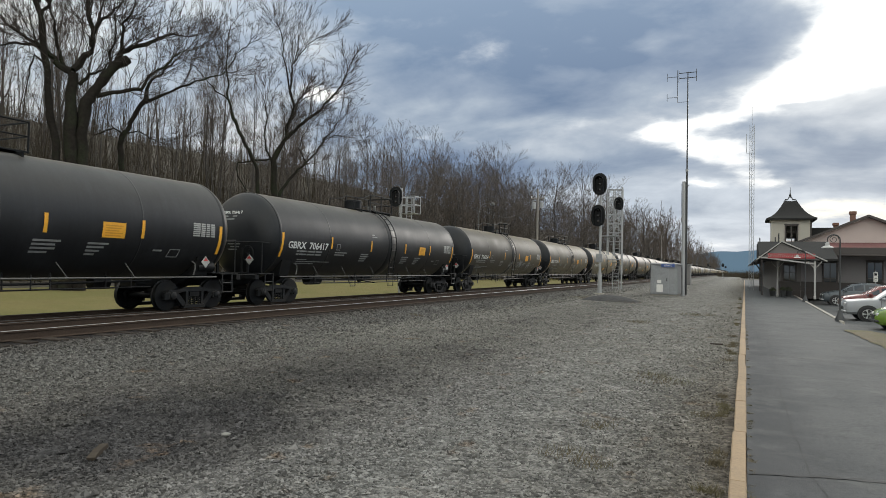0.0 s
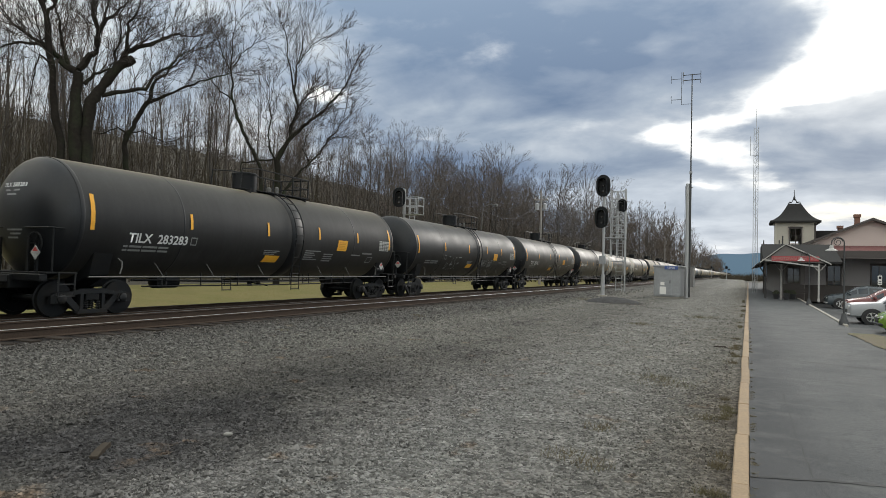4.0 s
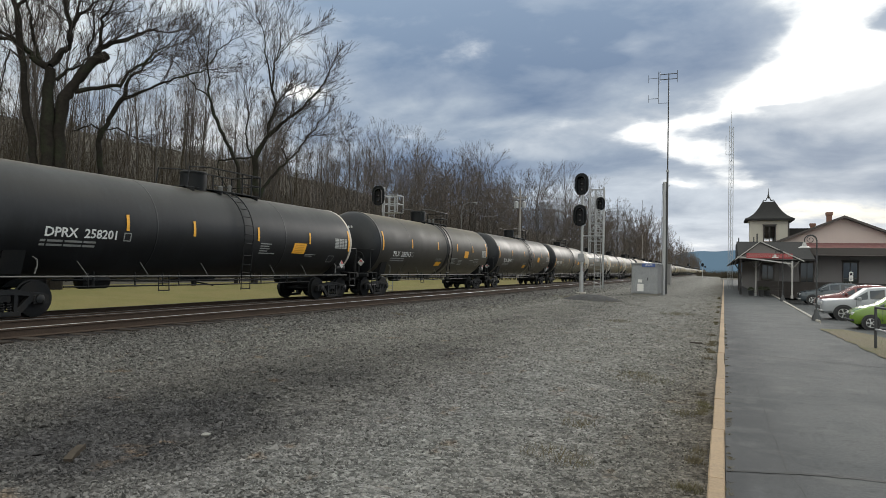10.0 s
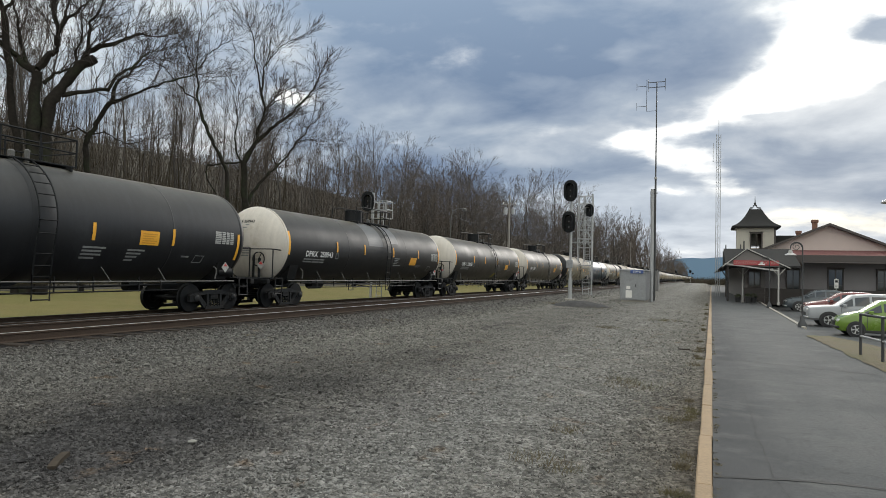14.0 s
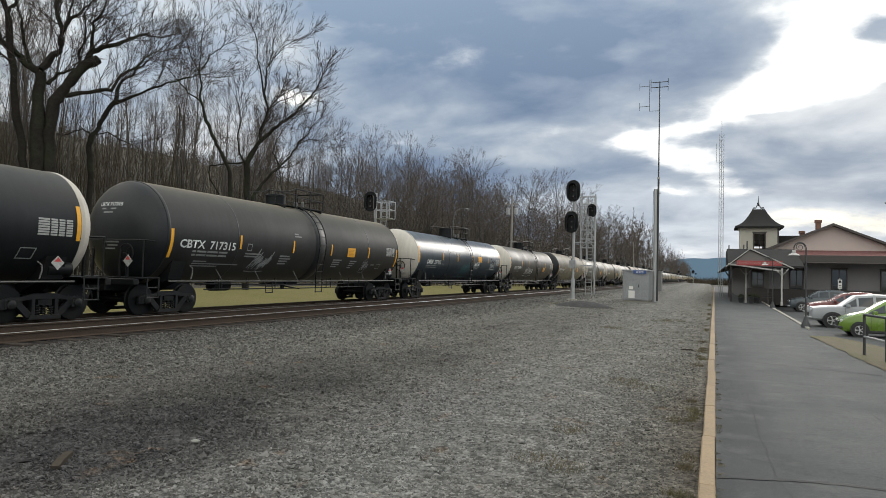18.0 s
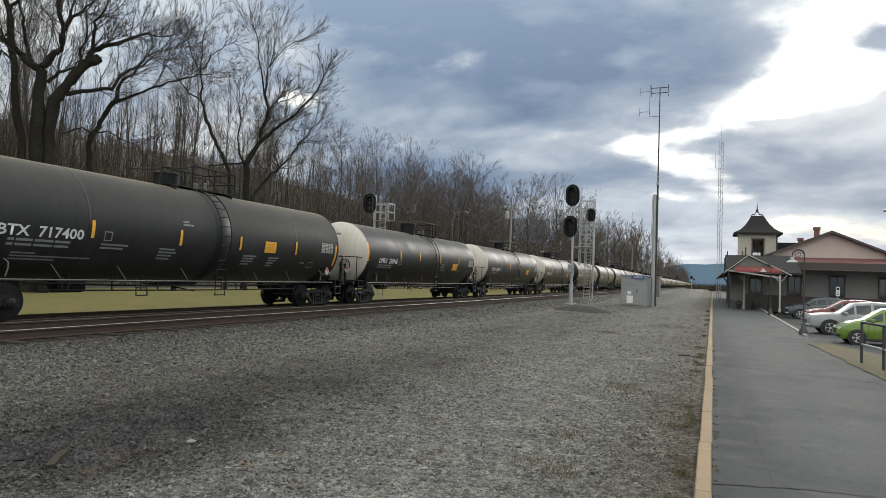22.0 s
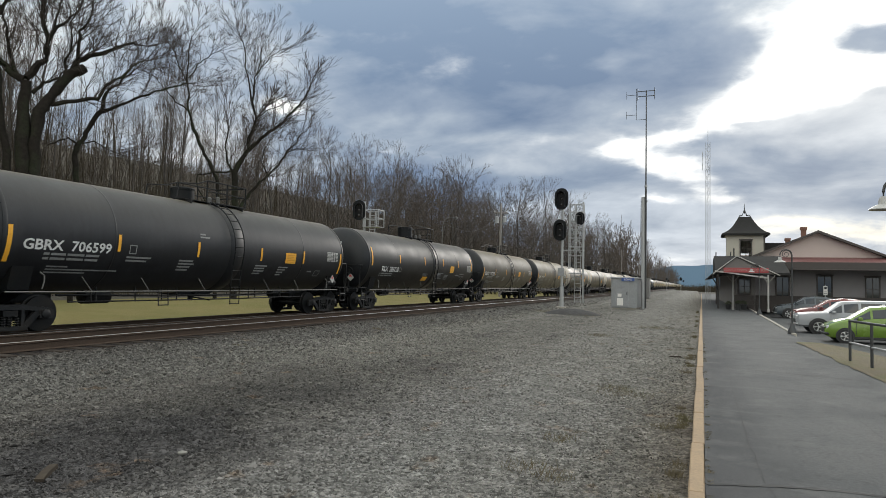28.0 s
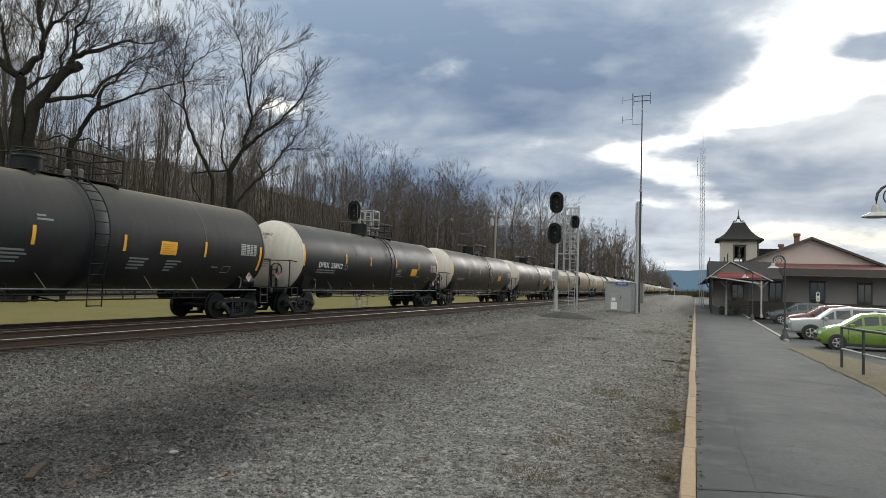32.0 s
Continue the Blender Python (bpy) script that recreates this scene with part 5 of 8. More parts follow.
def make_car(style, shell="shell", near=True, marks=""):
    """One tank car. style: 'low' (low top fittings, all black), 'tall' (tall housing, black ends), 'white' (white ends)."""
    colour = {"shell": "black", "shell_faded": "faded grey-black", "shell_gloss": "glossy blue-black"}[shell]
    ends = " with white ends" if style == "white" else ""
    tank, M, C = TANK[style], CAR[style], COMMON
    car = thing("tank_car", "%s railway tank car%s rolling on the track" % (colour, ends), "tank car", (FAR_X, 0, FAR_Z), 0, "tank cars of the train")
    sh = part("tank_shell", M[shell], None, car)
    turn = pose(0, 0, 0, 0, 0, 180)
    for g in M["girth"]: part("girth_seam", g, None, sh)
    for k in "ab":
        part("tank_head", M["head_" + k], None, car, "dirty white dished end" if style == "white" else "")
        part("seam_ring", M["ring_" + k], None, sh)
        t = pose(0, 0, 0) if k == "b" else turn
        for nm in ("stub_sill", "coupler", "end_platform", "end_railing"):
            part(nm, C[nm], None, car).matrix_local = t
        part("saddle", M["saddle"], None, car).matrix_local = t
        if near:
            part("air_hose", C["air_hose"], None, car).matrix_local = t
            for x in (-0.55, 0.55): part("rail_post", C["rail_post"], None, car).matrix_local = t @ pose(x, 0, 0)
            for mx in (0, 1):
                part("corner_step", C["corner_step"], None, car).matrix_local = t @ pose(-2.84 * mx, 0, 0)
            part("grab_iron", C["grab_iron"], None, car, "bare steel grab iron").matrix_local = pose(0, 0, 0) if k == "b" else pose(0, -13.5, 0)
            pl = part("hazard_placard", C["placard"], None, car, "red and white diamond hazard placard")
            pl.matrix_local = pose(1.50, 7.18, 1.50) if k == "b" else pose(0.95, -8.76, 1.62, 0, 0, -90)
            part("placard_face", C["placard_red"], None, pl)
    if near:
        part("brake_wheel", C["brake_wheel"], None, car).matrix_local = turn
        part("brake_box", C["brake_box"], None, car)
    part("side_rail", C["side_rail"], None, car)
    part("side_rail", C["side_rail"], None, car).matrix_local = turn
    if near:
        for y in (-5.3, -3.3, -0.9, 2.6, 4.6): part("stay", C["stay"], None, car).matrix_local = pose(0, y, 0)
        for nm in ("bottom_outlet", "skid", "brake_pipe", "brake_rod", "brake_cylinder", "reservoir", "stirrup"): part({"skid": "outlet_skid", "reservoir": "air_reservoir"}.get(nm, nm), C[nm], None, car)
    for nm in ("housing", "top_platform", "top_railing", "side_ladder"): part({"housing": "manway_housing"}.get(nm, nm), M[nm], None, car)
    if style != "white": part("shell_belt", M["belt"], None, sh)
    if near:
        part("valve", M["valve_a"], None, car)
        part("relief_valve", M["valve_b"], None, car)
    k = MARKS[marks or style]
    for i, (y, z0, z1) in enumerate(k["stripes"]):
        w = 0.12 if i in (0, 5) else 0.10
        part("reflective_stripe", decal(tank, y - w / 2, y + w / 2, z0, z1, 4, 0, 0.012), yellow_mark, sh, "yellow reflective stripe", 0)
    y0, y1, z0, z1, lean = k["panel"]
    part("yellow_panel", decal(tank, y0, y1, z0, z1, 4, lean), yellow_mark, sh, "yellow notice panel", 0)
    if near:
        w = Shape()
        for n_ in range(5):
            zz = z1 - (z1 - z0) * (0.18 + 0.16 * n_)
            d = decal(tank, y0 + lean * (zz - z0) + 0.08, y1 + lean * (zz - z0) - 0.08 - 0.06 * (n_ % 3), zz - 0.030, zz, 1, lean, 0.010)
            w.add(d.v, d.f)
        tagged(part("panel_writing", w, ochre_mark, sh, "faint lines of writing", 0), kind="stuff")
    if k["low_panel"]:
        y0, y1, z0, z1, lean = k["low_panel"]
        part("yellow_panel", decal(tank, y0, y1, z0, z1, 3, -lean), yellow_mark, sh, "faded orange notice panel", 0)
    if near:
        for args in k["bars"]:
            tagged(part("small_stencilling", bars(tank, *args), dim_mark, sh, "faint rows of small stencilling", 0), kind="stuff")
        tagged(part("figure_table", table_bars(tank, *k["table"]), table_mark, sh, "pale panel of small figures", 0), kind="stuff")
        part("stencil_frame", outline(tank, *k["frame"]), dim_mark, sh, "", 0)
        part("stencil_frame", outline(tank, *k["frame_b"], 0.025, 0.18), dim_mark, sh, "", 0)
        tagged(part("end_stencil", bars_end(tank), dim_mark, car, "faint small stencilling on the end", 0), kind="stuff")
    for y in (-TRUCK_Y, TRUCK_Y): add_truck(car, y, near)
    return car


def bars_end(tank):
    """Small lines of writing on the dished end."""
    s = Shape()
    r, zc = tank
    for z, x0, x1 in ((3.17, -0.45, 0.15), (3.06, -0.35, 0.05), (2.16, -0.2, 0.35), (2.06, -0.1, 0.3), (1.96, -0.2, 0.2)):
        q = []
        for x, zz in ((x0, z), (x1, z), (x1, z + 0.045), (x0, z + 0.045)):
            d = min(0.99, math.hypot(x, zz - zc) / r)
            q.append((x, -(half_of(tank) + 0.012 + 0.76 * math.sqrt(1 - d * d)), zz))
        s.quad(*q)
    return s


# the train, from the first car in view: style, shell, reporting mark
L, T, D = "low", "tall", "white"
BK, FD, GL = "shell", "shell_faded", "shell_gloss"
CARS = {-2: (L, BK, ""), -1: (L, BK, ""), 0: (L, BK, "GBRX  706417"), 1: (L, FD, "GBRX  706254"), 2: (L, FD, "CBTX  717396"), 3: (T, FD, "TILX  283283"), 4: (T, BK, ""), 5: (T, BK, "TILX  283182"), 6: (L, BK, "GBRX  706365"),
        7: (D, BK, "DPRX  258714"), 8: (D, BK, "DPRX  258201"), 9: (T, FD, "TILX  283313"), 10: (T, BK, "TILX  283431"), 11: (L, BK, "GBRX  706260"), 12: (D, BK, "DPRX  258943"), 13: (D, BK, "DPRX  258055"), 14: (D, BK, "DPRX  258057"),
        15: (L, FD, "CBTX  717315"), 16: (D, GL, "DPRX  257955"), 17: (D, BK, "DPRX  258950"), 18: (L, FD, "CBTX  717400"), 19: (D, BK, "DPRX  258946"), 20: (D, BK, "DPRX  258924"), 21: (D, BK, "DPRX  258123"),
        22: (L, FD, "GBRX  706491"), 23: (L, BK, "GBRX  706599"), 24: (T, BK, "TILX  283120"), 25: (L, FD, "CBTX  717235"), 26: (L, FD, "CBTX  717331"), 27: (D, BK, "DPRX  258912"), 28: (D, BK, ""), 29: (D, BK, ""), 30: (D, FD, "")}
FAR_ORDER = [(L, FD), (T, FD), (D, FD), (L, FD), (D, BK), (T, FD), (L, GL), (D, FD), (T, BK), (L, FD)]
for i in range(31, 62): CARS[i] = (*FAR_ORDER[i % 10], "")


def tag_letters():
    """Large sprayed letters: each a set of strokes in a unit box, with the box's place."""
    out = []
    J = [[(0.30, 1.0), (0.62, 1.02)], [(0.5, 1.0), (0.42, 0.4), (0.25, 0.08), (0.05, 0.05), (0.0, 0.25), (0.12, 0.55)]]
    A = [[(0.0, 0.0), (0.28, 0.5), (0.5, 1.0), (0.55, 0.5), (0.52, 0.02)], [(0.1, 0.35), (0.62, 0.42)]]
    S_ = [[(0.55, 0.95), (0.25, 0.98), (0.12, 0.75), (0.35, 0.55), (0.48, 0.3), (0.3, 0.06), (0.0, 0.12)]]
    E_ = [[(0.15, 1.0), (0.05, 0.5), (0.0, 0.05)], [(0.15, 1.0), (0.8, 1.02)], [(0.08, 0.52), (0.55, 0.56)]]
    for k, g in enumerate((J, A, S_, E_)):
        out += [[(a * 0.75 + k * 0.62, b * 0.9) for a, b in ln] for ln in g]
    return out


def tag_letters_b():
    K = [[(0.2, 1.0), (0.15, 0.5), (0.0, 0.0)], [(0.75, 0.95), (0.1, 0.45), (0.3, 0.0)]]
    A = [[(0.0, 0.0), (0.3, 0.5), (0.45, 0.9), (0.42, 0.4), (0.38, 0.0)], [(0.1, 0.3), (0.5, 0.35)]]
    T_ = [[(0.0, 0.85), (0.7, 0.88)], [(0.38, 0.86), (0.28, 0.4), (0.1, 0.0)]]
    Z_ = [[(0.0, 0.85), (0.6, 0.86), (0.3, 0.4), (0.0, 0.05), (0.35, 0.08)]]
    out = []
    for k, g in enumerate((K, A, T_, Z_)):
        out += [[(a * 0.8 + k * 0.55, b) for a, b in ln] for ln in g]
    return out


def build_train():
    masters, train = {}, {}
    for i, (style, shell, mark) in CARS.items():
        near = i <= 33
        marks = "low_shifted" if mark.startswith("CBTX") else "white_gloss" if style == "white" and shell == "shell_gloss" else style
        key = (style, shell, near, marks)
        if key in masters:
            car = copy_thing(masters[key], pose(FAR_X, 0, FAR_Z))
        else:
            car = masters[key] = make_car(style, shell, near, marks)
        train[i] = car
    shells = {i: [c for c in car.children if c.name.startswith("tank_shell")][0] for i, car in train.items()}
    for i, (style, shell, mark) in CARS.items():
        if not mark: continue
        y, z, width, size = MARKS[style]["mark"]
        whole = max(v.co.x for v in flat_letters(mark, size).vertices)
        for nm, word in zip(("reporting_mark", "car_number"), mark.split()):
            wide = max(v.co.x for v in flat_letters(word, size).vertices) / whole * width
            part(nm, lettering(TANK[style], word, wide, size, y if nm == "reporting_mark" else y + width - wide, z, white_mark), None, shells[i], "white stencilled " + word)
        part("end_mark", end_lettering(TANK[style], " ".join(mark.split()), 0.95, 0.15, 3.28, signal_black if style == "white" else white_mark), None, train[i], "small reporting mark on the end")
    # sprayed tags and odd patches that set single cars apart
    def spray(i, lines, y, z, scale, wide, material, label):
        part("spray_tag", stroke(TANK[CARS[i][0]], lines, y, z, scale, wide), material, shells[i], label, 0)
    spray(1, scribble(3, 5, 1.0, 0.75), -0.2, 1.45, 0.85, 0.024, spray_mark, "small white sprayed tag")
    spray(1, scribble(5, 6, 0.9, 0.8), 2.0, 1.50, 0.85, 0.024, spray_mark, "small white sprayed tag")
    spray(1, scribble(9, 5, 0.9, 0.65), 4.2, 1.45, 0.80, 0.024, spray_mark, "small white sprayed tag")
    spray(4, tag_letters(), -3.95, 1.42, 0.80, 0.035, spray_mark, "large white sprayed letters")
    spray(4, tag_letters_b(), 2.15, 1.40, 0.76, 0.030, spray_mark, "tall white sprayed letters")
    spray(5, scribble(11, 4, 1.0, 0.5), 0.9, 1.40, 0.8, 0.05, dim_mark, "faint sprayed tag")
    spray(15, scribble(13, 6, 1.0, 0.6, 0.5), -3.85, 1.45, 1.0, 0.028, spray_mark, "white sprayed tag")
    spray(15, scribble(14, 4, 0.7, 0.6), 4.3, 1.5, 0.8, 0.02, spray_mark, "small white sprayed tag")
    spray(16, scribble(17, 7, 1.3, 0.7, 0.4), -0.9, 1.38, 1.1, 0.05, teal_mark, "faded teal sprayed tag")
    spray(16, scribble(18, 6, 1.0, 0.30, 0.15), 1.75, 2.0, 1.05, 0.035, white_mark, "white sprayed tag")
    spray(16, scribble(19, 4, 1.0, 0.36, 0.15), 5.2, 1.95, 1.05, 0.035, white_mark, "white sprayed tag")
    spray(17, scribble(23, 11, 1.25, 0.26, 0.2), -3.0, 1.60, 2.1, 0.04, white_mark, "long white sprayed scrawl")
    spray(14, scribble(29, 3, 0.5, 0.3), -1.0, 1.5, 0.6, 0.02, dim_mark, "faint sprayed tag")
    tk = TANK["white"]
    part("clean_patch", decal(tk, -1.15, 0.35, 2.72, 4.10, 12, 0, 0.004), gloss_grey, shells[12], "bare shiny grey patch", 0)
    part("clean_patch", decal(tk, 1.2, 2.2, 2.95, 4.10, 12, 0, 0.004), gloss_grey, shells[12], "bare shiny grey patch", 0)
    for i, y in ((13, 0.9), (20, 1.05), (4, 0.4), (5, 0.6)):
        part("yellow_panel", decal(TANK[CARS[i][0]], y, y + 0.65, 1.28, 1.62, 3, 0.8), faded_yellow, shells[i], "grimy pale yellow panel", 0)
    for i, text in ((9, "AAR ST-446"), (10, "AAR ST-446"), (24, "AAR ST-445"), (4, "AAR 57-605")):
        tk2 = TANK[CARS[i][0]]
        part("stencil", lettering(tk2, text, 0.90, 0.16, 5.35, 1.80, dim_mark, 0.2), None, shells[i], "stencilled " + text)
    return train


TRAIN = build_train()


def train_way(t):
    """How far the train has rolled since the clip's start."""
    return 15.963 * t - 0.01348 * t * t + 0.72 * max(0.0, (t - 30.0) / 2.0) ** 1.7


def car_centre(i, t):
    return 17.76 + PITCH * (i + 0.5) - train_way(t)
# ---- woods ----
def wander(rng, start, way, length, steps, curl, lift):
    """A bent line that grows from start."""
    pts, d = [np.array(start, float)], np.array(way, float)
    d /= np.linalg.norm(d)
    for _ in range(steps):
        d = d + rng.normal(0, curl, 3) + np.array((0, 0, lift))
        d /= np.linalg.norm(d)
        pts.append(pts[-1] + d * length / steps)
    return pts


def side_way(rng, d, angle):
    """A way that leaves d by an angle, in a random turn round it."""
    d = d / np.linalg.norm(d)
    r = rng.normal(0, 1, 3)
    u = r - d * r.dot(d)
    u /= np.linalg.norm(u) + 1e-9
    return d * math.cos(angle) + u * math.sin(angle)


SIDES = (8, 6, 4, 3, 3)


def grow(rng, lines, pts, r0, r1, level, plan):
    """Adds a limb and, by the plan, the limbs that leave it. plan: per level (count, from, to, length share, angle, radius share, curl, lift, steps)."""
    radii = [r0 + (r1 - r0) * i / (len(pts) - 1) for i in range(len(pts))]
    lines.append((pts, radii, level))
    if level >= len(plan): return
    count, lo, hi, share, angle, rshare, curl, lift, steps = plan[level]
    total = sum(np.linalg.norm(b - a) for a, b in zip(pts, pts[1:]))
    for k in range(count):
        s = lo + (hi - lo) * (k + rng.uniform(0, 1)) / count
        i = min(len(pts) - 2, int(s * (len(pts) - 1)))
        u = s * (len(pts) - 1) - i
        at = pts[i] * (1 - u) + pts[i + 1] * u
        d = side_way(rng, pts[i + 1] - pts[i], angle * rng.uniform(0.6, 1.3))
        if level < 3: d = d + np.array((0, 0, 0.15))
        d = d / np.linalg.norm(d)
        ln = total * share * rng.uniform(0.6, 1.25) * (1.15 - 0.45 * s)
        r = max(0.006, (radii[i] * (1 - u) + radii[i + 1] * u) * rshare)
        grow(rng, lines, wander(rng, at, d, ln, steps, curl, lift), r, max(0.004, r * 0.35), level + 1, plan)


def lines_to_shape(lines, thick=0.0, from_level=0, to_level=9):
    s = Shape()
    for pts, radii, level in lines:
        if from_level <= level <= to_level:
            s.tube([tuple(p) for p in pts], [max(r, thick) for r in radii], SIDES[min(level, 4)], cap=False)
    return s


def fork(rng, lines, at, d, length, r, depth, spread, level):
    """A twig that divides again and again into a fan."""
    d = d / np.linalg.norm(d)
    mid = at + d * length * 0.5 + rng.normal(0, 0.03 * length, 3)
    end = at + d * length + np.array((0, 0, 0.04 * length))
    lines.append(([at, mid, end], [r, r * 0.86, r * 0.72], level))
    if depth == 0: return
    for k in range(2 + (rng.random() < 0.45)):
        nd = side_way(rng, end - mid, spread * rng.uniform(0.45, 1.3)) + np.array((0, 0, 0.05))
        fork(rng, lines, end, nd, length * rng.uniform(0.65, 1.0), max(0.003, r * 0.7), depth - 1, spread, level)


def tree_meshes(seed, height, twig, branches=13, crown=0.38, girth=0.17, angle=0.42, share=0.30, depth=3, spread=0.34, lift=0.3):
    """A bare tree: a straight trunk, upright limbs and brooms of fine twigs."""
    rng = np.random.default_rng(seed)
    lines = []
    trunk = wander(rng, (0, 0, -0.3), (rng.normal(0, 0.05), rng.normal(0, 0.05), 1), height, 8, 0.05, 0.05)
    n = len(trunk) - 1
    lines.append((trunk, [girth + (0.03 - girth) * k / n for k in range(n + 1)], 0))
    for k in range(branches):
        s = crown + (0.95 - crown) * (k + rng.random()) / branches
        i = min(n - 1, int(s * n))
        u = s * n - i
        at = trunk[i] * (1 - u) + trunk[i + 1] * u
        d = side_way(rng, trunk[i + 1] - trunk[i], angle * rng.uniform(0.7, 1.35)) + np.array((0, 0, lift))
        ln = height * share * (1.12 - 0.72 * s) * rng.uniform(0.7, 1.25)
        r = 0.38 * girth * (1.1 - s)
        limb = wander(rng, at, d, ln, 5, 0.06, 0.06)
        lines.append((limb, [r * (1 - 0.14 * q) for q in range(6)], 1))
        for q in (2, 3, 4, 5):
            way = limb[q] - limb[q - 1]
            fork(rng, lines, limb[q], side_way(rng, way, 0.5 if q < 5 else 0.12) + np.array((0, 0, lift)), height * rng.uniform(0.04, 0.075), max(0.007, r * 0.35), depth - (q < 4), spread, 2)
    fork(rng, lines, trunk[-1], trunk[-1] - trunk[-2], height * 0.06, 0.025, depth, spread, 2)
    return lines_to_shape(lines, 0.02, 0, 1).mesh("trunk", bark, 0), lines_to_shape(lines, twig, 2, 9).mesh("crown", twig_mat, 0)


def woods_edge(y):
    """How far off the trees begin along the line."""
    return rise(y, [(0, -34), (60, -33), (100, -25), (150, -21.5), (900, -21)])


def build_woods():
    rng = random.Random(4)
    kinds = [tree_meshes(10 + k, h, 0.006, b, cr, g, 0.5, 0.26, 3, 0.30, 0.15) for k, (h, b, cr, g) in enumerate(
        ((15, 12, 0.35, 0.15), (18, 13, 0.45, 0.17), (13, 11, 0.3, 0.12), (17, 10, 0.55, 0.14), (19, 14, 0.42, 0.18), (11, 11, 0.25, 0.10), (16, 12, 0.5, 0.15)))]
    rounded = [tree_meshes(40 + k, h, 0.007, 24, 0.20, 0.18, 0.80, 0.36, 3, 0.40, 0.05) for k, h in enumerate((14.5, 16.5, 13.5, 15.5))]
    spots = []
    y = 8.0
    while y < 215:
        e = woods_edge(y)
        for row, (x0, x1) in enumerate(((-7, -1), (-16, -8), (-26, -16), (-40, -26))):
            if row == 3 and rng.random() < 0.35 or row == 2 and y > 150: continue
            if row and 34 < y < 78 and rng.random() < 0.45: continue
            spots.append((e + rng.uniform(x0, x1), y + rng.uniform(-2.5, 2.5)))
        y += 2.35 if y < 110 else 3.2 if y < 150 else 4.2
    for n, (x, y) in enumerate(spots):
        trunk, crown = rounded[rng.randrange(len(rounded))] if y > 55 + rng.uniform(-12, 25) else kinds[rng.randrange(len(kinds))]
        size = rng.uniform(0.72, 1.08) * (0.85 if x > -42 and y < 75 else 1.0) * (1.0 if y < 36 or y > 105 else 0.86)
        t = thing("bare_tree", "leafless grey-brown tree on the wooded hillside", "tree", (x, y, ground_height(x, y)), rng.uniform(0, 360), "bare trees of the hillside")
        t.scale = (size, size, size * rng.uniform(0.95, 1.15))
        part("trunk", trunk, None, t)
        part("crown", crown, None, t, "fine leafless twigs")
    # far woods, one mass
    far = Shape()
    light = []
    for k in range(4):
        r2 = np.random.default_rng(90 + k)
        lines = []
        grow(r2, lines, wander(r2, (0, 0, -0.3), (0, 0, 1), 16 + 2 * k, 5, 0.05, 0.05), 0.2, 0.05, 0, [(11, 0.3, 0.97, 0.34, 0.62, 0.55, 0.1, 0.08, 2), (8, 0.2, 1.0, 0.42, 0.7, 0.7, 0.14, 0.05, 2)])
        light.append(lines_to_shape(lines, 0.045))
    for k in range(170):
        y = 200 + 640 * (k / 150) ** 1.25 + rng.uniform(-6, 6)
        x = woods_edge(y) - 26 * rng.random() ** 1.6
        s = rng.uniform(0.7, 1.0)
        a = rng.uniform(0, 6.28)
        c, d = math.cos(a) * s, math.sin(a) * s
        z = ground_height(x, y)
        src = light[k % 4]
        far.add([(x + vx * c - vy * d, y + vx * d + vy * c, z + vz * s) for vx, vy, vz in src.v], src.f)
    tagged(new("far_woods", far.mesh("far_woods", twig_mat, 0)), "distant leafless woods along the railway", "woods", "", "stuff")
    # saplings: a haze of thin upright stems between the trees
    thin = Shape()
    for k in range(2500):
        y = 6 + 300 * rng.random() ** 1.35
        x = woods_edge(y) - 0.5 - 34 * rng.random() ** 1.25
        z = ground_height(x, y)
        h = rng.uniform(4.0, 11.0) * (0.8 if x > -40 else 1.0) * (1.0 if y < 40 else 0.62)
        if k % 7 == 0:
            y = 12 + 95 * rng.random()
            x = woods_edge(y) - 4 - 45 * rng.random()
            z, h = ground_height(x, y), rng.uniform(9.0, 15.0)
        a, b = rng.gauss(0, 0.07) * h, rng.gauss(0, 0.07) * h
        r = 0.022 + 0.004 * h
        thin.tube([(x, y, z - 0.1), (x + a * 0.35 + rng.gauss(0, 0.1), y + b * 0.35, z + h * 0.5), (x + a, y + b, z + h)], [r, r * 0.65, 0.010], 3, cap=False)
        for j in range(9):
            u = rng.uniform(0.35, 0.97)
            px, py, pz = x + a * u, y + b * u, z + h * u
            w, q = (1.1 - u) * min(h, 8) * 0.32, rng.uniform(0, 6.28)
            ex, ey, ez = px + w * math.cos(q) * rng.uniform(0.4, 1), py + w * math.sin(q) * rng.uniform(0.4, 1), pz + w * rng.uniform(0.8, 1.6)
            thin.tube([(px, py, pz), (ex, ey, ez)], [0.010, 0.004], 3, cap=False)
            thin.tube([((px + ex) / 2, (py + ey) / 2, (pz + ez) / 2), (ex + rng.uniform(-0.5, 0.5), ey + rng.uniform(-0.5, 0.5), ez + rng.uniform(-0.1, 0.6))], [0.007, 0.003], 3, cap=False)
    tagged(new("saplings", thin.mesh("saplings", brush_mat, 0)), "thicket of thin leafless saplings", "woods", "", "stuff")
    # brush at the foot of the hill: thin stems and tangles
    brush = Shape()
    for k in range(16000):
        y = 8 + 300 * rng.random() ** 1.6
        x = woods_edge(y) - 0.5 - 36 * rng.random() ** 1.3
        z = ground_height(x, y)
        h = rng.uniform(1.2, 4.2)
        if k > 10000:
            x, y = -60 - 62 * rng.random(), 5 + 150 * rng.random()
            z, h = ground_height(x, y), rng.uniform(1.2, 3.2)
        a, b = rng.uniform(-0.35, 0.35) * h, rng.uniform(-0.35, 0.35) * h
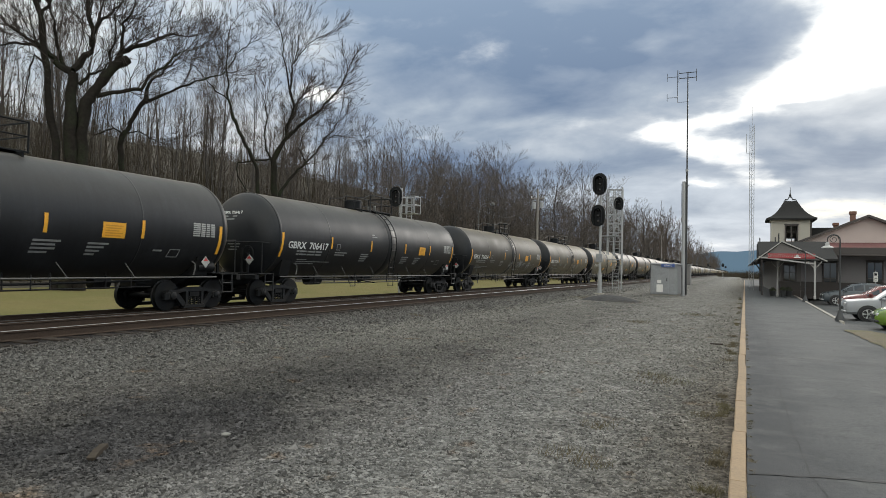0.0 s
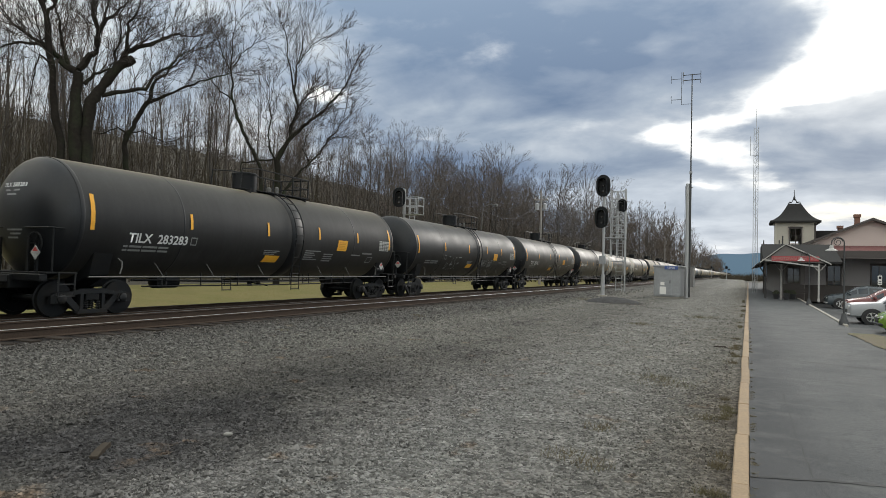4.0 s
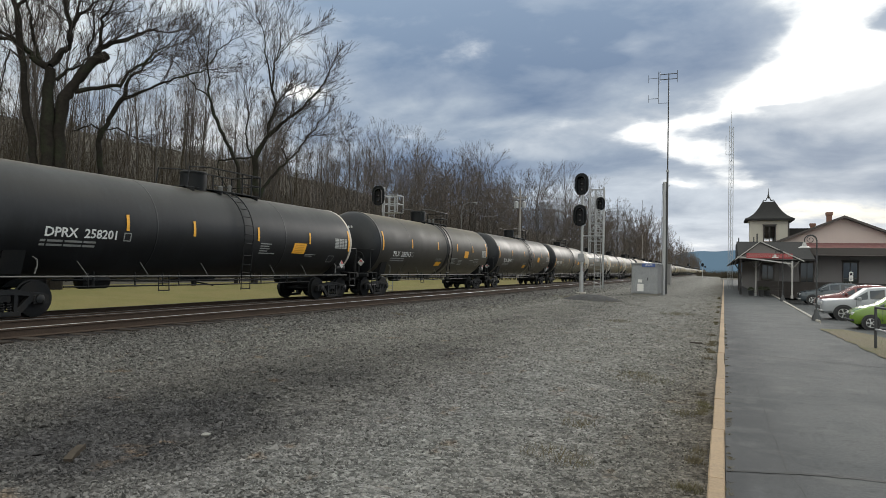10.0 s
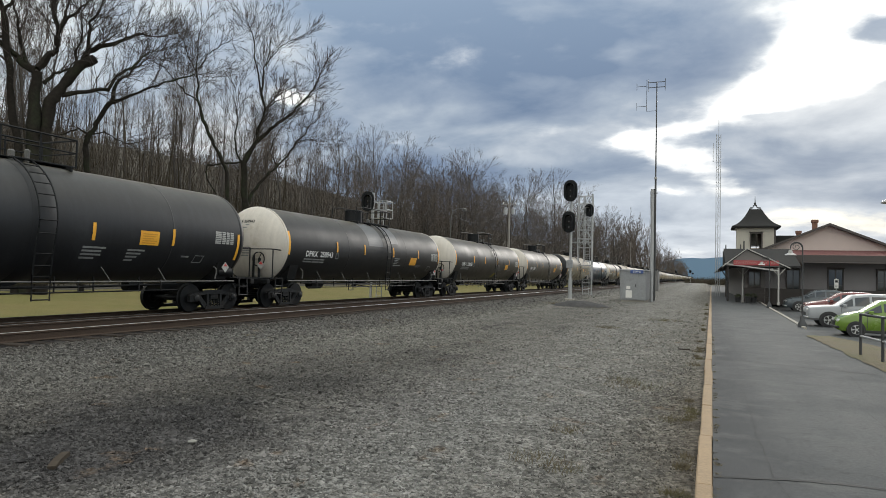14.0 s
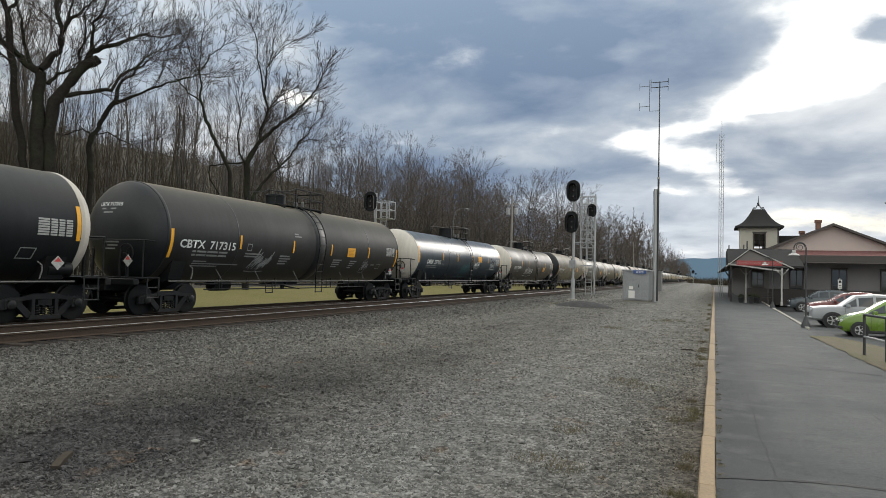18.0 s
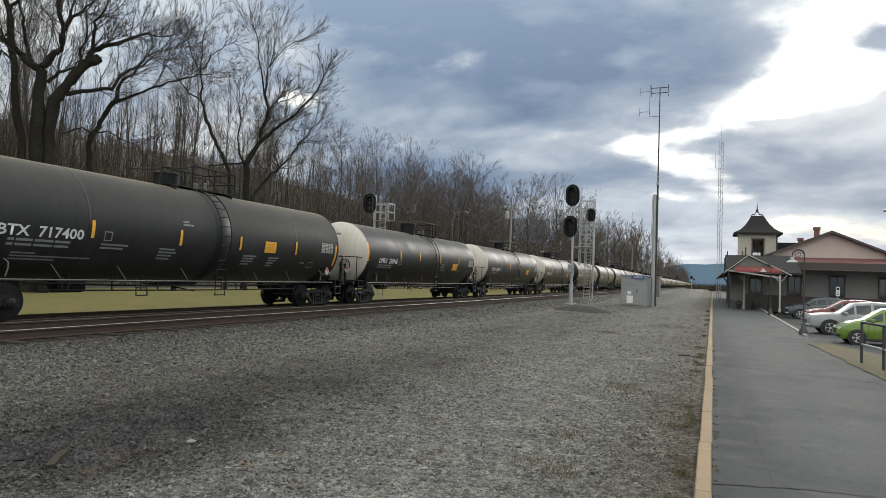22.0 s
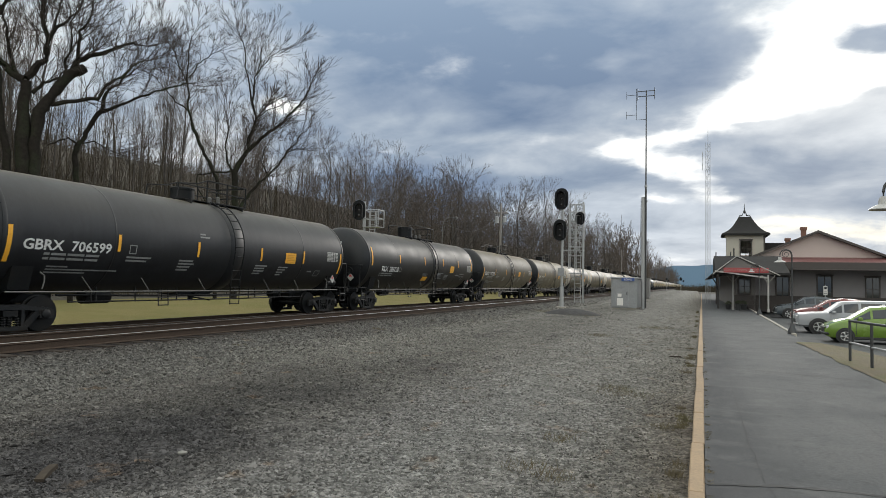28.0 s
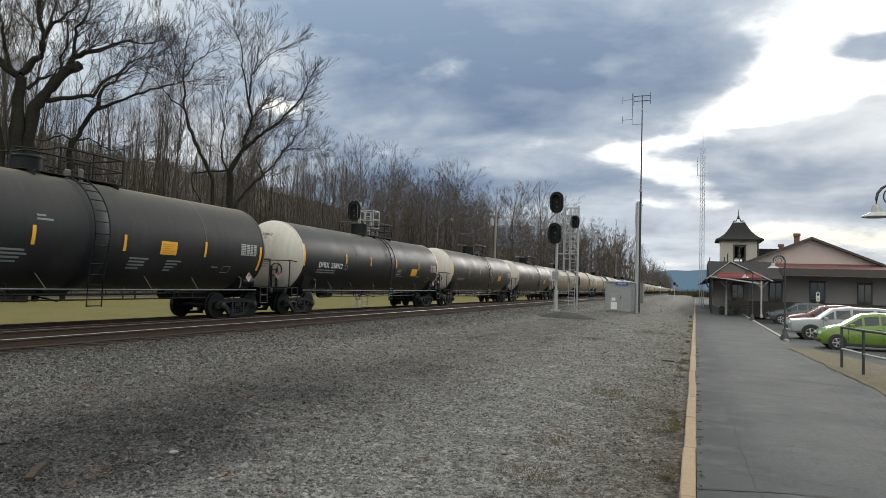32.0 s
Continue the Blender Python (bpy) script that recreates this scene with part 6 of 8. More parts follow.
        brush.tube([(x, y, z - 0.1), (x + a * 0.4, y + b * 0.4, z + h * 0.55), (x + a, y + b, z + h)], [0.03, 0.022, 0.010], 3, cap=False)
        for j in range(3):
            u = rng.uniform(0.3, 0.9)
            px, py, pz = x + a * u, y + b * u, z + h * u
            brush.tube([(px, py, pz), (px + rng.uniform(-0.9, 0.9), py + rng.uniform(-0.9, 0.9), pz + rng.uniform(0.0, 0.9))], [0.016, 0.007], 3, cap=False)
    # a far line of bushes across the end of the yard
    for k in range(900):
        x, y, h = rng.uniform(-9, 60), rng.uniform(330, 400), rng.uniform(1.5, 4.5)
        for j in range(7):
            bx, by, bz = x + rng.uniform(-1.6, 1.6), y + rng.uniform(-1, 1), -0.6 + h * rng.uniform(0.3, 0.7)
            brush.tube([(x, y, -0.6), (bx, by, bz), (bx + rng.uniform(-1.2, 1.2), by, bz + h * rng.uniform(0.0, 0.4))], [0.07, 0.05, 0.03], 3, cap=False)
    tagged(new("brush", brush.mesh("brush", brush_mat, 0)), "brown leafless brush at the foot of the hill", "brush", "", "stuff")


build_woods()


def limb_tree(name, label, at, turn, limbs, seed, twig=0.007, fan=0.78):
    """A large tree: main limbs given by (sideways, height) stations and a start radius; finer limbs grow by rule. Level 0 limbs stay bare."""
    rng = np.random.default_rng(seed)
    c, s = math.cos(radians(turn)), math.sin(radians(turn))
    t = thing(name, label, "tree", at)
    lines = []
    for stations, r0, r1, level in limbs:
        fine = []
        drift = rng.uniform(-0.3, 0.3) if stations[0][1] > 1 else 0.0
        for (a, z), (a2, z2) in zip(stations, stations[1:]):
            fine += [(a + (a2 - a) * k / 3, z + (z2 - z) * k / 3) for k in range(3)]
        fine.append(stations[-1])
        pts = []
        for i, (a, z) in enumerate(fine):
            dep = drift * math.hypot(a - stations[0][0], z - stations[0][1])
            j = 0.035 if 0 < i else 0.0
            pts.append(np.array((a * c - dep * s + rng.normal(0, j), a * s + dep * c + rng.normal(0, j), z + rng.normal(0, j))))
        if stations[0][1] < 1: pts[0][2] = -0.4
        n = len(pts) - 1
        radii = [0.8 * (r0 + (r1 - r0) * (i / n) ** 0.8) * (1 + 0.08 * rng.normal()) for i in range(n + 1)]
        lines.append((pts, radii, level))
        if not level: continue
        total = sum(np.linalg.norm(b - a) for a, b in zip(pts, pts[1:]))
        # side branches that bend upward and end in fine sprays
        for k in range(int(5 + total * 3.2)):
            q = rng.uniform(0.12, 1.0) ** 0.75
            i = min(n - 1, int(q * n))
            at_ = pts[i] + (pts[i + 1] - pts[i]) * (q * n - i)
            d = side_way(rng, pts[i + 1] - pts[i], rng.uniform(0.5, 1.2)) + np.array((0, 0, 0.25))
            br = wander(rng, at_, d, rng.uniform(0.5, 1.9) * (1.2 - 0.6 * q), 4, 0.16, 0.07)
            r = min(0.035, max(0.013, radii[i] * 0.3))
            lines.append((br, [r * (1 - 0.13 * e) for e in range(5)], 2))
            for e in (2, 3, 4):
                fork(rng, lines, br[e], side_way(rng, br[e] - br[e - 1], 0.55 if e < 4 else 0.1), fan * rng.uniform(0.5, 0.9), r * 0.55, 2, 0.40, 3)
        # the spray at the limb's end
        for k in range(3):
            fork(rng, lines, pts[-1], side_way(rng, pts[-1] - pts[-2], 0.35), fan * rng.uniform(0.8, 1.15), max(0.012, r1 * 0.6), 4, 0.38, 3)
    part("trunk", lines_to_shape(lines, 0.02, 0, 1), dark_bark, t, "dark furrowed trunk and limbs", 60)
    part("crown", lines_to_shape(lines, twig, 2, 9), fine_twigs, t, "spreading leafless branches", 0)


# the big trees at the lawn's edge
GREAT_LIMBS = [
    ([(-0.0, 0.0), (-0.0, 6.2), (-0.0, 7.9), (-0.0, 9.4), (-0.0, 11.2)], 0.55, 0.30, 0),
    ([(0.0, 11.3), (0.5, 12.1), (0.8, 12.3), (0.8, 13.4), (0.6, 14.4), (0.5, 15.9), (0.3, 17.6)], 0.26, 0.09, 1),
    ([(0.8, 13.4), (1.1, 13.9), (1.6, 14.6), (2.1, 15.3), (2.6, 16.7)], 0.15, 0.05, 1),
    ([(1.1, 13.9), (1.2, 14.7), (1.4, 15.8), (1.3, 17.3)], 0.11, 0.04, 1),
    ([(0.55, 0.0), (0.6, 6.0), (0.5, 8.0), (0.6, 9.7), (1.0, 10.4), (1.4, 11.1), (1.9, 11.8), (2.5, 12.2)], 0.42, 0.3, 0),
    ([(1.9, 11.8), (2.2, 12.6), (2.7, 13.0), (3.5, 13.5), (4.0, 13.9), (4.8, 14.4), (5.5, 14.4)], 0.24, 0.05, 1),
    ([(2.2, 12.6), (2.2, 13.3), (2.2, 14.1), (2.7, 15.0), (2.8, 16.0)], 0.15, 0.04, 1)]
GREAT_BOUGHS = [
    ([(1.7, 12.0), (1.6, 12.5), (1.9, 13.2), (1.8, 14.1), (2.0, 15.1)], 0.1, 0.03, 1),
    ([(1.1, 10.1), (2.2, 10.5), (3.2, 10.8), (3.5, 11.5), (4.2, 12.1), (4.7, 12.7), (5.3, 13.2)], 0.16, 0.05, 1),
    ([(-0.1, 11.2), (-0.6, 11.4), (-1.0, 11.9), (-1.4, 12.2), (-1.9, 12.6), (-2.8, 13.1)], 0.26, 0.08, 1),
    ([(-1.4, 12.2), (-2.0, 12.2), (-2.7, 12.0), (-3.2, 11.7), (-3.8, 11.2)], 0.11, 0.04, 1),
    ([(0.3, 10.6), (0.8, 11.2), (1.4, 11.5), (1.8, 12.2)], 0.13, 0.04, 1),
    ([(-0.4, 11.4), (-0.7, 12.4), (-0.9, 13.6), (-1.3, 14.9), (-1.5, 16.3)], 0.13, 0.03, 1)]
limb_tree("great_tree", "huge dark leafless tree with many thick limbs", (-31.0, 22.4, 0.15), 54.0, GREAT_LIMBS + GREAT_BOUGHS, 8)
LEANING_LIMBS = [
    ([(1.4, 0.0), (1.4, 6.1), (1.1, 8.1), (0.9, 9.2), (0.8, 10.6), (0.6, 11.9), (0.4, 13.3), (0.2, 14.5)], 0.26, 0.16, 0),
    ([(0.3, 14.4), (0.1, 15.6), (-0.3, 16.9), (-0.4, 18.3)], 0.15, 0.06, 1),
    ([(0.4, 13.7), (0.8, 14.5), (1.1, 15.6), (1.2, 17.0)], 0.14, 0.05, 1),
    ([(0.7, 11.4), (0.2, 11.8), (-0.0, 10.8), (-0.2, 9.6)], 0.08, 0.03, 1),
    ([(0.5, 12.8), (0.2, 12.4), (0.1, 12.9), (-0.1, 13.8)], 0.07, 0.03, 1)]
limb_tree("leaning_tree", "tall dark ivy-grown leafless tree with a slender trunk", (-32.0, 20.8, 0.15), 55.0, LEANING_LIMBS, 12)
BENT_LIMBS = [
    ([(0.2, 0.0), (0.2, 6.5), (0.1, 7.9), (0.2, 8.6), (0.5, 9.1), (0.8, 9.9), (1.3, 10.7)], 0.2, 0.16, 0),
    ([(1.3, 10.7), (1.4, 11.6), (1.6, 12.0), (2.1, 12.4), (2.6, 13.0), (3.1, 13.6)], 0.15, 0.04, 1),
    ([(1.3, 10.6), (2.0, 11.0), (2.9, 11.6), (3.9, 12.1), (5.1, 12.6), (5.7, 12.9)], 0.13, 0.035, 1),
    ([(0.3, 8.7), (1.0, 8.9), (1.6, 8.6), (2.2, 8.4)], 0.06, 0.03, 1),
    ([(0.2, 8.7), (-0.3, 9.0), (-0.8, 8.6), (-1.1, 8.5)], 0.07, 0.03, 1)]
limb_tree("bent_tree", "dark leafless tree with a long sideways limb", (-31.5, 25.6, 0.15), 50.0, BENT_LIMBS, 15)
SLENDER_LIMBS = [
    ([(0.5, 0.0), (0.5, 6.5), (0.4, 8.3), (0.0, 9.3), (-0.5, 10.2), (-1.0, 11.1), (-1.4, 12.2)], 0.17, 0.13, 0),
    ([(-1.4, 12.2), (-1.7, 13.5), (-1.8, 15.3), (-1.8, 16.7), (-1.7, 18.1)], 0.12, 0.03, 1),
    ([(-1.7, 13.1), (-2.5, 13.6), (-3.1, 14.3), (-3.9, 15.2), (-4.9, 15.8)], 0.08, 0.025, 1),
    ([(-1.7, 15.4), (-1.2, 16.4), (-0.6, 17.1), (0.2, 17.8)], 0.07, 0.025, 1),
    ([(-1.8, 15.0), (-2.4, 16.1), (-2.8, 17.2), (-3.4, 17.9)], 0.06, 0.025, 1)]
limb_tree("slender_tree", "slender dark leafless tree with a bent trunk", (-31.5, 36.5, 0.15), 41.0, SLENDER_LIMBS, 19)
FORKED_LIMBS = [
    ([(-0.0, 0.0), (-0.0, 6.0), (-0.1, 7.7), (-0.2, 9.3)], 0.34, 0.28, 0),
    ([(-0.2, 9.2), (0.3, 10.2), (0.7, 11.0), (0.7, 11.8), (1.1, 12.7), (1.3, 13.4)], 0.27, 0.11, 1),
    ([(1.2, 13.1), (0.9, 14.3), (0.9, 15.3), (1.0, 16.3), (1.3, 17.3), (1.4, 18.5)], 0.13, 0.04, 1),
    ([(1.0, 14.1), (0.6, 15.7), (0.3, 16.9), (0.2, 18.1), (-0.2, 19.1)], 0.09, 0.03, 1),
    ([(1.1, 16.5), (1.6, 17.5), (2.2, 18.3), (2.9, 18.9)], 0.06, 0.025, 1),
    ([(1.3, 13.4), (2.0, 14.0), (2.8, 14.3), (3.6, 14.7)], 0.06, 0.025, 1)]
FORKED_BOUGHS = [
    ([(0.7, 10.9), (1.6, 11.9), (2.4, 12.6), (3.1, 13.1), (3.6, 13.9), (4.3, 14.6), (4.7, 15.4), (5.0, 16.2)], 0.2, 0.06, 1),
    ([(0.0, 5.6), (0.2, 6.5), (0.7, 7.5), (1.4, 8.5), (2.1, 9.3), (3.0, 10.2), (3.6, 11.4), (4.2, 12.1), (4.6, 12.9)], 0.19, 0.05, 1),
    ([(2.1, 9.3), (1.6, 10.2), (1.9, 11.2), (2.2, 11.8)], 0.06, 0.025, 1),
    ([(3.3, 10.9), (4.1, 11.3), (4.8, 11.3)], 0.05, 0.025, 1),
    ([(-0.3, 9.3), (-0.7, 9.9), (-0.9, 11.0), (-0.7, 12.1), (-0.8, 13.1)], 0.11, 0.05, 1),
    ([(-0.4, 9.3), (-1.5, 9.1), (-2.7, 8.9), (-2.8, 8.4), (-2.5, 7.7), (-2.0, 6.9)], 0.09, 0.05, 0)]
limb_tree("forked_tree", "tall dark leafless tree with a forked trunk", (-31.0, 38.6, 0.15), 38.8, FORKED_LIMBS + FORKED_BOUGHS, 5)
# ---- railway fixtures ----
def oval_prism(w, h, lo, hi, n=7):
    """A board with a half-round head and foot, facing -y."""
    pts = []
    r = w / 2
    for k in range(n + 1):
        a = math.pi * k / n
        pts.append((r * math.cos(a), h / 2 - r + r * math.sin(a)))
    for k in range(n + 1):
        a = math.pi + math.pi * k / n
        pts.append((r * math.cos(a), -h / 2 + r + r * math.sin(a)))
    return Shape().prism(pts, lo, hi, "y")


def signal_head(parent, x, z, w, h, y=0.0, turn=0.0):
    b = part("signal_head", oval_prism(w, h, -0.02, 0.02), signal_black, parent, "black oval signal backboard")
    b.matrix_local = pose(x, y, z, 0, 0, turn)
    part("lamp_case", Shape().block(-0.16, 0.16, 0.02, 0.26, -h * 0.36, h * 0.36, 0.02), signal_black, b)
    # one deep arched visor over the lamps
    r, top, foot, deep = w * 0.30, h * 0.14, -h * 0.36, 0.42
    rim = [(r, foot)] + [(r * math.cos(radians(a)), top + r * math.sin(radians(a))) for a in range(0, 181, 18)] + [(-r, foot)]
    visor = Shape()
    for x_, z_ in rim:
        visor.v += [(x_, -0.02, z_), (x_ * 0.96, -deep, z_), (x_ * 1.06, -0.02, z_ * 1.03), (x_ * 1.02, -deep, z_ * 1.03)]
    for q in range(len(rim) - 1):
        o = 4 * q
        visor.f += [(o, o + 4, o + 5, o + 1), (o + 2, o + 3, o + 7, o + 6), (o + 1, o + 5, o + 7, o + 3)]
    part("visor", visor, signal_black, b)
    for zz in ((h * 0.26, 0.0, -h * 0.26) if h > 1.3 else (0.0,)):
        part("lens", Shape().lathe([(-0.045, 0.02), (-0.04, 0.08), (-0.02, 0.105)], 14, "y", (0, 0, zz)), lens_dark, b)
    return b


def ladder(parent, x, y, z0, z1, wide=0.42, mat_=None, step=0.32):
    lad = Shape()
    for s in (-1, 1): lad.tube([(x + s * wide / 2, y, z0), (x + s * wide / 2, y, z1)], 0.03, 5)
    k = z0 + 0.2
    while k < z1:
        lad.tube([(x - wide / 2, y, k), (x + wide / 2, y, k)], 0.024, 5)
        k += step
    return part("ladder", lad, mat_ or galvanised, parent)


def basket(parent, x, y, z, w=1.3, d=0.9, h=1.05):
    """A railed service platform."""
    deck = Shape().block(x - w / 2, x + w / 2, y - d / 2, y + d / 2, z - 0.04, z, 0.006)
    part("service_platform", deck, galvanised, parent)
    for px in (x - w / 2, x, x + w / 2):
        for py in (y - d / 2, y + d / 2): part("railing_post", Shape().tube([(px, py, z), (px, py, z + h)], 0.035, 5), galvanised, parent)
    for zz in (z + h, z + h * 0.5):
        rail = Shape().tube([(x - w / 2, y - d / 2, zz), (x + w / 2, y - d / 2, zz), (x + w / 2, y + d / 2, zz), (x - w / 2, y + d / 2, zz), (x - w / 2, y - d / 2, zz)], 0.03, 5)
        part("handrail", rail, galvanised, parent)


def build_signals():
    s = thing("signal_mast", "galvanised railway signal mast with two black heads", "railway signal", (-9.22, 48.3, 0.0))
    part("mast", Shape().tube([(0, 0, 0.05), (0, 0, 1.6)], 0.15, 12).tube([(0, 0, 1.6), (0, 0, 8.2)], 0.095, 12), galvanised, s)
    part("foundation", Shape().block(-0.32, 0.32, -0.32, 0.32, -0.15, 0.12, 0.02), pale_kerb, s)
    part("junction_box", Shape().block(-0.26, 0.2, -0.24, -0.1, 2.35, 2.95, 0.015), cabinet_grey, s)
    signal_head(s, -0.05, 8.05, 1.02, 1.62, -0.22)
    signal_head(s, -0.14, 5.75, 0.98, 1.60, -0.22)
    part("finial", Shape().lathe([(8.2, 0.10), (8.25, 0.12), (8.36, 0.02)], 10, "z"), galvanised, s)
    part("bracket", Shape().block(-0.12, 0.12, -0.2, 0.0, 7.9, 8.1, 0.01).block(-0.12, 0.12, -0.2, 0.0, 5.6, 5.8, 0.01), galvanised, s)

    m = thing("ladder_signal", "galvanised lattice signal structure with a small black head", "railway signal", (-9.95, 60.4, 0.0))
    ladder(m, -0.15, 0, 0.05, 4.6, 0.55)
    frame_ = Shape()
    for x in (-0.9, -0.35, 0.35):
        for y in (-0.35, 0.35): frame_.tube([(x, y, 3.2 if x < 0 else 1.6), (x, y, 9.1)], 0.05, 6)
    for z in (4.4, 5.2, 6.0, 6.8, 7.6, 8.4, 9.1):
        frame_.tube([(-0.9, -0.35, z), (0.35, -0.35, z), (0.35, 0.35, z), (-0.9, 0.35, z), (-0.9, -0.35, z)], 0.04, 5)
    for z in (4.4, 5.2, 6.0, 6.8, 7.6):
        for y in (-0.35, 0.35):
            frame_.tube([(-0.9, y, z), (-0.28, y, z + 0.8)], 0.025, 4).tube([(0.35, y, z), (-0.28, y, z + 0.8)], 0.025, 4)
        frame_.tube([(-0.28, -0.35, z + 0.4), (-0.28, 0.35, z + 0.4)], 0.025, 4)
    part("lattice", frame_, galvanised, m)
    for z in (5.6, 6.4, 7.2, 8.0):
        hoop = [(-0.15 + 0.38 * math.cos(radians(a)), -0.36 - 0.5 * math.sin(radians(a)), z) for a in range(0, 181, 20)]
        part("cage_hoop", Shape().tube(hoop, 0.022, 5), galvanised, m)
    part("cage_bar", Shape().tube([(-0.15, -0.86, 5.6), (-0.15, -0.86, 8.0)], 0.02, 5), galvanised, m)
    ladder(m, -0.15, -0.36, 4.6, 8.9, 0.45)
    part("mast", Shape().tube([(0.35, 0, 0.0), (0.35, 0, 9.3)], 0.07, 8), galvanised, m)
    part("service_platform", Shape().block(-1.5, 0.4, -0.45, 0.45, 4.85, 4.92, 0.008), galvanised, m)
    part("service_platform", Shape().block(-0.9, 0.4, -0.45, 0.45, 2.75, 2.82, 0.008), galvanised, m)
    signal_head(m, 0.15, 7.75, 0.82, 1.2, -0.65)

    f = thing("far_signal", "railway signal with a railed service platform beyond the train", "railway signal", (-21.4, 40.2, -0.1))
    part("mast", Shape().tube([(0, 0, 0), (0, 0, 7.3)], 0.09, 10), galvanised, f)
    signal_head(f, -0.28, 6.68, 0.88, 1.40, -0.3, 20)
    basket(f, 0.55, 0.3, 5.55, 1.15, 0.9, 1.15)
    ladder(f, 0.75, -0.25, 0, 6.6, 0.4)
    for k, (x, y, z, h) in enumerate(((-13.0, 330.0, 0.3, 5.5), (-5.2, 260.0, 0.0, 5.2))):
        d = thing("distant_signal", "small distant railway signal with dark heads", "railway signal", (x, y, z), 0, "distant signals")
        part("mast", Shape().tube([(0, 0, 0), (0, 0, h)], 0.09, 8), galvanised, d)
        signal_head(d, 0, h - 0.6, 0.9, 1.3, -0.2)
        signal_head(d, 0.9, h - 1.3, 0.7, 0.7, -0.2)


build_signals()


def sign_text(text, size, material, parent, m, label):
    cu = bpy.data.curves.new("lettering", "FONT")
    cu.body, cu.size, cu.extrude, cu.align_x, cu.align_y, cu.resolution_u = text, size, 0.003, "CENTER", "CENTER", 2
    ob = bpy.data.objects.new("lettering", cu)
    me = bpy.data.meshes.new_from_object(ob)
    bpy.data.objects.remove(ob)
    bpy.data.curves.remove(cu)
    me.materials.clear(); me.materials.append(material)
    p = part("lettering", me, None, parent, label)
    p.matrix_local = m
    return p


def build_cabinets():
    c = thing("relay_cabinet", "pale grey aluminium relay cabinet on the gravel", "equipment cabinet", (-5.0, 51.0, -0.04))
    part("body", Shape().block(-0.98, 0.9, 0, 3.6, 0.12, 2.30, 0.02), cabinet_grey, c)
    part("roof", Shape().block(-1.05, 0.97, -0.08, 3.68, 2.30, 2.42, 0.03), cabinet_grey, c)
    part("base", Shape().block(-0.9, 0.82, 0.08, 3.5, -0.1, 0.12, 0.01), pale_kerb, c)
    part("door", Shape().block(-0.86, 0.30, -0.03, 0.0, 0.2, 2.2, 0.01), cabinet_grey, c)
    part("handle", Shape().block(0.14, 0.2, -0.07, -0.03, 1.1, 1.32, 0.008), iron_black, c)
    part("notice", Shape().block(-0.5, -0.22, -0.045, -0.032, 0.95, 1.18, 0.003), trim_white, c, "small white notice")
    part("notice", Shape().block(-0.55, -0.1, -0.045, -0.032, 0.30, 0.85, 0.003), trim_white, c, "pale notice panel")
    board = part("name_board", Shape().block(-0.22, 0.72, -0.12, -0.085, 2.13, 2.37, 0.005), sign_blue, c, "blue board with white letters LEWIS")
    sign_text("LEWIS", 0.2, trim_white, board, pose(0.25, -0.125, 2.25, 90, 0, 0), "white letters LEWIS")
    h = thing("equipment_hut", "dark weathered grey equipment hut beside the track", "equipment cabinet", (-6.9, 97.0, 0.0))
    part("body", Shape().block(-1.0, 0.75, 0, 3.0, 0.0, 2.7, 0.03), cabinet_dark, h)
    part("roof", Shape().block(-1.1, 0.85, -0.1, 3.1, 2.7, 2.85, 0.03), cabinet_dark, h)
    part("door", Shape().block(-0.5, 0.4, -0.03, 0.0, 0.1, 2.2, 0.01), cabinet_dark, h)

    p = thing("antenna_pole", "tall steel antenna pole with loop aerials", "antenna pole", (-3.85, 53.2, -0.06))
    part("lower_pole", Shape().tube([(0, 0, 0), (0, 0, 8.75)], [0.15, 0.13], 14), galvanised, p)
    part("mast", Shape().tube([(0.2, 0, 0.1), (0.2, 0, 9.6)], 0.075, 10).tube([(0.2, 0, 9.6), (0.2, 0, 17.2)], [0.055, 0.04], 10), iron_black, p)
    part("collar", Shape().lathe([(9.52, 0.11), (9.68, 0.11)], 12, "z", (0.2, 0, 0)).block(-0.1, 0.36, -0.03, 0.03, 8.4, 8.48, 0.005), galvanised, p)
    a = Shape()
    for x in (-0.65, 0.62): a.tube([(0.2 + x, 0, 16.45), (0.2 + x, 0, 17.4)], 0.025, 6)
    for z in (16.75, 17.15): a.tube([(-0.45, 0, z), (0.82, 0, z)], 0.03, 6)
    part("loop_aerial", a, iron_black, p)
    b = Shape()
    b.tube([(0.2, 0, 14.9), (-0.55, 0, 14.9), (-0.55, 0, 17.4)], 0.022, 6)
    for z in (15.3, 16.9):
        b.tube([(-0.55, 0, z), (-1.3, 0, z)], 0.02, 5).tube([(-1.3, 0, z - 0.3), (-1.3, 0, z + 0.3)], 0.015, 5)
    part("side_aerial", b, iron_black, p)
    part("cable", Shape().tube([(-0.16, 0, 8.6), (-0.2, 0, 4.5), (-0.55, 0, 4.2), (-0.62, 0, 4.9)], 0.015, 5), iron_black, p)

    t = thing("radio_tower", "slender lattice radio tower beside the platform", "radio tower", (1.25, 78.7, 0.0))
    legs = Shape()
    foot = [(0.26 * math.cos(a), 0.26 * math.sin(a)) for a in (math.pi / 2, math.pi * 7 / 6, math.pi * 11 / 6)]
    for x, y in foot: legs.tube([(x, y, 0), (x, y, 18.0)], 0.028, 6)
    part("leg", legs, galvanised, t)
    br = Shape()
    z = 0.3
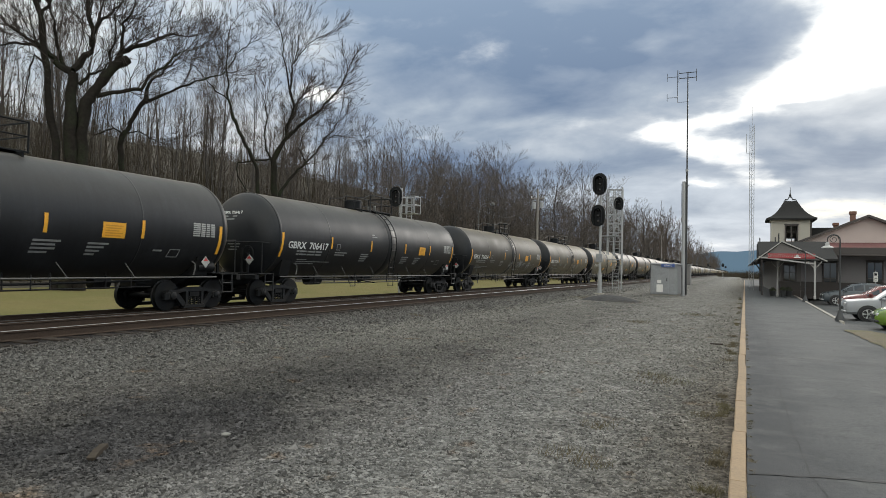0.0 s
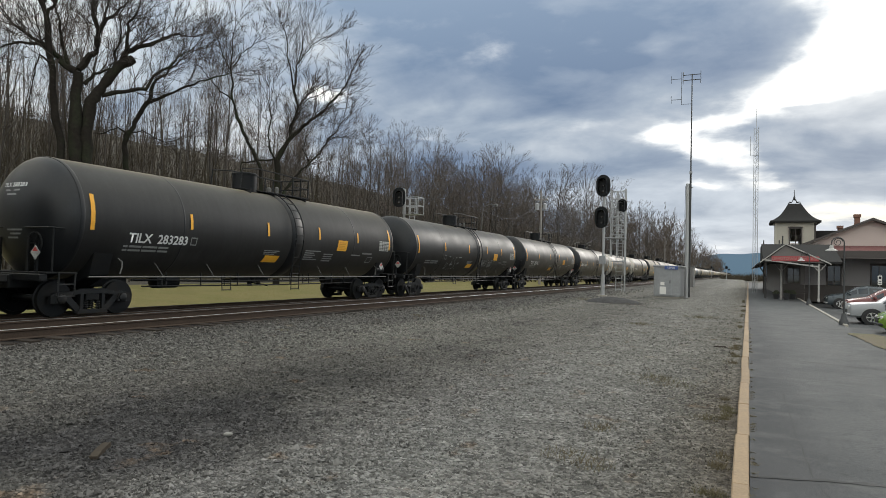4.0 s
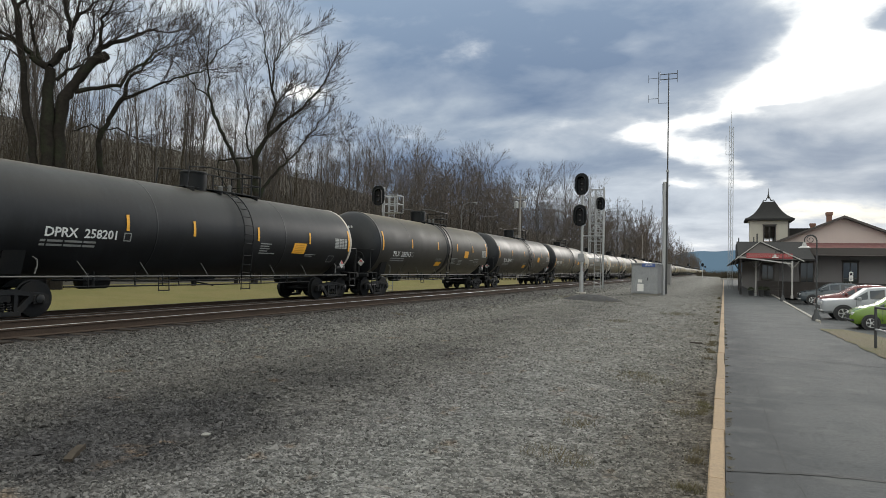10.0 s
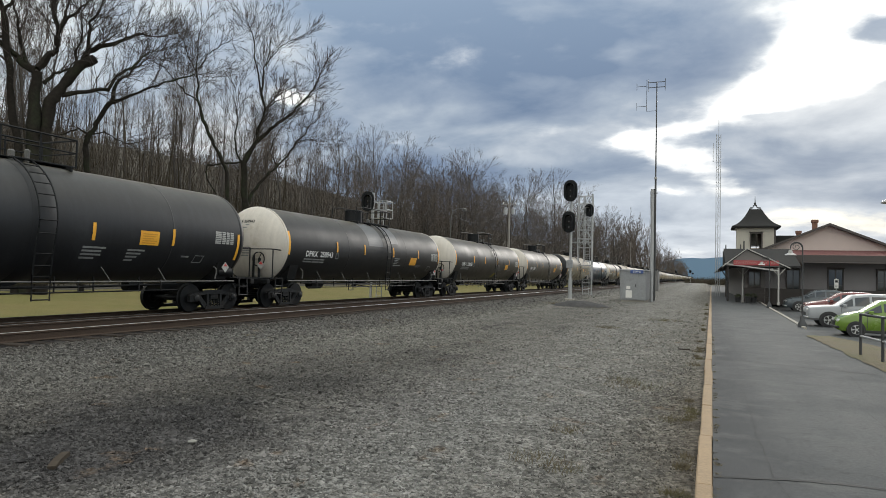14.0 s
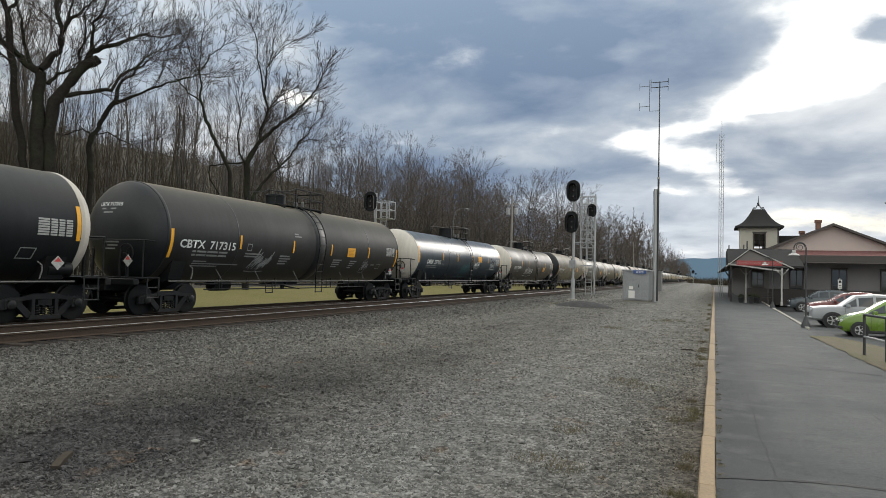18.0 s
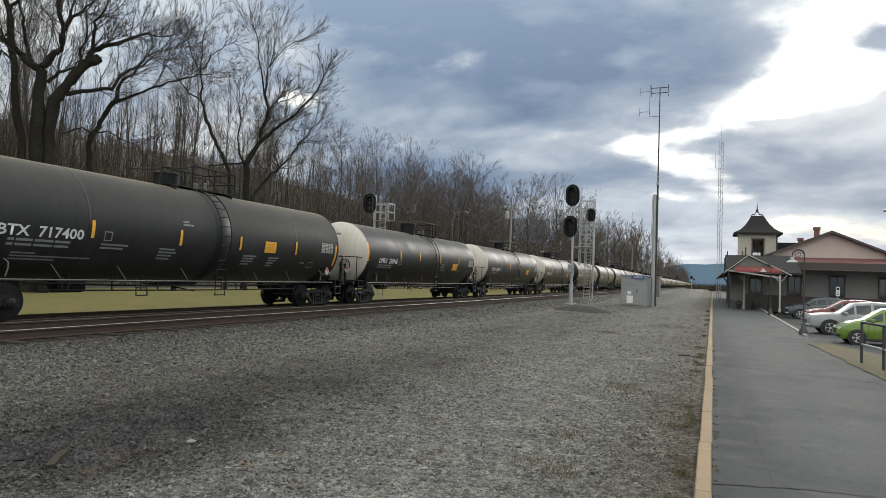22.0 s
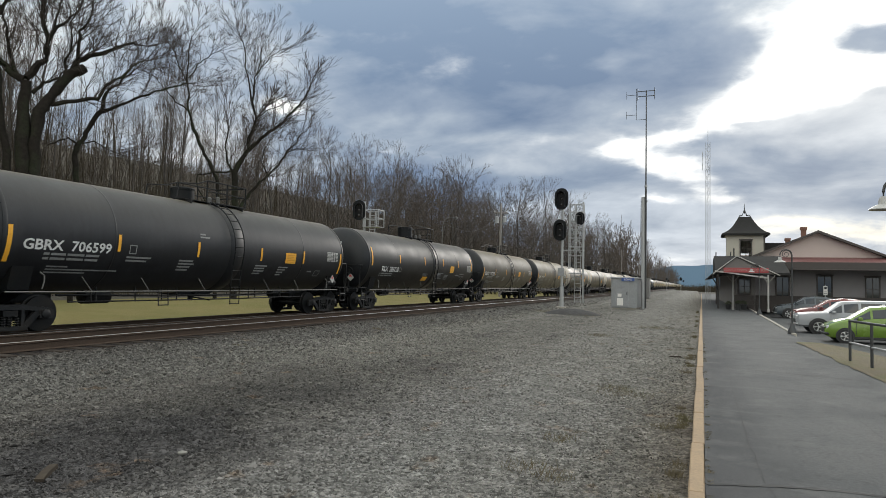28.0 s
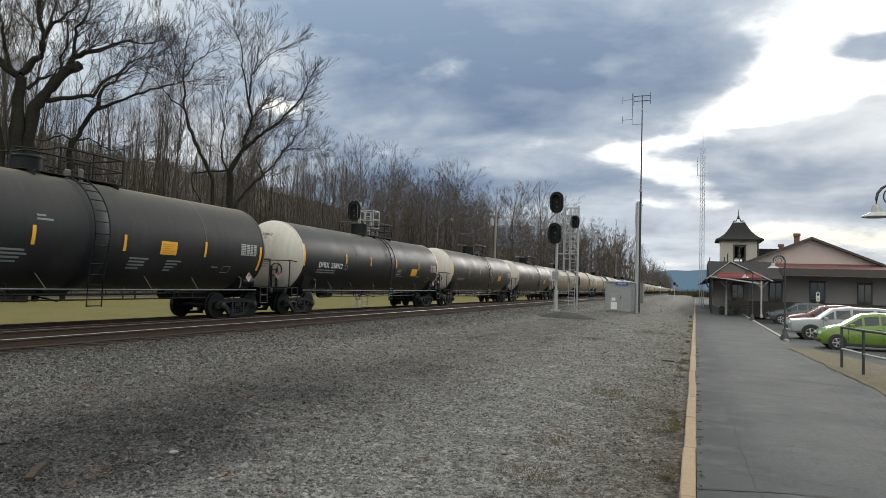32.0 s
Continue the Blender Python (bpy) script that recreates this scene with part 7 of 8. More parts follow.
    while z < 17.8:
        for i in range(3):
            (xa, ya), (xb, yb) = foot[i], foot[(i + 1) % 3]
            br.tube([(xa, ya, z), (xb, yb, z + 0.4)], 0.012, 3).tube([(xb, yb, z + 0.4), (xa, ya, z + 0.8)], 0.012, 3)
        z += 0.8
    part("lacing", br, galvanised, t)
    part("whip_aerial", Shape().tube([(0.26, 0, 14.9), (-0.55, 0, 14.9), (-0.55, 0, 17.0)], 0.03, 5).tube([(0, 0.1, 18.0), (0, 0.1, 20.0)], 0.02, 5), galvanised, t)


build_cabinets()


def build_utility_poles():
    for k, (x, y, h, arm) in enumerate(((-24.0, 83.0, 12.3, 1), (-25.0, 140.0, 12.0, 0), (-20.5, 200.0, 12.5, 0), (-20.5, 265.0, 12.0, 0))):
        p = thing("utility_pole", "weathered wooden utility pole" + (" with crossarm and transformer" if arm else ""), "utility pole", (x, y, ground_height(x, y)), 20, "utility poles")
        part("shaft", Shape().tube([(0, 0, -0.3), (0, 0, h)], [0.17, 0.12], 10), pole_wood, p)
        if arm:
            part("crossarm", Shape().block(-0.9, 0.9, -0.06, 0.06, h - 1.3, h - 1.15, 0.01), pole_wood, p)
            part("transformer", Shape().lathe([(h - 2.6, 0.05), (h - 2.58, 0.26), (h - 1.75, 0.27), (h - 1.68, 0.08)], 14, "z", (-0.5, 0, 0)), galvanised, p)
            part("transformer", Shape().lathe([(h - 2.5, 0.05), (h - 2.48, 0.24), (h - 1.75, 0.25), (h - 1.68, 0.08)], 14, "z", (0.5, 0, 0)), galvanised, p)
            for x2 in (-0.8, 0.0, 0.8):
                part("insulator", Shape().lathe([(h - 1.15, 0.04), (h - 1.05, 0.06), (h - 0.95, 0.03)], 8, "z", (x2, 0, 0)), trim_white, p)
    a = thing("yard_lamp", "grey yard lamp on a curved arm", "street lamp", (-26.4, 68.0, -0.1), 30)
    part("post", Shape().tube([(0, 0, 0), (0, 0, 8.0), (0.2, 0, 8.8), (0.8, 0, 9.1), (1.5, 0, 9.1)], 0.05, 8), rod_steel, a)
    part("lamp_head", Shape().lathe([(8.85, 0.05), (8.9, 0.2), (9.1, 0.22), (9.2, 0.06)], 12, "z", (1.55, 0, 0)), rod_steel, a)
    w = thing("overhead_wire", "sagging overhead wire between pole and lamp", "wire", (0, 0, 0))
    pts = []
    for i in range(13):
        u = i / 12
        pts.append((-24 - 2.4 * u, 83 - 15 * u, 10.8 - 2.4 * u - 1.6 * math.sin(math.pi * u)))
    part("strand", Shape().tube(pts, 0.02, 4), iron_black, w)


build_utility_poles()
# ---- station ----
def boards(x0, x1, z0, z1, y, step, depth=0.012):
    """Upright battens on a wall that faces -y."""
    s = Shape()
    x = x0 + step / 2
    while x < x1:
        s.box(x - 0.018, x + 0.018, y - depth, y, z0, z1)
        x += step
    return s


def window(parent, x0, x1, z0, z1, y, cols=2, rows=2, trim=None, pane=None):
    """A sash window set into a wall that faces -y."""
    w = part("window", Shape().box(x0, x1, y - 0.03, y - 0.01, z0, z1), pane or dark_glass, parent, "" if pane else "dark window panes", 0)
    f = Shape()
    t = 0.10
    f.block(x0 - t, x0, y - 0.07, y, z0 - t, z1 + t, 0.008).block(x1, x1 + t, y - 0.07, y, z0 - t, z1 + t, 0.008)
    f.block(x0, x1, y - 0.07, y, z1, z1 + t, 0.008).block(x0 - 0.04, x1 + 0.04, y - 0.10, y, z0 - t, z0, 0.008)
    f.block(x0 - t - 0.06, x1 + t + 0.06, y - 0.12, y, z1 + t, z1 + t + 0.09, 0.01)
    part("window_frame", f, trim or trim_dark, w)
    for i in range(1, cols):
        x = x0 + (x1 - x0) * i / cols
        part("muntin", Shape().box(x - 0.03, x + 0.03, y - 0.05, y - 0.02, z0, z1), trim or trim_dark, w, "", 0)
    for i in range(1, rows):
        z = z0 + (z1 - z0) * i / rows
        part("muntin", Shape().box(x0, x1, y - 0.048, y - 0.02, z - 0.02, z + 0.02), trim or trim_dark, w, "", 0)
    return w


def build_station():
    st = thing("station_building", "old railway station with mauve gable, cupola and red porch roof", "station", (0, 0, 0))
    gy = 64.0
    wall = Shape()
    wall.prism([(4.75, 4.35), (14.75, 4.35), (14.75, 4.5), (9.74, 6.62), (4.75, 4.5)], gy, gy + 0.3, "y")
    part("gable_wall", wall, station_wall, st, "pale mauve boarded gable", 0)
    part("gable_batten", boards(5.2, 14.4, 4.36, 4.52, gy, 0.3), station_wall, st, "", 0)
    low = Shape().box(4.75, 22.0, gy, gy + 0.3, -0.3, 4.35)
    part("end_wall", low, porch_wall, st, "mauve wall under the porch, coloured darker for its shade", 0)
    part("plinth", Shape().block(4.7, 22.0, gy - 0.12, gy + 0.1, -0.3, 1.15, 0.02), trim_dark, st, "dark wainscot")
    part("side_wall", Shape().box(4.75, 5.05, gy + 0.3, 104, -0.3, 4.5).box(14.45, 14.75, gy + 0.3, 104, -0.3, 4.5).box(4.75, 14.75, 104, 104.3, -0.3, 6.5), station_wall, st, "", 0)
    # main roof: two slabs
    for sgn, xe in ((-1, 4.2), (1, 15.3)):
        s = Shape()
        xr, zr, ze = 9.74, 6.78, 4.42
        a = [(xr, zr), (xe, ze), (xe, ze - 0.16), (xr, zr - 0.17)]
        s.prism(a, gy - 0.5, 104.8, "y")
        part("roof", s, roof_shingle, st, "dark shingled roof", 0)
        f = Shape().prism([(xr, zr + 0.02), (xe, ze + 0.02), (xe, ze - 0.18), (xr, zr - 0.19)], gy - 0.58, gy - 0.505, "y")
        part("bargeboard", f, trim_dark, st, "dark red-brown bargeboard", 0)
    # porch roof in red metal
    pr = Shape().prism([(gy - 0.02, 4.42), (gy - 3.0, 3.82), (gy - 3.0, 3.74), (gy - 0.02, 4.32)], 4.9, 22.0, "x")
    porch = part("porch_roof", pr, red_roof, st, "faded red metal porch roof", 0)
    x = 5.1
    while x < 22:
        part("roof_seam", Shape().prism([(gy - 0.02, 4.45), (gy - 3.0, 3.85), (gy - 3.0, 3.82), (gy - 0.02, 4.42)], x - 0.02, x + 0.02, "x"), red_roof, porch, "", 0)
        x += 0.6
    part("porch_fascia", Shape().block(4.85, 22.0, gy - 3.12, gy - 3.0, 3.36, 3.98, 0.01), trim_dark, st, "dark porch fascia")
    part("gutter", Shape().tube([(4.85, gy - 3.18, 3.36), (22, gy - 3.18, 3.36)], 0.05, 8), trim_dark, st, "dark gutter")
    part("red_trim", Shape().block(4.8, 22.0, gy - 0.06, gy - 0.003, 4.40, 4.50, 0.01), red_roof, st, "red trim board")
    # doors and windows below the porch
    for x0, x1, z0, z1 in ((6.6, 7.5, 0.2, 2.75), (9.75, 10.75, 0.2, 2.85), (13.3, 14.2, 0.9, 2.8), (16.5, 17.4, 0.9, 2.8), (19.6, 20.5, 0.2, 2.8)):
        window(st, x0, x1, z0, z1, gy - 0.005, 2, 2)
    # chimneys
    for x, y, z0, z1, w in ((9.50, 70.0, 6.0, 7.62, 0.21), (8.85, 76.0, 5.4, 7.0, 0.20)):
        c = part("chimney", Shape().block(x - w, x + w, y - w, y + w, z0, z1 - 0.2, 0.01).block(x - w - 0.07, x + w + 0.07, y - w - 0.07, y + w + 0.07, z1 - 0.28, z1, 0.02), brick_red, st, "red brick chimney")
    part("rear_roof", Shape().prism([(6.2, 70.2), (9.0, 70.2), (9.0, 74.0), (6.2, 74.0)], 4.5, 6.15, "z"), roof_shingle, st, "", 0)
    # cupola
    cx, cy, hw = 4.35, 69.0, 1.58
    for yw, z0, z1 in ((cy - hw, 4.35, 6.15), (cy + hw - 0.15, 4.35, 5.15)):
        cw = Shape().box(cx - hw, cx - 0.42, yw, yw + 0.15, 3.0, 6.72).box(cx + 0.46, cx + hw, yw, yw + 0.15, 3.0, 6.72)
        cw.box(cx - 0.42, cx + 0.46, yw, yw + 0.15, 3.0, z0).box(cx - 0.42, cx + 0.46, yw, yw + 0.15, z1, 6.72)
        part("cupola_wall", cw, cream_wall, st, "cream boarded cupola", 0)
    for xw in (cx - hw, cx + hw - 0.15):
        part("cupola_wall", Shape().box(xw, xw + 0.15, cy - hw + 0.15, cy + hw - 0.15, 3.0, 6.72), cream_wall, st, "", 0)
    for xa, xb in ((cx - hw, cx - 0.55), (cx + 0.58, cx + hw)):
        part("cupola_batten", boards(xa, xb, 4.2, 6.68, cy - hw, 0.28), cream_wall, st, "", 0)
    for sx in (-1, 1):
        part("corner_board", Shape().block(cx + sx * hw - 0.07, cx + sx * hw + 0.07, cy - hw - 0.03, cy - hw + 0.1, 3.5, 6.72, 0.01), trim_dark if sx > 0 else cream_wall, st)
    window(st, cx - 0.42, cx + 0.46, 4.35, 6.15, cy - hw - 0.02, 2, 3, None, clear_glass)
    part("cornice", Shape().block(cx - hw - 0.16, cx + hw + 0.16, cy - hw - 0.16, cy + hw + 0.16, 6.66, 6.80, 0.02), cream_wall, st)
    roof = Shape()
    rings = [(2.03, 6.70), (2.05, 6.86), (1.72, 7.02), (1.38, 7.28), (1.08, 7.62), (0.82, 8.02), (0.60, 8.42), (0.52, 8.55)]
    for h, z in rings:
        roof.v += [(cx - h, cy - h, z), (cx + h, cy - h, z), (cx + h, cy + h, z), (cx - h, cy + h, z)]
    for i in range(len(rings) - 1):
        for k in range(4): roof.f.append((4 * i + k, 4 * i + (k + 1) % 4, 4 * i + 4 + (k + 1) % 4, 4 * i + 4 + k))
    n = 4 * (len(rings) - 1)
    roof.f += [(n, n + 1, n + 2, n + 3), (3, 2, 1, 0)]
    part("cupola_roof", roof, roof_shingle, st, "dark flared shingle roof", 30)
    cr = Shape()
    for sx, sy in ((-1, -1), (1, -1), (1, 1), (-1, 1)):
        cr.tube([(cx + sx * 0.5, cy + sy * 0.5, 8.5), (cx + sx * 0.42, cy + sy * 0.42, 8.72), (cx + sx * 0.2, cy + sy * 0.2, 8.72), (cx + sx * 0.12, cy + sy * 0.12, 8.95), (cx, cy, 9.1)], 0.035, 6)
        cr.tube([(cx + sx * 0.5, cy - sy * 0.5, 8.56), (cx + sx * 0.5, cy + sy * 0.5, 8.56)], 0.03, 5)
    cr.lathe([(8.9, 0.05), (9.15, 0.11), (9.25, 0.05), (9.9, 0.012)], 10, "z", (cx, cy, 0))
    part("roof_cresting", cr, iron_black, st, "wrought iron finial")
    # entrance canopy: sloping roof and a gabled porch
    sl = Shape().prism([(54.3, 2.92), (54.3, 2.80), (60.3, 4.28), (60.3, 4.42)], 1.42, 6.5, "x")
    part("canopy_roof", sl, roof_shingle, st, "dark shingled canopy roof", 0)
    part("canopy_back", Shape().box(1.5, 6.4, 60.2, 67.0, 2.9, 4.40), roof_shingle, st, "", 0)
    part("roof_vent", Shape().tube([(1.6, 60.6, 4.3), (1.6, 60.6, 4.75)], 0.05, 6), iron_black, st)
    part("roof_vent", Shape().tube([(3.0, 60.6, 4.3), (3.0, 60.6, 5.1)], 0.06, 6).tube([(2.75, 60.6, 4.3), (2.75, 60.6, 4.8)], 0.05, 6), iron_black, st)
    fy = 53.7
    ax, az, lx, lz, rx, rz = 2.87, 4.16, 1.2, 2.80, 5.75, 2.74
    part("porch_gable", Shape().prism([(lx + 0.25, lz + 0.05), (rx - 0.35, rz + 0.05), (ax, az - 0.12)], fy + 0.1, fy + 0.2, "y"), dark_wall, st, "boarded porch gable", 0)
    for (xa, za), (xb, zb) in (((ax, az), (lx, lz)), ((ax, az), (rx, rz))):
        part("gable_roof", Shape().prism([(xa, za), (xb, zb), (xb, zb - 0.10), (xa, za - 0.12)], fy + 0.02, fy + 3.6, "y"), roof_shingle, st, "", 0)
        part("bargeboard", Shape().prism([(xa, za + 0.03), (xb, zb + 0.03), (xb, zb - 0.06), (xa, za - 0.06)], fy - 0.05, fy + 0.02, "y"), dull_white, st, "dull white painted bargeboard", 0)
    board = part("station_sign", Shape().block(1.95, 5.0, fy - 0.02, fy + 0.05, 2.90, 3.26, 0.01), sign_red, st, "red board with pale letters LEWISTOWN JUNCTION")
    sign_text("LEWISTOWN JUNCTION", 0.27, faded_cream, board, pose(3.47, fy - 0.026, 3.08, 90, 0, 0), "pale letters LEWISTOWN JUNCTION")
    part("lintel", Shape().prism([(1.35, 2.95), (4.95, 2.48), (4.95, 2.58), (1.35, 3.05)], fy + 0.0, fy + 0.1, "y"), dull_white, st, "white painted beam", 0)
    for x, y in ((4.98, 53.75), (2.75, 57.0)):
        part("canopy_post", Shape().block(x - 0.055, x + 0.055, y - 0.055, y + 0.055, 0.0, 2.75, 0.012).block(x - 0.08, x + 0.08, y - 0.08, y + 0.08, 0.0, 0.25, 0.02), dull_white, st, "white wooden post")
        br = Shape()
        for sgn in (-1, 1): br.tube([(x, y, 2.2), (x + sgn * 0.22, y, 2.42), (x + sgn * 0.45, y, 2.72)], 0.032, 6)
        part("bracket", br, dull_white, st)
    for x, y in ((1.75, 60.0), (1.9, 66.0), (2.0, 74.0)):
        part("canopy_post", Shape().block(x - 0.08, x + 0.08, y - 0.08, y + 0.08, 0.0, 2.95, 0.012), trim_dark, st)
    part("canopy_wall", Shape().box(3.2, 4.75, 62.0, 62.2, -0.2, 4.0).box(3.2, 3.4, 62.2, 104, -0.2, 3.4), dark_wall, st, "", 0)
    part("plinth", Shape().block(3.1, 4.68, 61.88, 62.0, -0.2, 1.15, 0.02), trim_dark, st, "dark wainscot")
    part("long_canopy", Shape().prism([(1.3, 2.95), (4.8, 3.9), (4.8, 3.75), (1.3, 2.83)], 60.4, 112, "y"), roof_shingle, st, "long dark platform canopy", 0)
    part("downpipe", Shape().tube([(1.25, 54.0, 2.8), (1.2, 54.4, 2.45), (1.55, 57.0, 2.0), (1.7, 59.0, 1.6), (1.7, 59.0, 0.1)], 0.05, 6), iron_black, st, "dark downpipe")
    window(st, 3.5, 4.3, 1.3, 2.5, 61.99, 2, 2)


build_station()


def shade_lamp(at, height, reach, curl=True):
    p = thing("platform_lamp", "dark platform lamp post with a white enamel shade", "street lamp", at, 0, "platform lamps")
    part("base", Shape().lathe([(0, 0.17), (0.12, 0.16), (0.25, 0.10), (0.42, 0.06)], 14, "z"), iron_black, p)
    part("post", Shape().tube([(0, 0, 0.3), (0, 0, height)], [0.034, 0.026], 12), iron_black, p)
    pts = [(0, 0, height)]
    r = reach / 2
    for k in range(9):
        a = math.pi * k / 8
        pts.append((-r + r * math.cos(a), 0, height + r * 0.95 * math.sin(a)))
    arm = Shape().tube(pts + [(-reach, 0, height - 0.12)], 0.022, 8)
    part("arm", arm, iron_black, p)
    if curl:
        sp = []
        for k in range(26):
            a = 2 * math.pi * 1.6 * k / 25
            rad = 0.30 * r / 0.3 * (1 - 0.75 * k / 25) * 0.8
            sp.append((-r + rad * math.cos(a), 0, height + 0.02 + rad * math.sin(a)))
        part("scroll", Shape().tube(sp, 0.012, 6), iron_black, p)
    z = height - 0.12
    part("shade", Shape().lathe([(z + 0.03, 0.05), (z - 0.02, 0.07), (z - 0.10, 0.08), (z - 0.13, 0.15), (z - 0.18, 0.215), (z - 0.19, 0.215), (z - 0.15, 0.14)], 24, "z", (-reach, 0, 0)), lamp_white, p, "white enamel shade")
    return p


shade_lamp((3.52, 28.95, 0.0), 3.10, 0.42)
shade_lamp((3.9, 47.9, 0.0), 3.12, 0.46)
shade_lamp((3.42, 12.7, 0.0), 3.40, 0.52)


def build_railing():
    r = thing("hand_railing", "dark painted pipe railing along the grass verge", "railing", (0, 0, 0))
    posts = [(3.53, 18.70), (3.69, 17.30), (3.95, 15.9), (4.25, 14.5)]
    top, mid = 1.0, 0.47
    for x, y in posts:
        part("post", Shape().tube([(x, y, -0.05), (x, y, top)], 0.032, 10), iron_black, r)
    part("top_rail", Shape().tube([(x, y, top) for x, y in posts], 0.03, 10), iron_black, r)
    part("middle_rail", Shape().tube([(x, y, mid) for x, y in posts], 0.025, 10), galvanised, r, "bare metal middle rail")


build_railing()

LOT_Z = -0.42
sgn_post = thing("parking_sign", "white parking sign on a thin post", "sign", (9.42, 58.5, LOT_Z))
part("post", Shape().tube([(0, 0, 0), (0, 0, 2.55)], 0.03, 8), galvanised, sgn_post)
part("sign_face", Shape().block(-0.14, 0.14, -0.05, -0.03, 1.75, 2.45, 0.006), trim_white, sgn_post, "white sign face")
part("writing", Shape().box(-0.09, 0.09, -0.056, -0.051, 2.2, 2.38).box(-0.09, 0.09, -0.056, -0.051, 1.85, 1.89).box(-0.09, 0.09, -0.056, -0.051, 1.98, 2.02), signal_black, sgn_post, "dark unreadable writing", 0)


def build_planters():
    for k, (x, y, w, h) in enumerate(((2.45, 58.0, 0.5, 0.75), (3.1, 56.6, 0.45, 0.95), (3.6, 58.5, 0.6, 0.8))):
        p = thing("planter", "dark planter tub with a clipped shrub under the canopy", "planter", (x, y, 0.0), 0, "planters under the canopy")
        part("tub", Shape().lathe([(0, w * 0.35), (h * 0.5, w * 0.48), (h * 0.52, w * 0.5), (h * 0.55, w * 0.42)], 16, "z"), iron_black, p)
        rng = random.Random(k)
        leaf = Shape()
        for i in range(220):
            a, b = rng.uniform(0, 6.28), rng.uniform(-0.3, 1.4)
            r = w * 0.55 * rng.uniform(0.5, 1.0)
            c = Vector((r * math.cos(a) * math.cos(b), r * math.sin(a) * math.cos(b), h * 0.62 + r * 0.8 * math.sin(b)))
            u = Vector((rng.gauss(0, 1), rng.gauss(0, 1), rng.gauss(0, 1))).normalized() * 0.05
            v = Vector((rng.gauss(0, 1), rng.gauss(0, 1), rng.gauss(0, 1))).normalized() * 0.035
            leaf.add([tuple(c - u), tuple(c + v), tuple(c + u), tuple(c - v)], [(0, 1, 2, 3)])
        part("shrub", leaf, surface("shrub_leaves", (0.05, 0.06, 0.03), 0.8, vary=0.3) if k == 0 else bpy.data.materials["shrub_leaves"], p, "", 0)
    b = thing("bench", "dark slatted bench under the canopy", "bench", (4.2, 59.5, 0.0))
    for i in range(4):
        part("slat", Shape().block(-0.75, 0.75, -0.2 + i * 0.11, -0.11 + i * 0.11, 0.42, 0.45, 0.006), trim_dark, b)
        if i < 3: part("slat", Shape().block(-0.75, 0.75, 0.24 + i * 0.02, 0.27 + i * 0.02, 0.52 + i * 0.12, 0.61 + i * 0.12, 0.006), trim_dark, b)
    for x in (-0.65, 0.65):
        part("leg", Shape().block(x - 0.03, x + 0.03, -0.2, 0.26, 0, 0.42, 0.01).block(x - 0.03, x + 0.03, 0.24, 0.30, 0.4, 0.88, 0.01), iron_black, b)


build_planters()


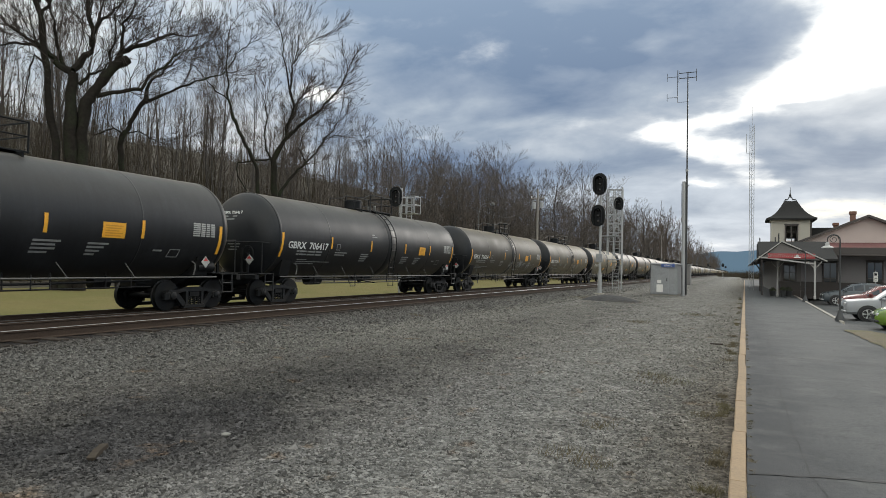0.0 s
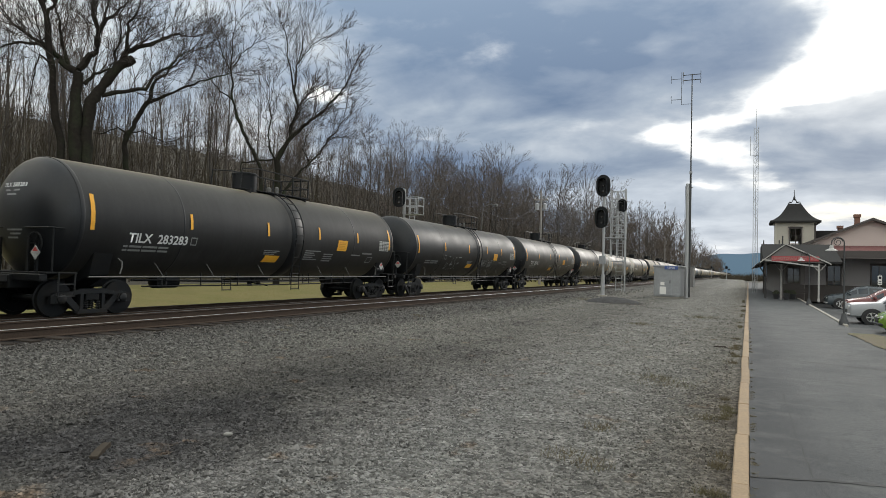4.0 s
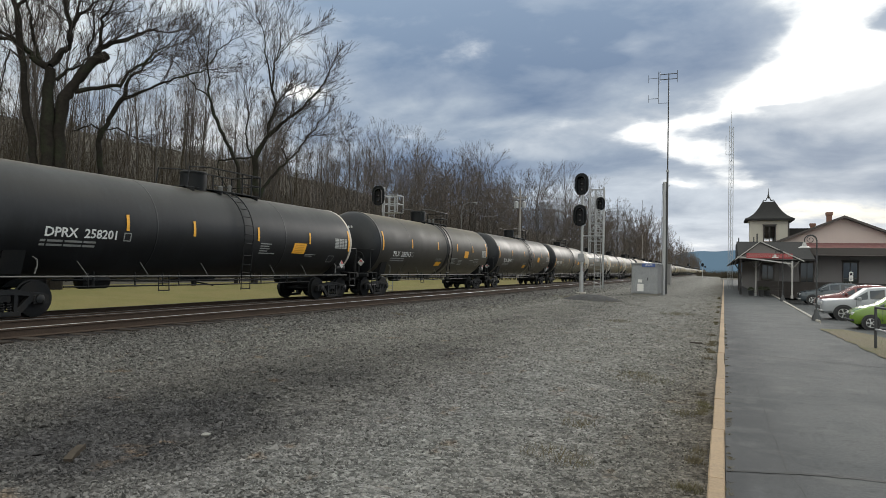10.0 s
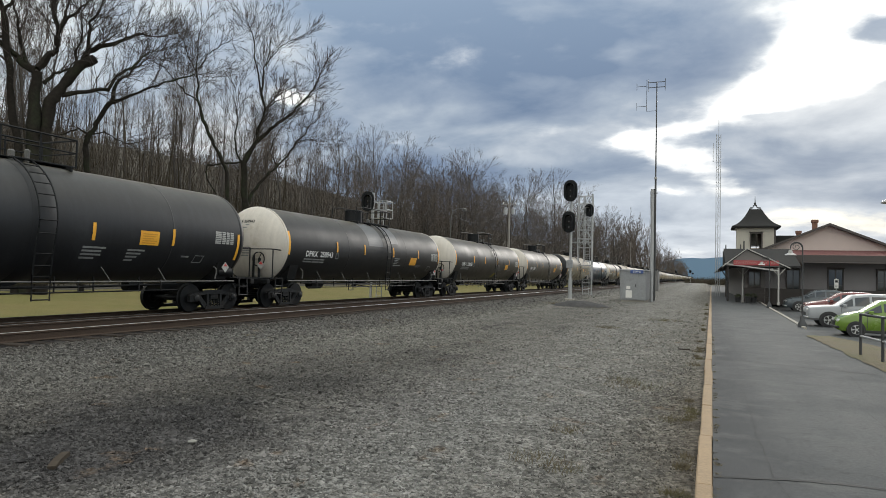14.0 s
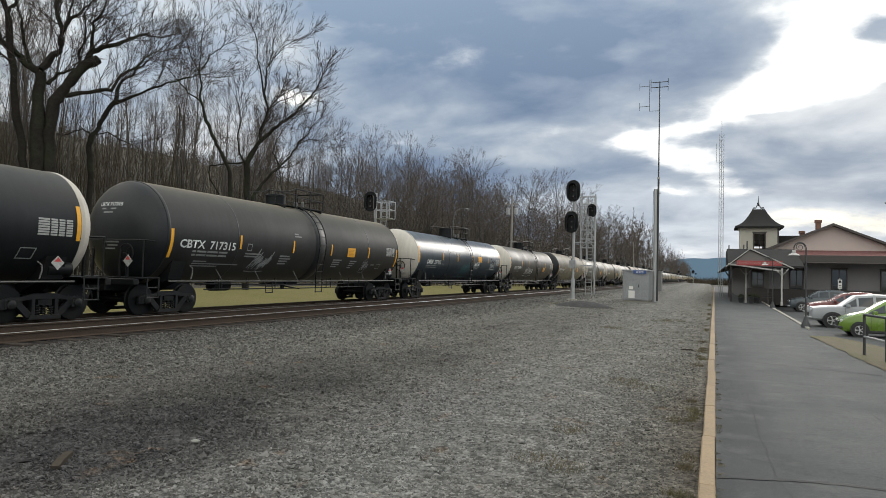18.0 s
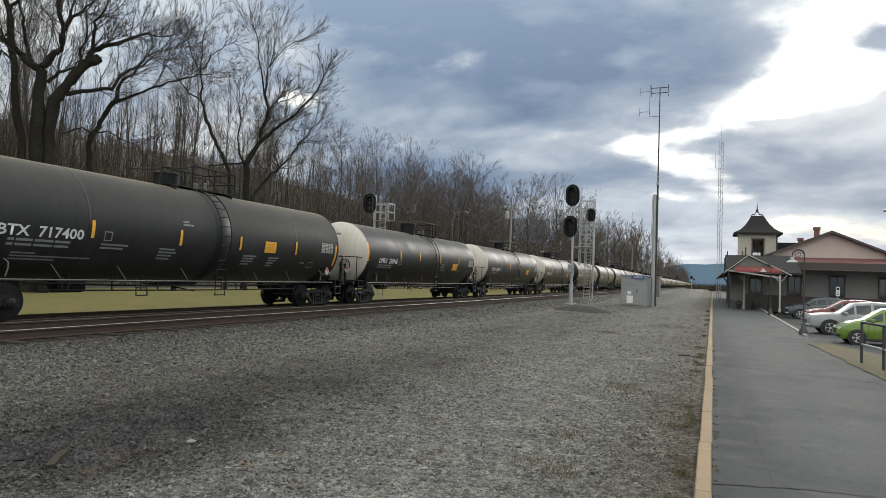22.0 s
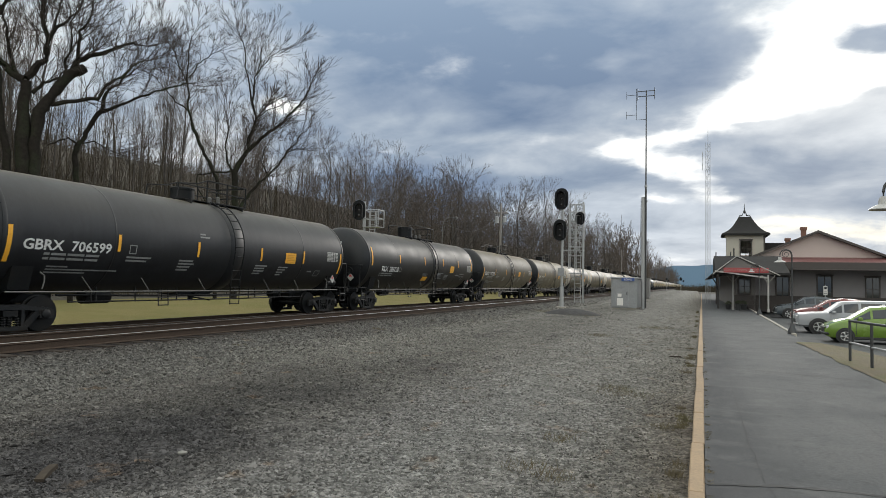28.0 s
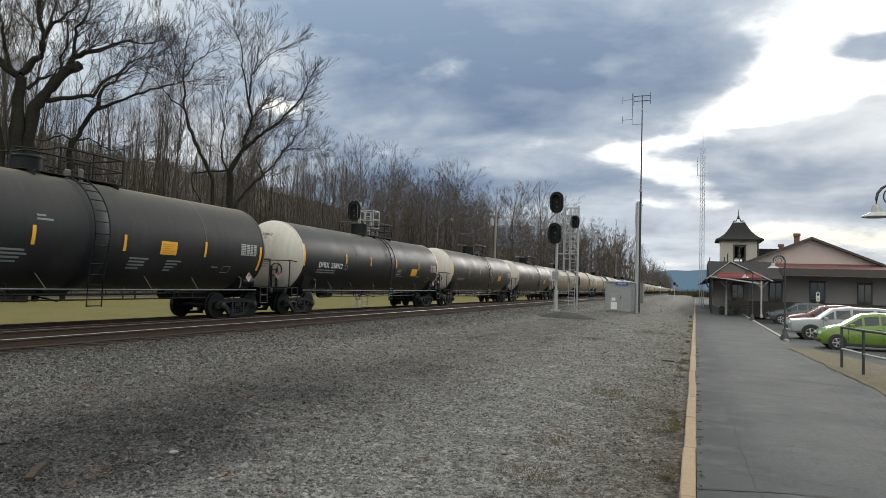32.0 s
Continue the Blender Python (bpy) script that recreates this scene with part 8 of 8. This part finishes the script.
# ---- vehicles ----
def vehicle(name, label, at, rz, paint, stations, glass_from, glass_to, wheels, wr, wide, group="parked cars"):
    """A car that faces -x in its own space; stations along x: (x, bottom, shoulder, top, half width, roof half width)."""
    car = thing(name, label, "car", at, rz, group)
    s = Shape()
    rings = []
    for x, zb, zs, zt, w, wr_ in stations:
        mid = (zb + zs) / 2
        half = [(0.0, zb), (w * 0.86, zb), (w * 0.97, zb + 0.10), (w, mid), (w * 0.985, zs - 0.04), (w * 0.955, zs), (wr_ + 0.02, zt - 0.10 if zt - zs > 0.2 else zs + (zt - zs) * 0.5), (wr_ * 0.93, zt - 0.02), (wr_ * 0.6, zt), (0.0, zt + 0.01)]
        ring = [(x, y, z) for y, z in half] + [(x, -y, z) for y, z in half[-2:0:-1]]
        rings.append(ring)
        s.v += ring
    n = len(rings[0])
    for i in range(len(rings) - 1):
        for k in range(n): s.f.append((i * n + k, i * n + (k + 1) % n, (i + 1) * n + (k + 1) % n, (i + 1) * n + k))
    s.f += [tuple(range(n - 1, -1, -1)), tuple(range((len(rings) - 1) * n, len(rings) * n))]
    body = part("body", s, paint, car, "", 38)

    def lerp(a, b, t): return tuple(p + (q - p) * t for p, q in zip(a, b))

    def pane(a, b, c, d, push, margin=0.08, nm="window"):
        """A pane inside the quad a b c d."""
        pts = []
        for u, v in ((margin, margin), (1 - margin, margin), (1 - margin, 1 - margin), (margin, 1 - margin)):
            p = lerp(lerp(a, b, u), lerp(d, c, u), v)
            pts.append((p[0] + push[0], p[1] + push[1], p[2] + push[2]))
        part(nm, Shape().quad(*pts), dark_glass, body, "dark glass", 0)

    for i in range(glass_from, glass_to):
        for side, (k0, k1) in ((1, (5, 6)), (-1, (n - 5, n - 6))):
            a, b, c, d = rings[i][k0], rings[i + 1][k0], rings[i + 1][k1], rings[i][k1]
            pane(a, b, c, d, (0, 0.012 * side, 0.004), 0.07, "side_window")
    # windscreen and rear window over the roof's ends
    for i, push in ((glass_from - 1, (-0.012, 0, 0.012)), (glass_to, (0.012, 0, 0.012))):
        if 0 <= i < len(rings) - 1:
            a, b, c, d = rings[i][7], rings[i + 1][7], rings[i + 1][n - 7], rings[i][n - 7]
            pane(a, b, c, d, push, 0.06, "windscreen")
    nose = stations[0]
    x0, zl = stations[1][0], stations[1][2]
    for sy in (-1, 1):
        w = stations[1][4]
        part("headlight", Shape().block(x0 - 0.12, x0 + 0.34, sy * w * 0.66 - 0.16, sy * w * 0.66 + 0.2 if sy > 0 else sy * w * 0.66 + 0.16, zl - 0.17, zl - 0.02, 0.04), lamp_lens, car, "clear headlight")
        part("mirror", Shape().block(stations[glass_from][0] + 0.15, stations[glass_from][0] + 0.32, sy * (wide + 0.10) - 0.10, sy * (wide + 0.10) + 0.10, stations[glass_from][2], stations[glass_from][2] + 0.15, 0.03), paint, car)
        for x in wheels:
            part("wheel_arch", Shape().lathe([(-0.10 * sy, wr * 1.16), (0.006 * sy, wr * 1.16)], 26, "y", (x, sy * wide, wr * 1.04)), plastic_black, car)
            wh = part("wheel", Shape().lathe([(-0.20, wr * 0.6), (-0.20, wr * 0.93), (-0.16, wr), (-0.02, wr), (0.02, wr * 0.93), (0.025, wr * 0.66), (0.0, wr * 0.62)], 28, "y"), tyre, car, "black tyre")
            wh.matrix_local = pose(x, sy * (wide + 0.005), wr, 0, 0, 0 if sy > 0 else 180)
            rim = Shape().lathe([(-0.03, wr * 0.64), (0.012, wr * 0.66), (0.014, wr * 0.60), (-0.03, wr * 0.57)], 26, "y")
            for j in range(5):
                a = 2 * math.pi * j / 5
                rim.prism([(math.cos(a - 0.16) * wr * 0.12, math.sin(a - 0.16) * wr * 0.12), (math.cos(a - 0.2) * wr * 0.6, math.sin(a - 0.2) * wr * 0.6), (math.cos(a + 0.2) * wr * 0.6, math.sin(a + 0.2) * wr * 0.6), (math.cos(a + 0.16) * wr * 0.12, math.sin(a + 0.16) * wr * 0.12)], -0.01, 0.012, "y")
            rim.lathe([(-0.01, wr * 0.18), (0.02, wr * 0.16)], 12, "y")
            part("rim", rim, alloy, wh, "bright alloy rim")
    def side_at(x):
        for a, b in zip(stations, stations[1:]):
            if a[0] <= x <= b[0]:
                u = (x - a[0]) / (b[0] - a[0])
                return a[4] + (b[4] - a[4]) * u, a[1] + (b[1] - a[1]) * u, a[2] + (b[2] - a[2]) * u
        return stations[-1][4], stations[-1][1], stations[-1][2]

    doors = [stations[glass_from][0] + 0.12, (stations[glass_from][0] + stations[glass_to][0]) / 2 + 0.1, stations[glass_to][0] - 0.12]
    for sy in (-1, 1):
        for x in doors:
            w, zb, zs = side_at(x)
            part("door_seam", Shape().box(x - 0.007, x + 0.007, sy * w * 0.985 - 0.012, sy * w * 0.985 + 0.012, zb + 0.16, zs - 0.03), plastic_black, body, "", 0)
        for x in doors[1:]:
            w, zb, zs = side_at(x - 0.16)
            part("door_handle", Shape().block(x - 0.25, x - 0.08, sy * w - 0.02, sy * w + 0.02, zs - 0.17, zs - 0.13, 0.008), plastic_black if paint is white_car else paint, body)
    part("bumper", Shape().block(nose[0] - 0.06, nose[0] + 0.16, -stations[1][4] * 0.92, stations[1][4] * 0.92, nose[1] + 0.02, nose[1] + 0.12, 0.03), plastic_black if paint is green_car else alloy, car, "front bumper")
    part("sill", Shape().block(wheels[0] + wr, wheels[1] - wr, -wide * 0.97, wide * 0.97, 0.17, 0.30, 0.03), plastic_black, car)
    part("grille", Shape().block(nose[0] - 0.015, nose[0] + 0.05, -nose[4] * 0.55, nose[4] * 0.55, nose[1] + 0.12, nose[1] + 0.32, 0.01), plastic_black, car)
    return car


LOT = LOT_Z
hatch = [(0.0, 0.30, 0.52, 0.56, 0.60, 0.40), (0.16, 0.22, 0.72, 0.78, 0.74, 0.60), (0.55, 0.20, 0.86, 0.93, 0.79, 0.66), (0.95, 0.20, 0.93, 1.02, 0.80, 0.66), (1.62, 0.20, 1.00, 1.48, 0.80, 0.58), (2.2, 0.20, 1.04, 1.55, 0.80, 0.58), (2.9, 0.20, 1.08, 1.52, 0.80, 0.57), (3.45, 0.24, 1.08, 1.30, 0.77, 0.56), (3.62, 0.35, 0.9, 1.0, 0.70, 0.52)]
suv = [(0.0, 0.42, 0.82, 0.88, 0.72, 0.6), (0.10, 0.36, 0.98, 1.04, 0.88, 0.74), (0.7, 0.34, 1.06, 1.12, 0.93, 0.78), (1.35, 0.34, 1.10, 1.16, 0.94, 0.78), (2.0, 0.34, 1.13, 1.72, 0.94, 0.70), (2.7, 0.34, 1.14, 1.80, 0.94, 0.70), (3.7, 0.34, 1.16, 1.80, 0.94, 0.70), (4.6, 0.36, 1.16, 1.76, 0.92, 0.68), (4.9, 0.45, 1.05, 1.2, 0.88, 0.66)]
cross = [(0.0, 0.34, 0.66, 0.70, 0.66, 0.5), (0.14, 0.28, 0.84, 0.90, 0.84, 0.68), (0.65, 0.26, 0.96, 1.02, 0.90, 0.74), (1.2, 0.26, 1.02, 1.10, 0.91, 0.74), (1.95, 0.26, 1.07, 1.56, 0.91, 0.66), (2.6, 0.26, 1.09, 1.66, 0.91, 0.66), (3.4, 0.26, 1.11, 1.62, 0.91, 0.64), (4.15, 0.30, 1.12, 1.42, 0.88, 0.62), (4.5, 0.4, 0.95, 1.05, 0.82, 0.6)]
vehicle("hatchback", "small lime green hatchback parked at the grass verge", (5.02, 31.8, LOT), 0, green_car, hatch, 3, 7, (0.68, 2.98), 0.29, 0.80)
big = vehicle("suv", "white sport utility vehicle parked nose to the platform", (4.68, 37.7, LOT), 0, white_car, suv, 3, 7, (0.95, 3.9), 0.38, 0.94)
big.scale = (1.0, 1.0, 0.92)
vehicle("sedan", "dark red car parked between two larger vehicles", (5.5, 45.5, LOT), 0, red_car, cross, 3, 7, (0.85, 3.6), 0.33, 0.90)
vehicle("crossover", "dark grey crossover parked near the station", (5.5, 55.2, LOT), 0, grey_car, cross, 3, 7, (0.85, 3.6), 0.35, 0.91)
vehicle("suv", "white vehicle parked by the station wall", (14.2, 56.0, LOT), 0, white_car, suv, 3, 7, (0.95, 3.9), 0.38, 0.94)


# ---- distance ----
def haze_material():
    m = bpy.data.materials.new("haze_blue_ridge")
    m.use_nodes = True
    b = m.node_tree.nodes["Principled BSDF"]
    # distance haze is put in as blue base colour plus a steady glow
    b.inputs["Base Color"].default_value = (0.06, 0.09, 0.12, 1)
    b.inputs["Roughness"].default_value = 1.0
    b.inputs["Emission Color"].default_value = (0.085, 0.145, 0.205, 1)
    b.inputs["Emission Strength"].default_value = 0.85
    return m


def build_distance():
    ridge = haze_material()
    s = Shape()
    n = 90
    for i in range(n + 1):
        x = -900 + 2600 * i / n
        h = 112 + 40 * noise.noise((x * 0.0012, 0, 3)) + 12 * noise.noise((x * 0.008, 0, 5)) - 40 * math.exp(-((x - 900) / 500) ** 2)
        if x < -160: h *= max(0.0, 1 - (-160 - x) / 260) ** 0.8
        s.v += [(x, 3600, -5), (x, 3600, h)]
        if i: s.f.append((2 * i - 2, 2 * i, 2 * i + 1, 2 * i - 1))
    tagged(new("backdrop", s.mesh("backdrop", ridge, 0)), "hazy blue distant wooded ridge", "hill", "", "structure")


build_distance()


# ---- small things on the gravel ----
def build_litter():
    z = lambda x, y: ground_height(x, y)
    w = thing("wood_scrap", "weathered scrap of wood lying on the gravel", "wood", (-5.42, 4.30, z(-5.42, 4.3)), -52)
    part("plank", Shape().prism([(-0.24, 0.0), (0.23, 0.0), (0.24, 0.035), (0.06, 0.05), (-0.22, 0.04)], -0.035, 0.035, "y"), old_wood, w)
    st = Shape().lathe([(-0.03, 0.02), (-0.015, 0.045), (0.0, 0.05), (0.012, 0.02)], 7, "z")
    rock = thing("pale_stone", "pale stone lying on the dark gravel", "stone", (-4.86, 5.36, z(-4.86, 5.36) + 0.03), 30)
    part("stone", st, stone_pale, rock, "", 0)
    t = thing("timber_offcut", "dark timber offcut lying beside the kerb", "wood", (-0.50, 18.15, z(-0.5, 18.15)), 8)
    part("timber", Shape().block(-0.15, 0.15, -0.03, 0.03, 0.0, 0.035, 0.006), tie_wood, t)
    h = Shape()
    for j in range(7):
        r = 1.0 - j / 6
        for k in range(20):
            a = 2 * math.pi * k / 20
            q = 1 + 0.18 * noise.noise((math.cos(a) * 1.5, math.sin(a) * 1.5, 7))
            h.v.append((2.0 * r * q * math.cos(a), 1.5 * r * q * math.sin(a), -0.1 + 0.42 * (1 - r * r) + 0.05 * noise.noise((r * 6, k, 3))))
    for j in range(6):
        for k in range(20): h.f.append((j * 20 + k, j * 20 + (k + 1) % 20, j * 20 + 20 + (k + 1) % 20, j * 20 + 20 + k))
    heap = thing("gravel_mound", "low dark heap of gravel beside the signal", "gravel", (-7.0, 39.6, z(-7.0, 39.6)))
    part("mound", h, dark_stone, heap, "", 60)
    # tufts of dead grass
    rng = random.Random(31)
    tuft = Shape()
    spots = [(-1.12, 11.4, 0.5), (-1.3, 11.9, 0.35), (-1.52, 6.4, 0.28), (-1.25, 6.2, 0.2), (-1.5, 7.8, 0.22), (-0.4, 9.0, 0.2), (-6.2, 39.0, 1.2), (-7.5, 40.0, 1.4), (-8.7, 41.1, 1.2), (-10.2, 13.0, 0.2), (-10.0, 20.0, 0.3), (-3.2, 24.0, 0.5), (-1.6, 30.0, 0.8)]
    spots += [(-0.22 + DRIFT * y + rng.uniform(-0.10, 0.02), y, rng.uniform(0.05, 0.14)) for y in [3.0 + 50 * rng.random() ** 1.3 for k in range(34)]]
    spots += [(0.045 + DRIFT * y + rng.uniform(0.0, 0.03), y, 0.02 + 0.025 * rng.random()) for y in [2.4 + 24 * rng.random() ** 1.4 for k in range(90)]]
    for x, y, r in spots:
        for k in range(int(60 + 160 * r) if r > 0.05 else 12):
            a, d = rng.uniform(0, 6.28), r * rng.random() ** 0.7
            px, py = x + d * math.cos(a), y + d * math.sin(a)
            pz, h = (0.006 if px > DRIFT * py + 0.03 else z(px, py)), rng.uniform(0.02, 0.07) * (1 + r) * (0.22 if r < 0.05 else 1.0)
            lx, ly = rng.uniform(-0.05, 0.05) * (1 + r), rng.uniform(-0.05, 0.05) * (1 + r)
            b = 0.004 + 0.002 * (y > 15)
            n = len(tuft.v)
            tuft.v += [(px - b, py, pz - 0.01), (px + b, py, pz - 0.01), (px + lx, py + ly, pz + h)]
            tuft.f.append((n, n + 1, n + 2))
    tagged(new("dead_grass", tuft.mesh("dead_grass", dry_grass, 0)), "tufts of dead straw-coloured grass in the gravel", "grass", "", "stuff")


build_litter()
# ---- what moves ----
def motions():
    times = [0.5 * k for k in range(65)]
    for i, car in TRAIN.items():
        walk(car, [(t, pose(FAR_X, car_centre(i, t), FAR_Z)) for t in times])
    # every wheelset turns by the way rolled; the same turn at all axles, one row a frame
    rows = [k / FPS for k in range(frame(32.0))]
    first = {}
    for car in TRAIN.values():
        for tr in car.children:
            if not tr.name.startswith("truck"): continue
            for ws in tr.children:
                if not ws.name.startswith("wheelset"): continue
                y = round(ws.location.y, 3)
                if y not in first:
                    walk(ws, [(t, pose(0, y, WHEEL_R, math.degrees(train_way(t) / WHEEL_R) % 360.0, 0, 0)) for t in rows])
                    first[y] = ws
                else:
                    ws.rotation_mode = "QUATERNION"
                    ws.animation_data_create()
                    ws.animation_data.action = first[y].animation_data.action
                    ws.animation_data.action_slot = first[y].animation_data.action_slot


motions()
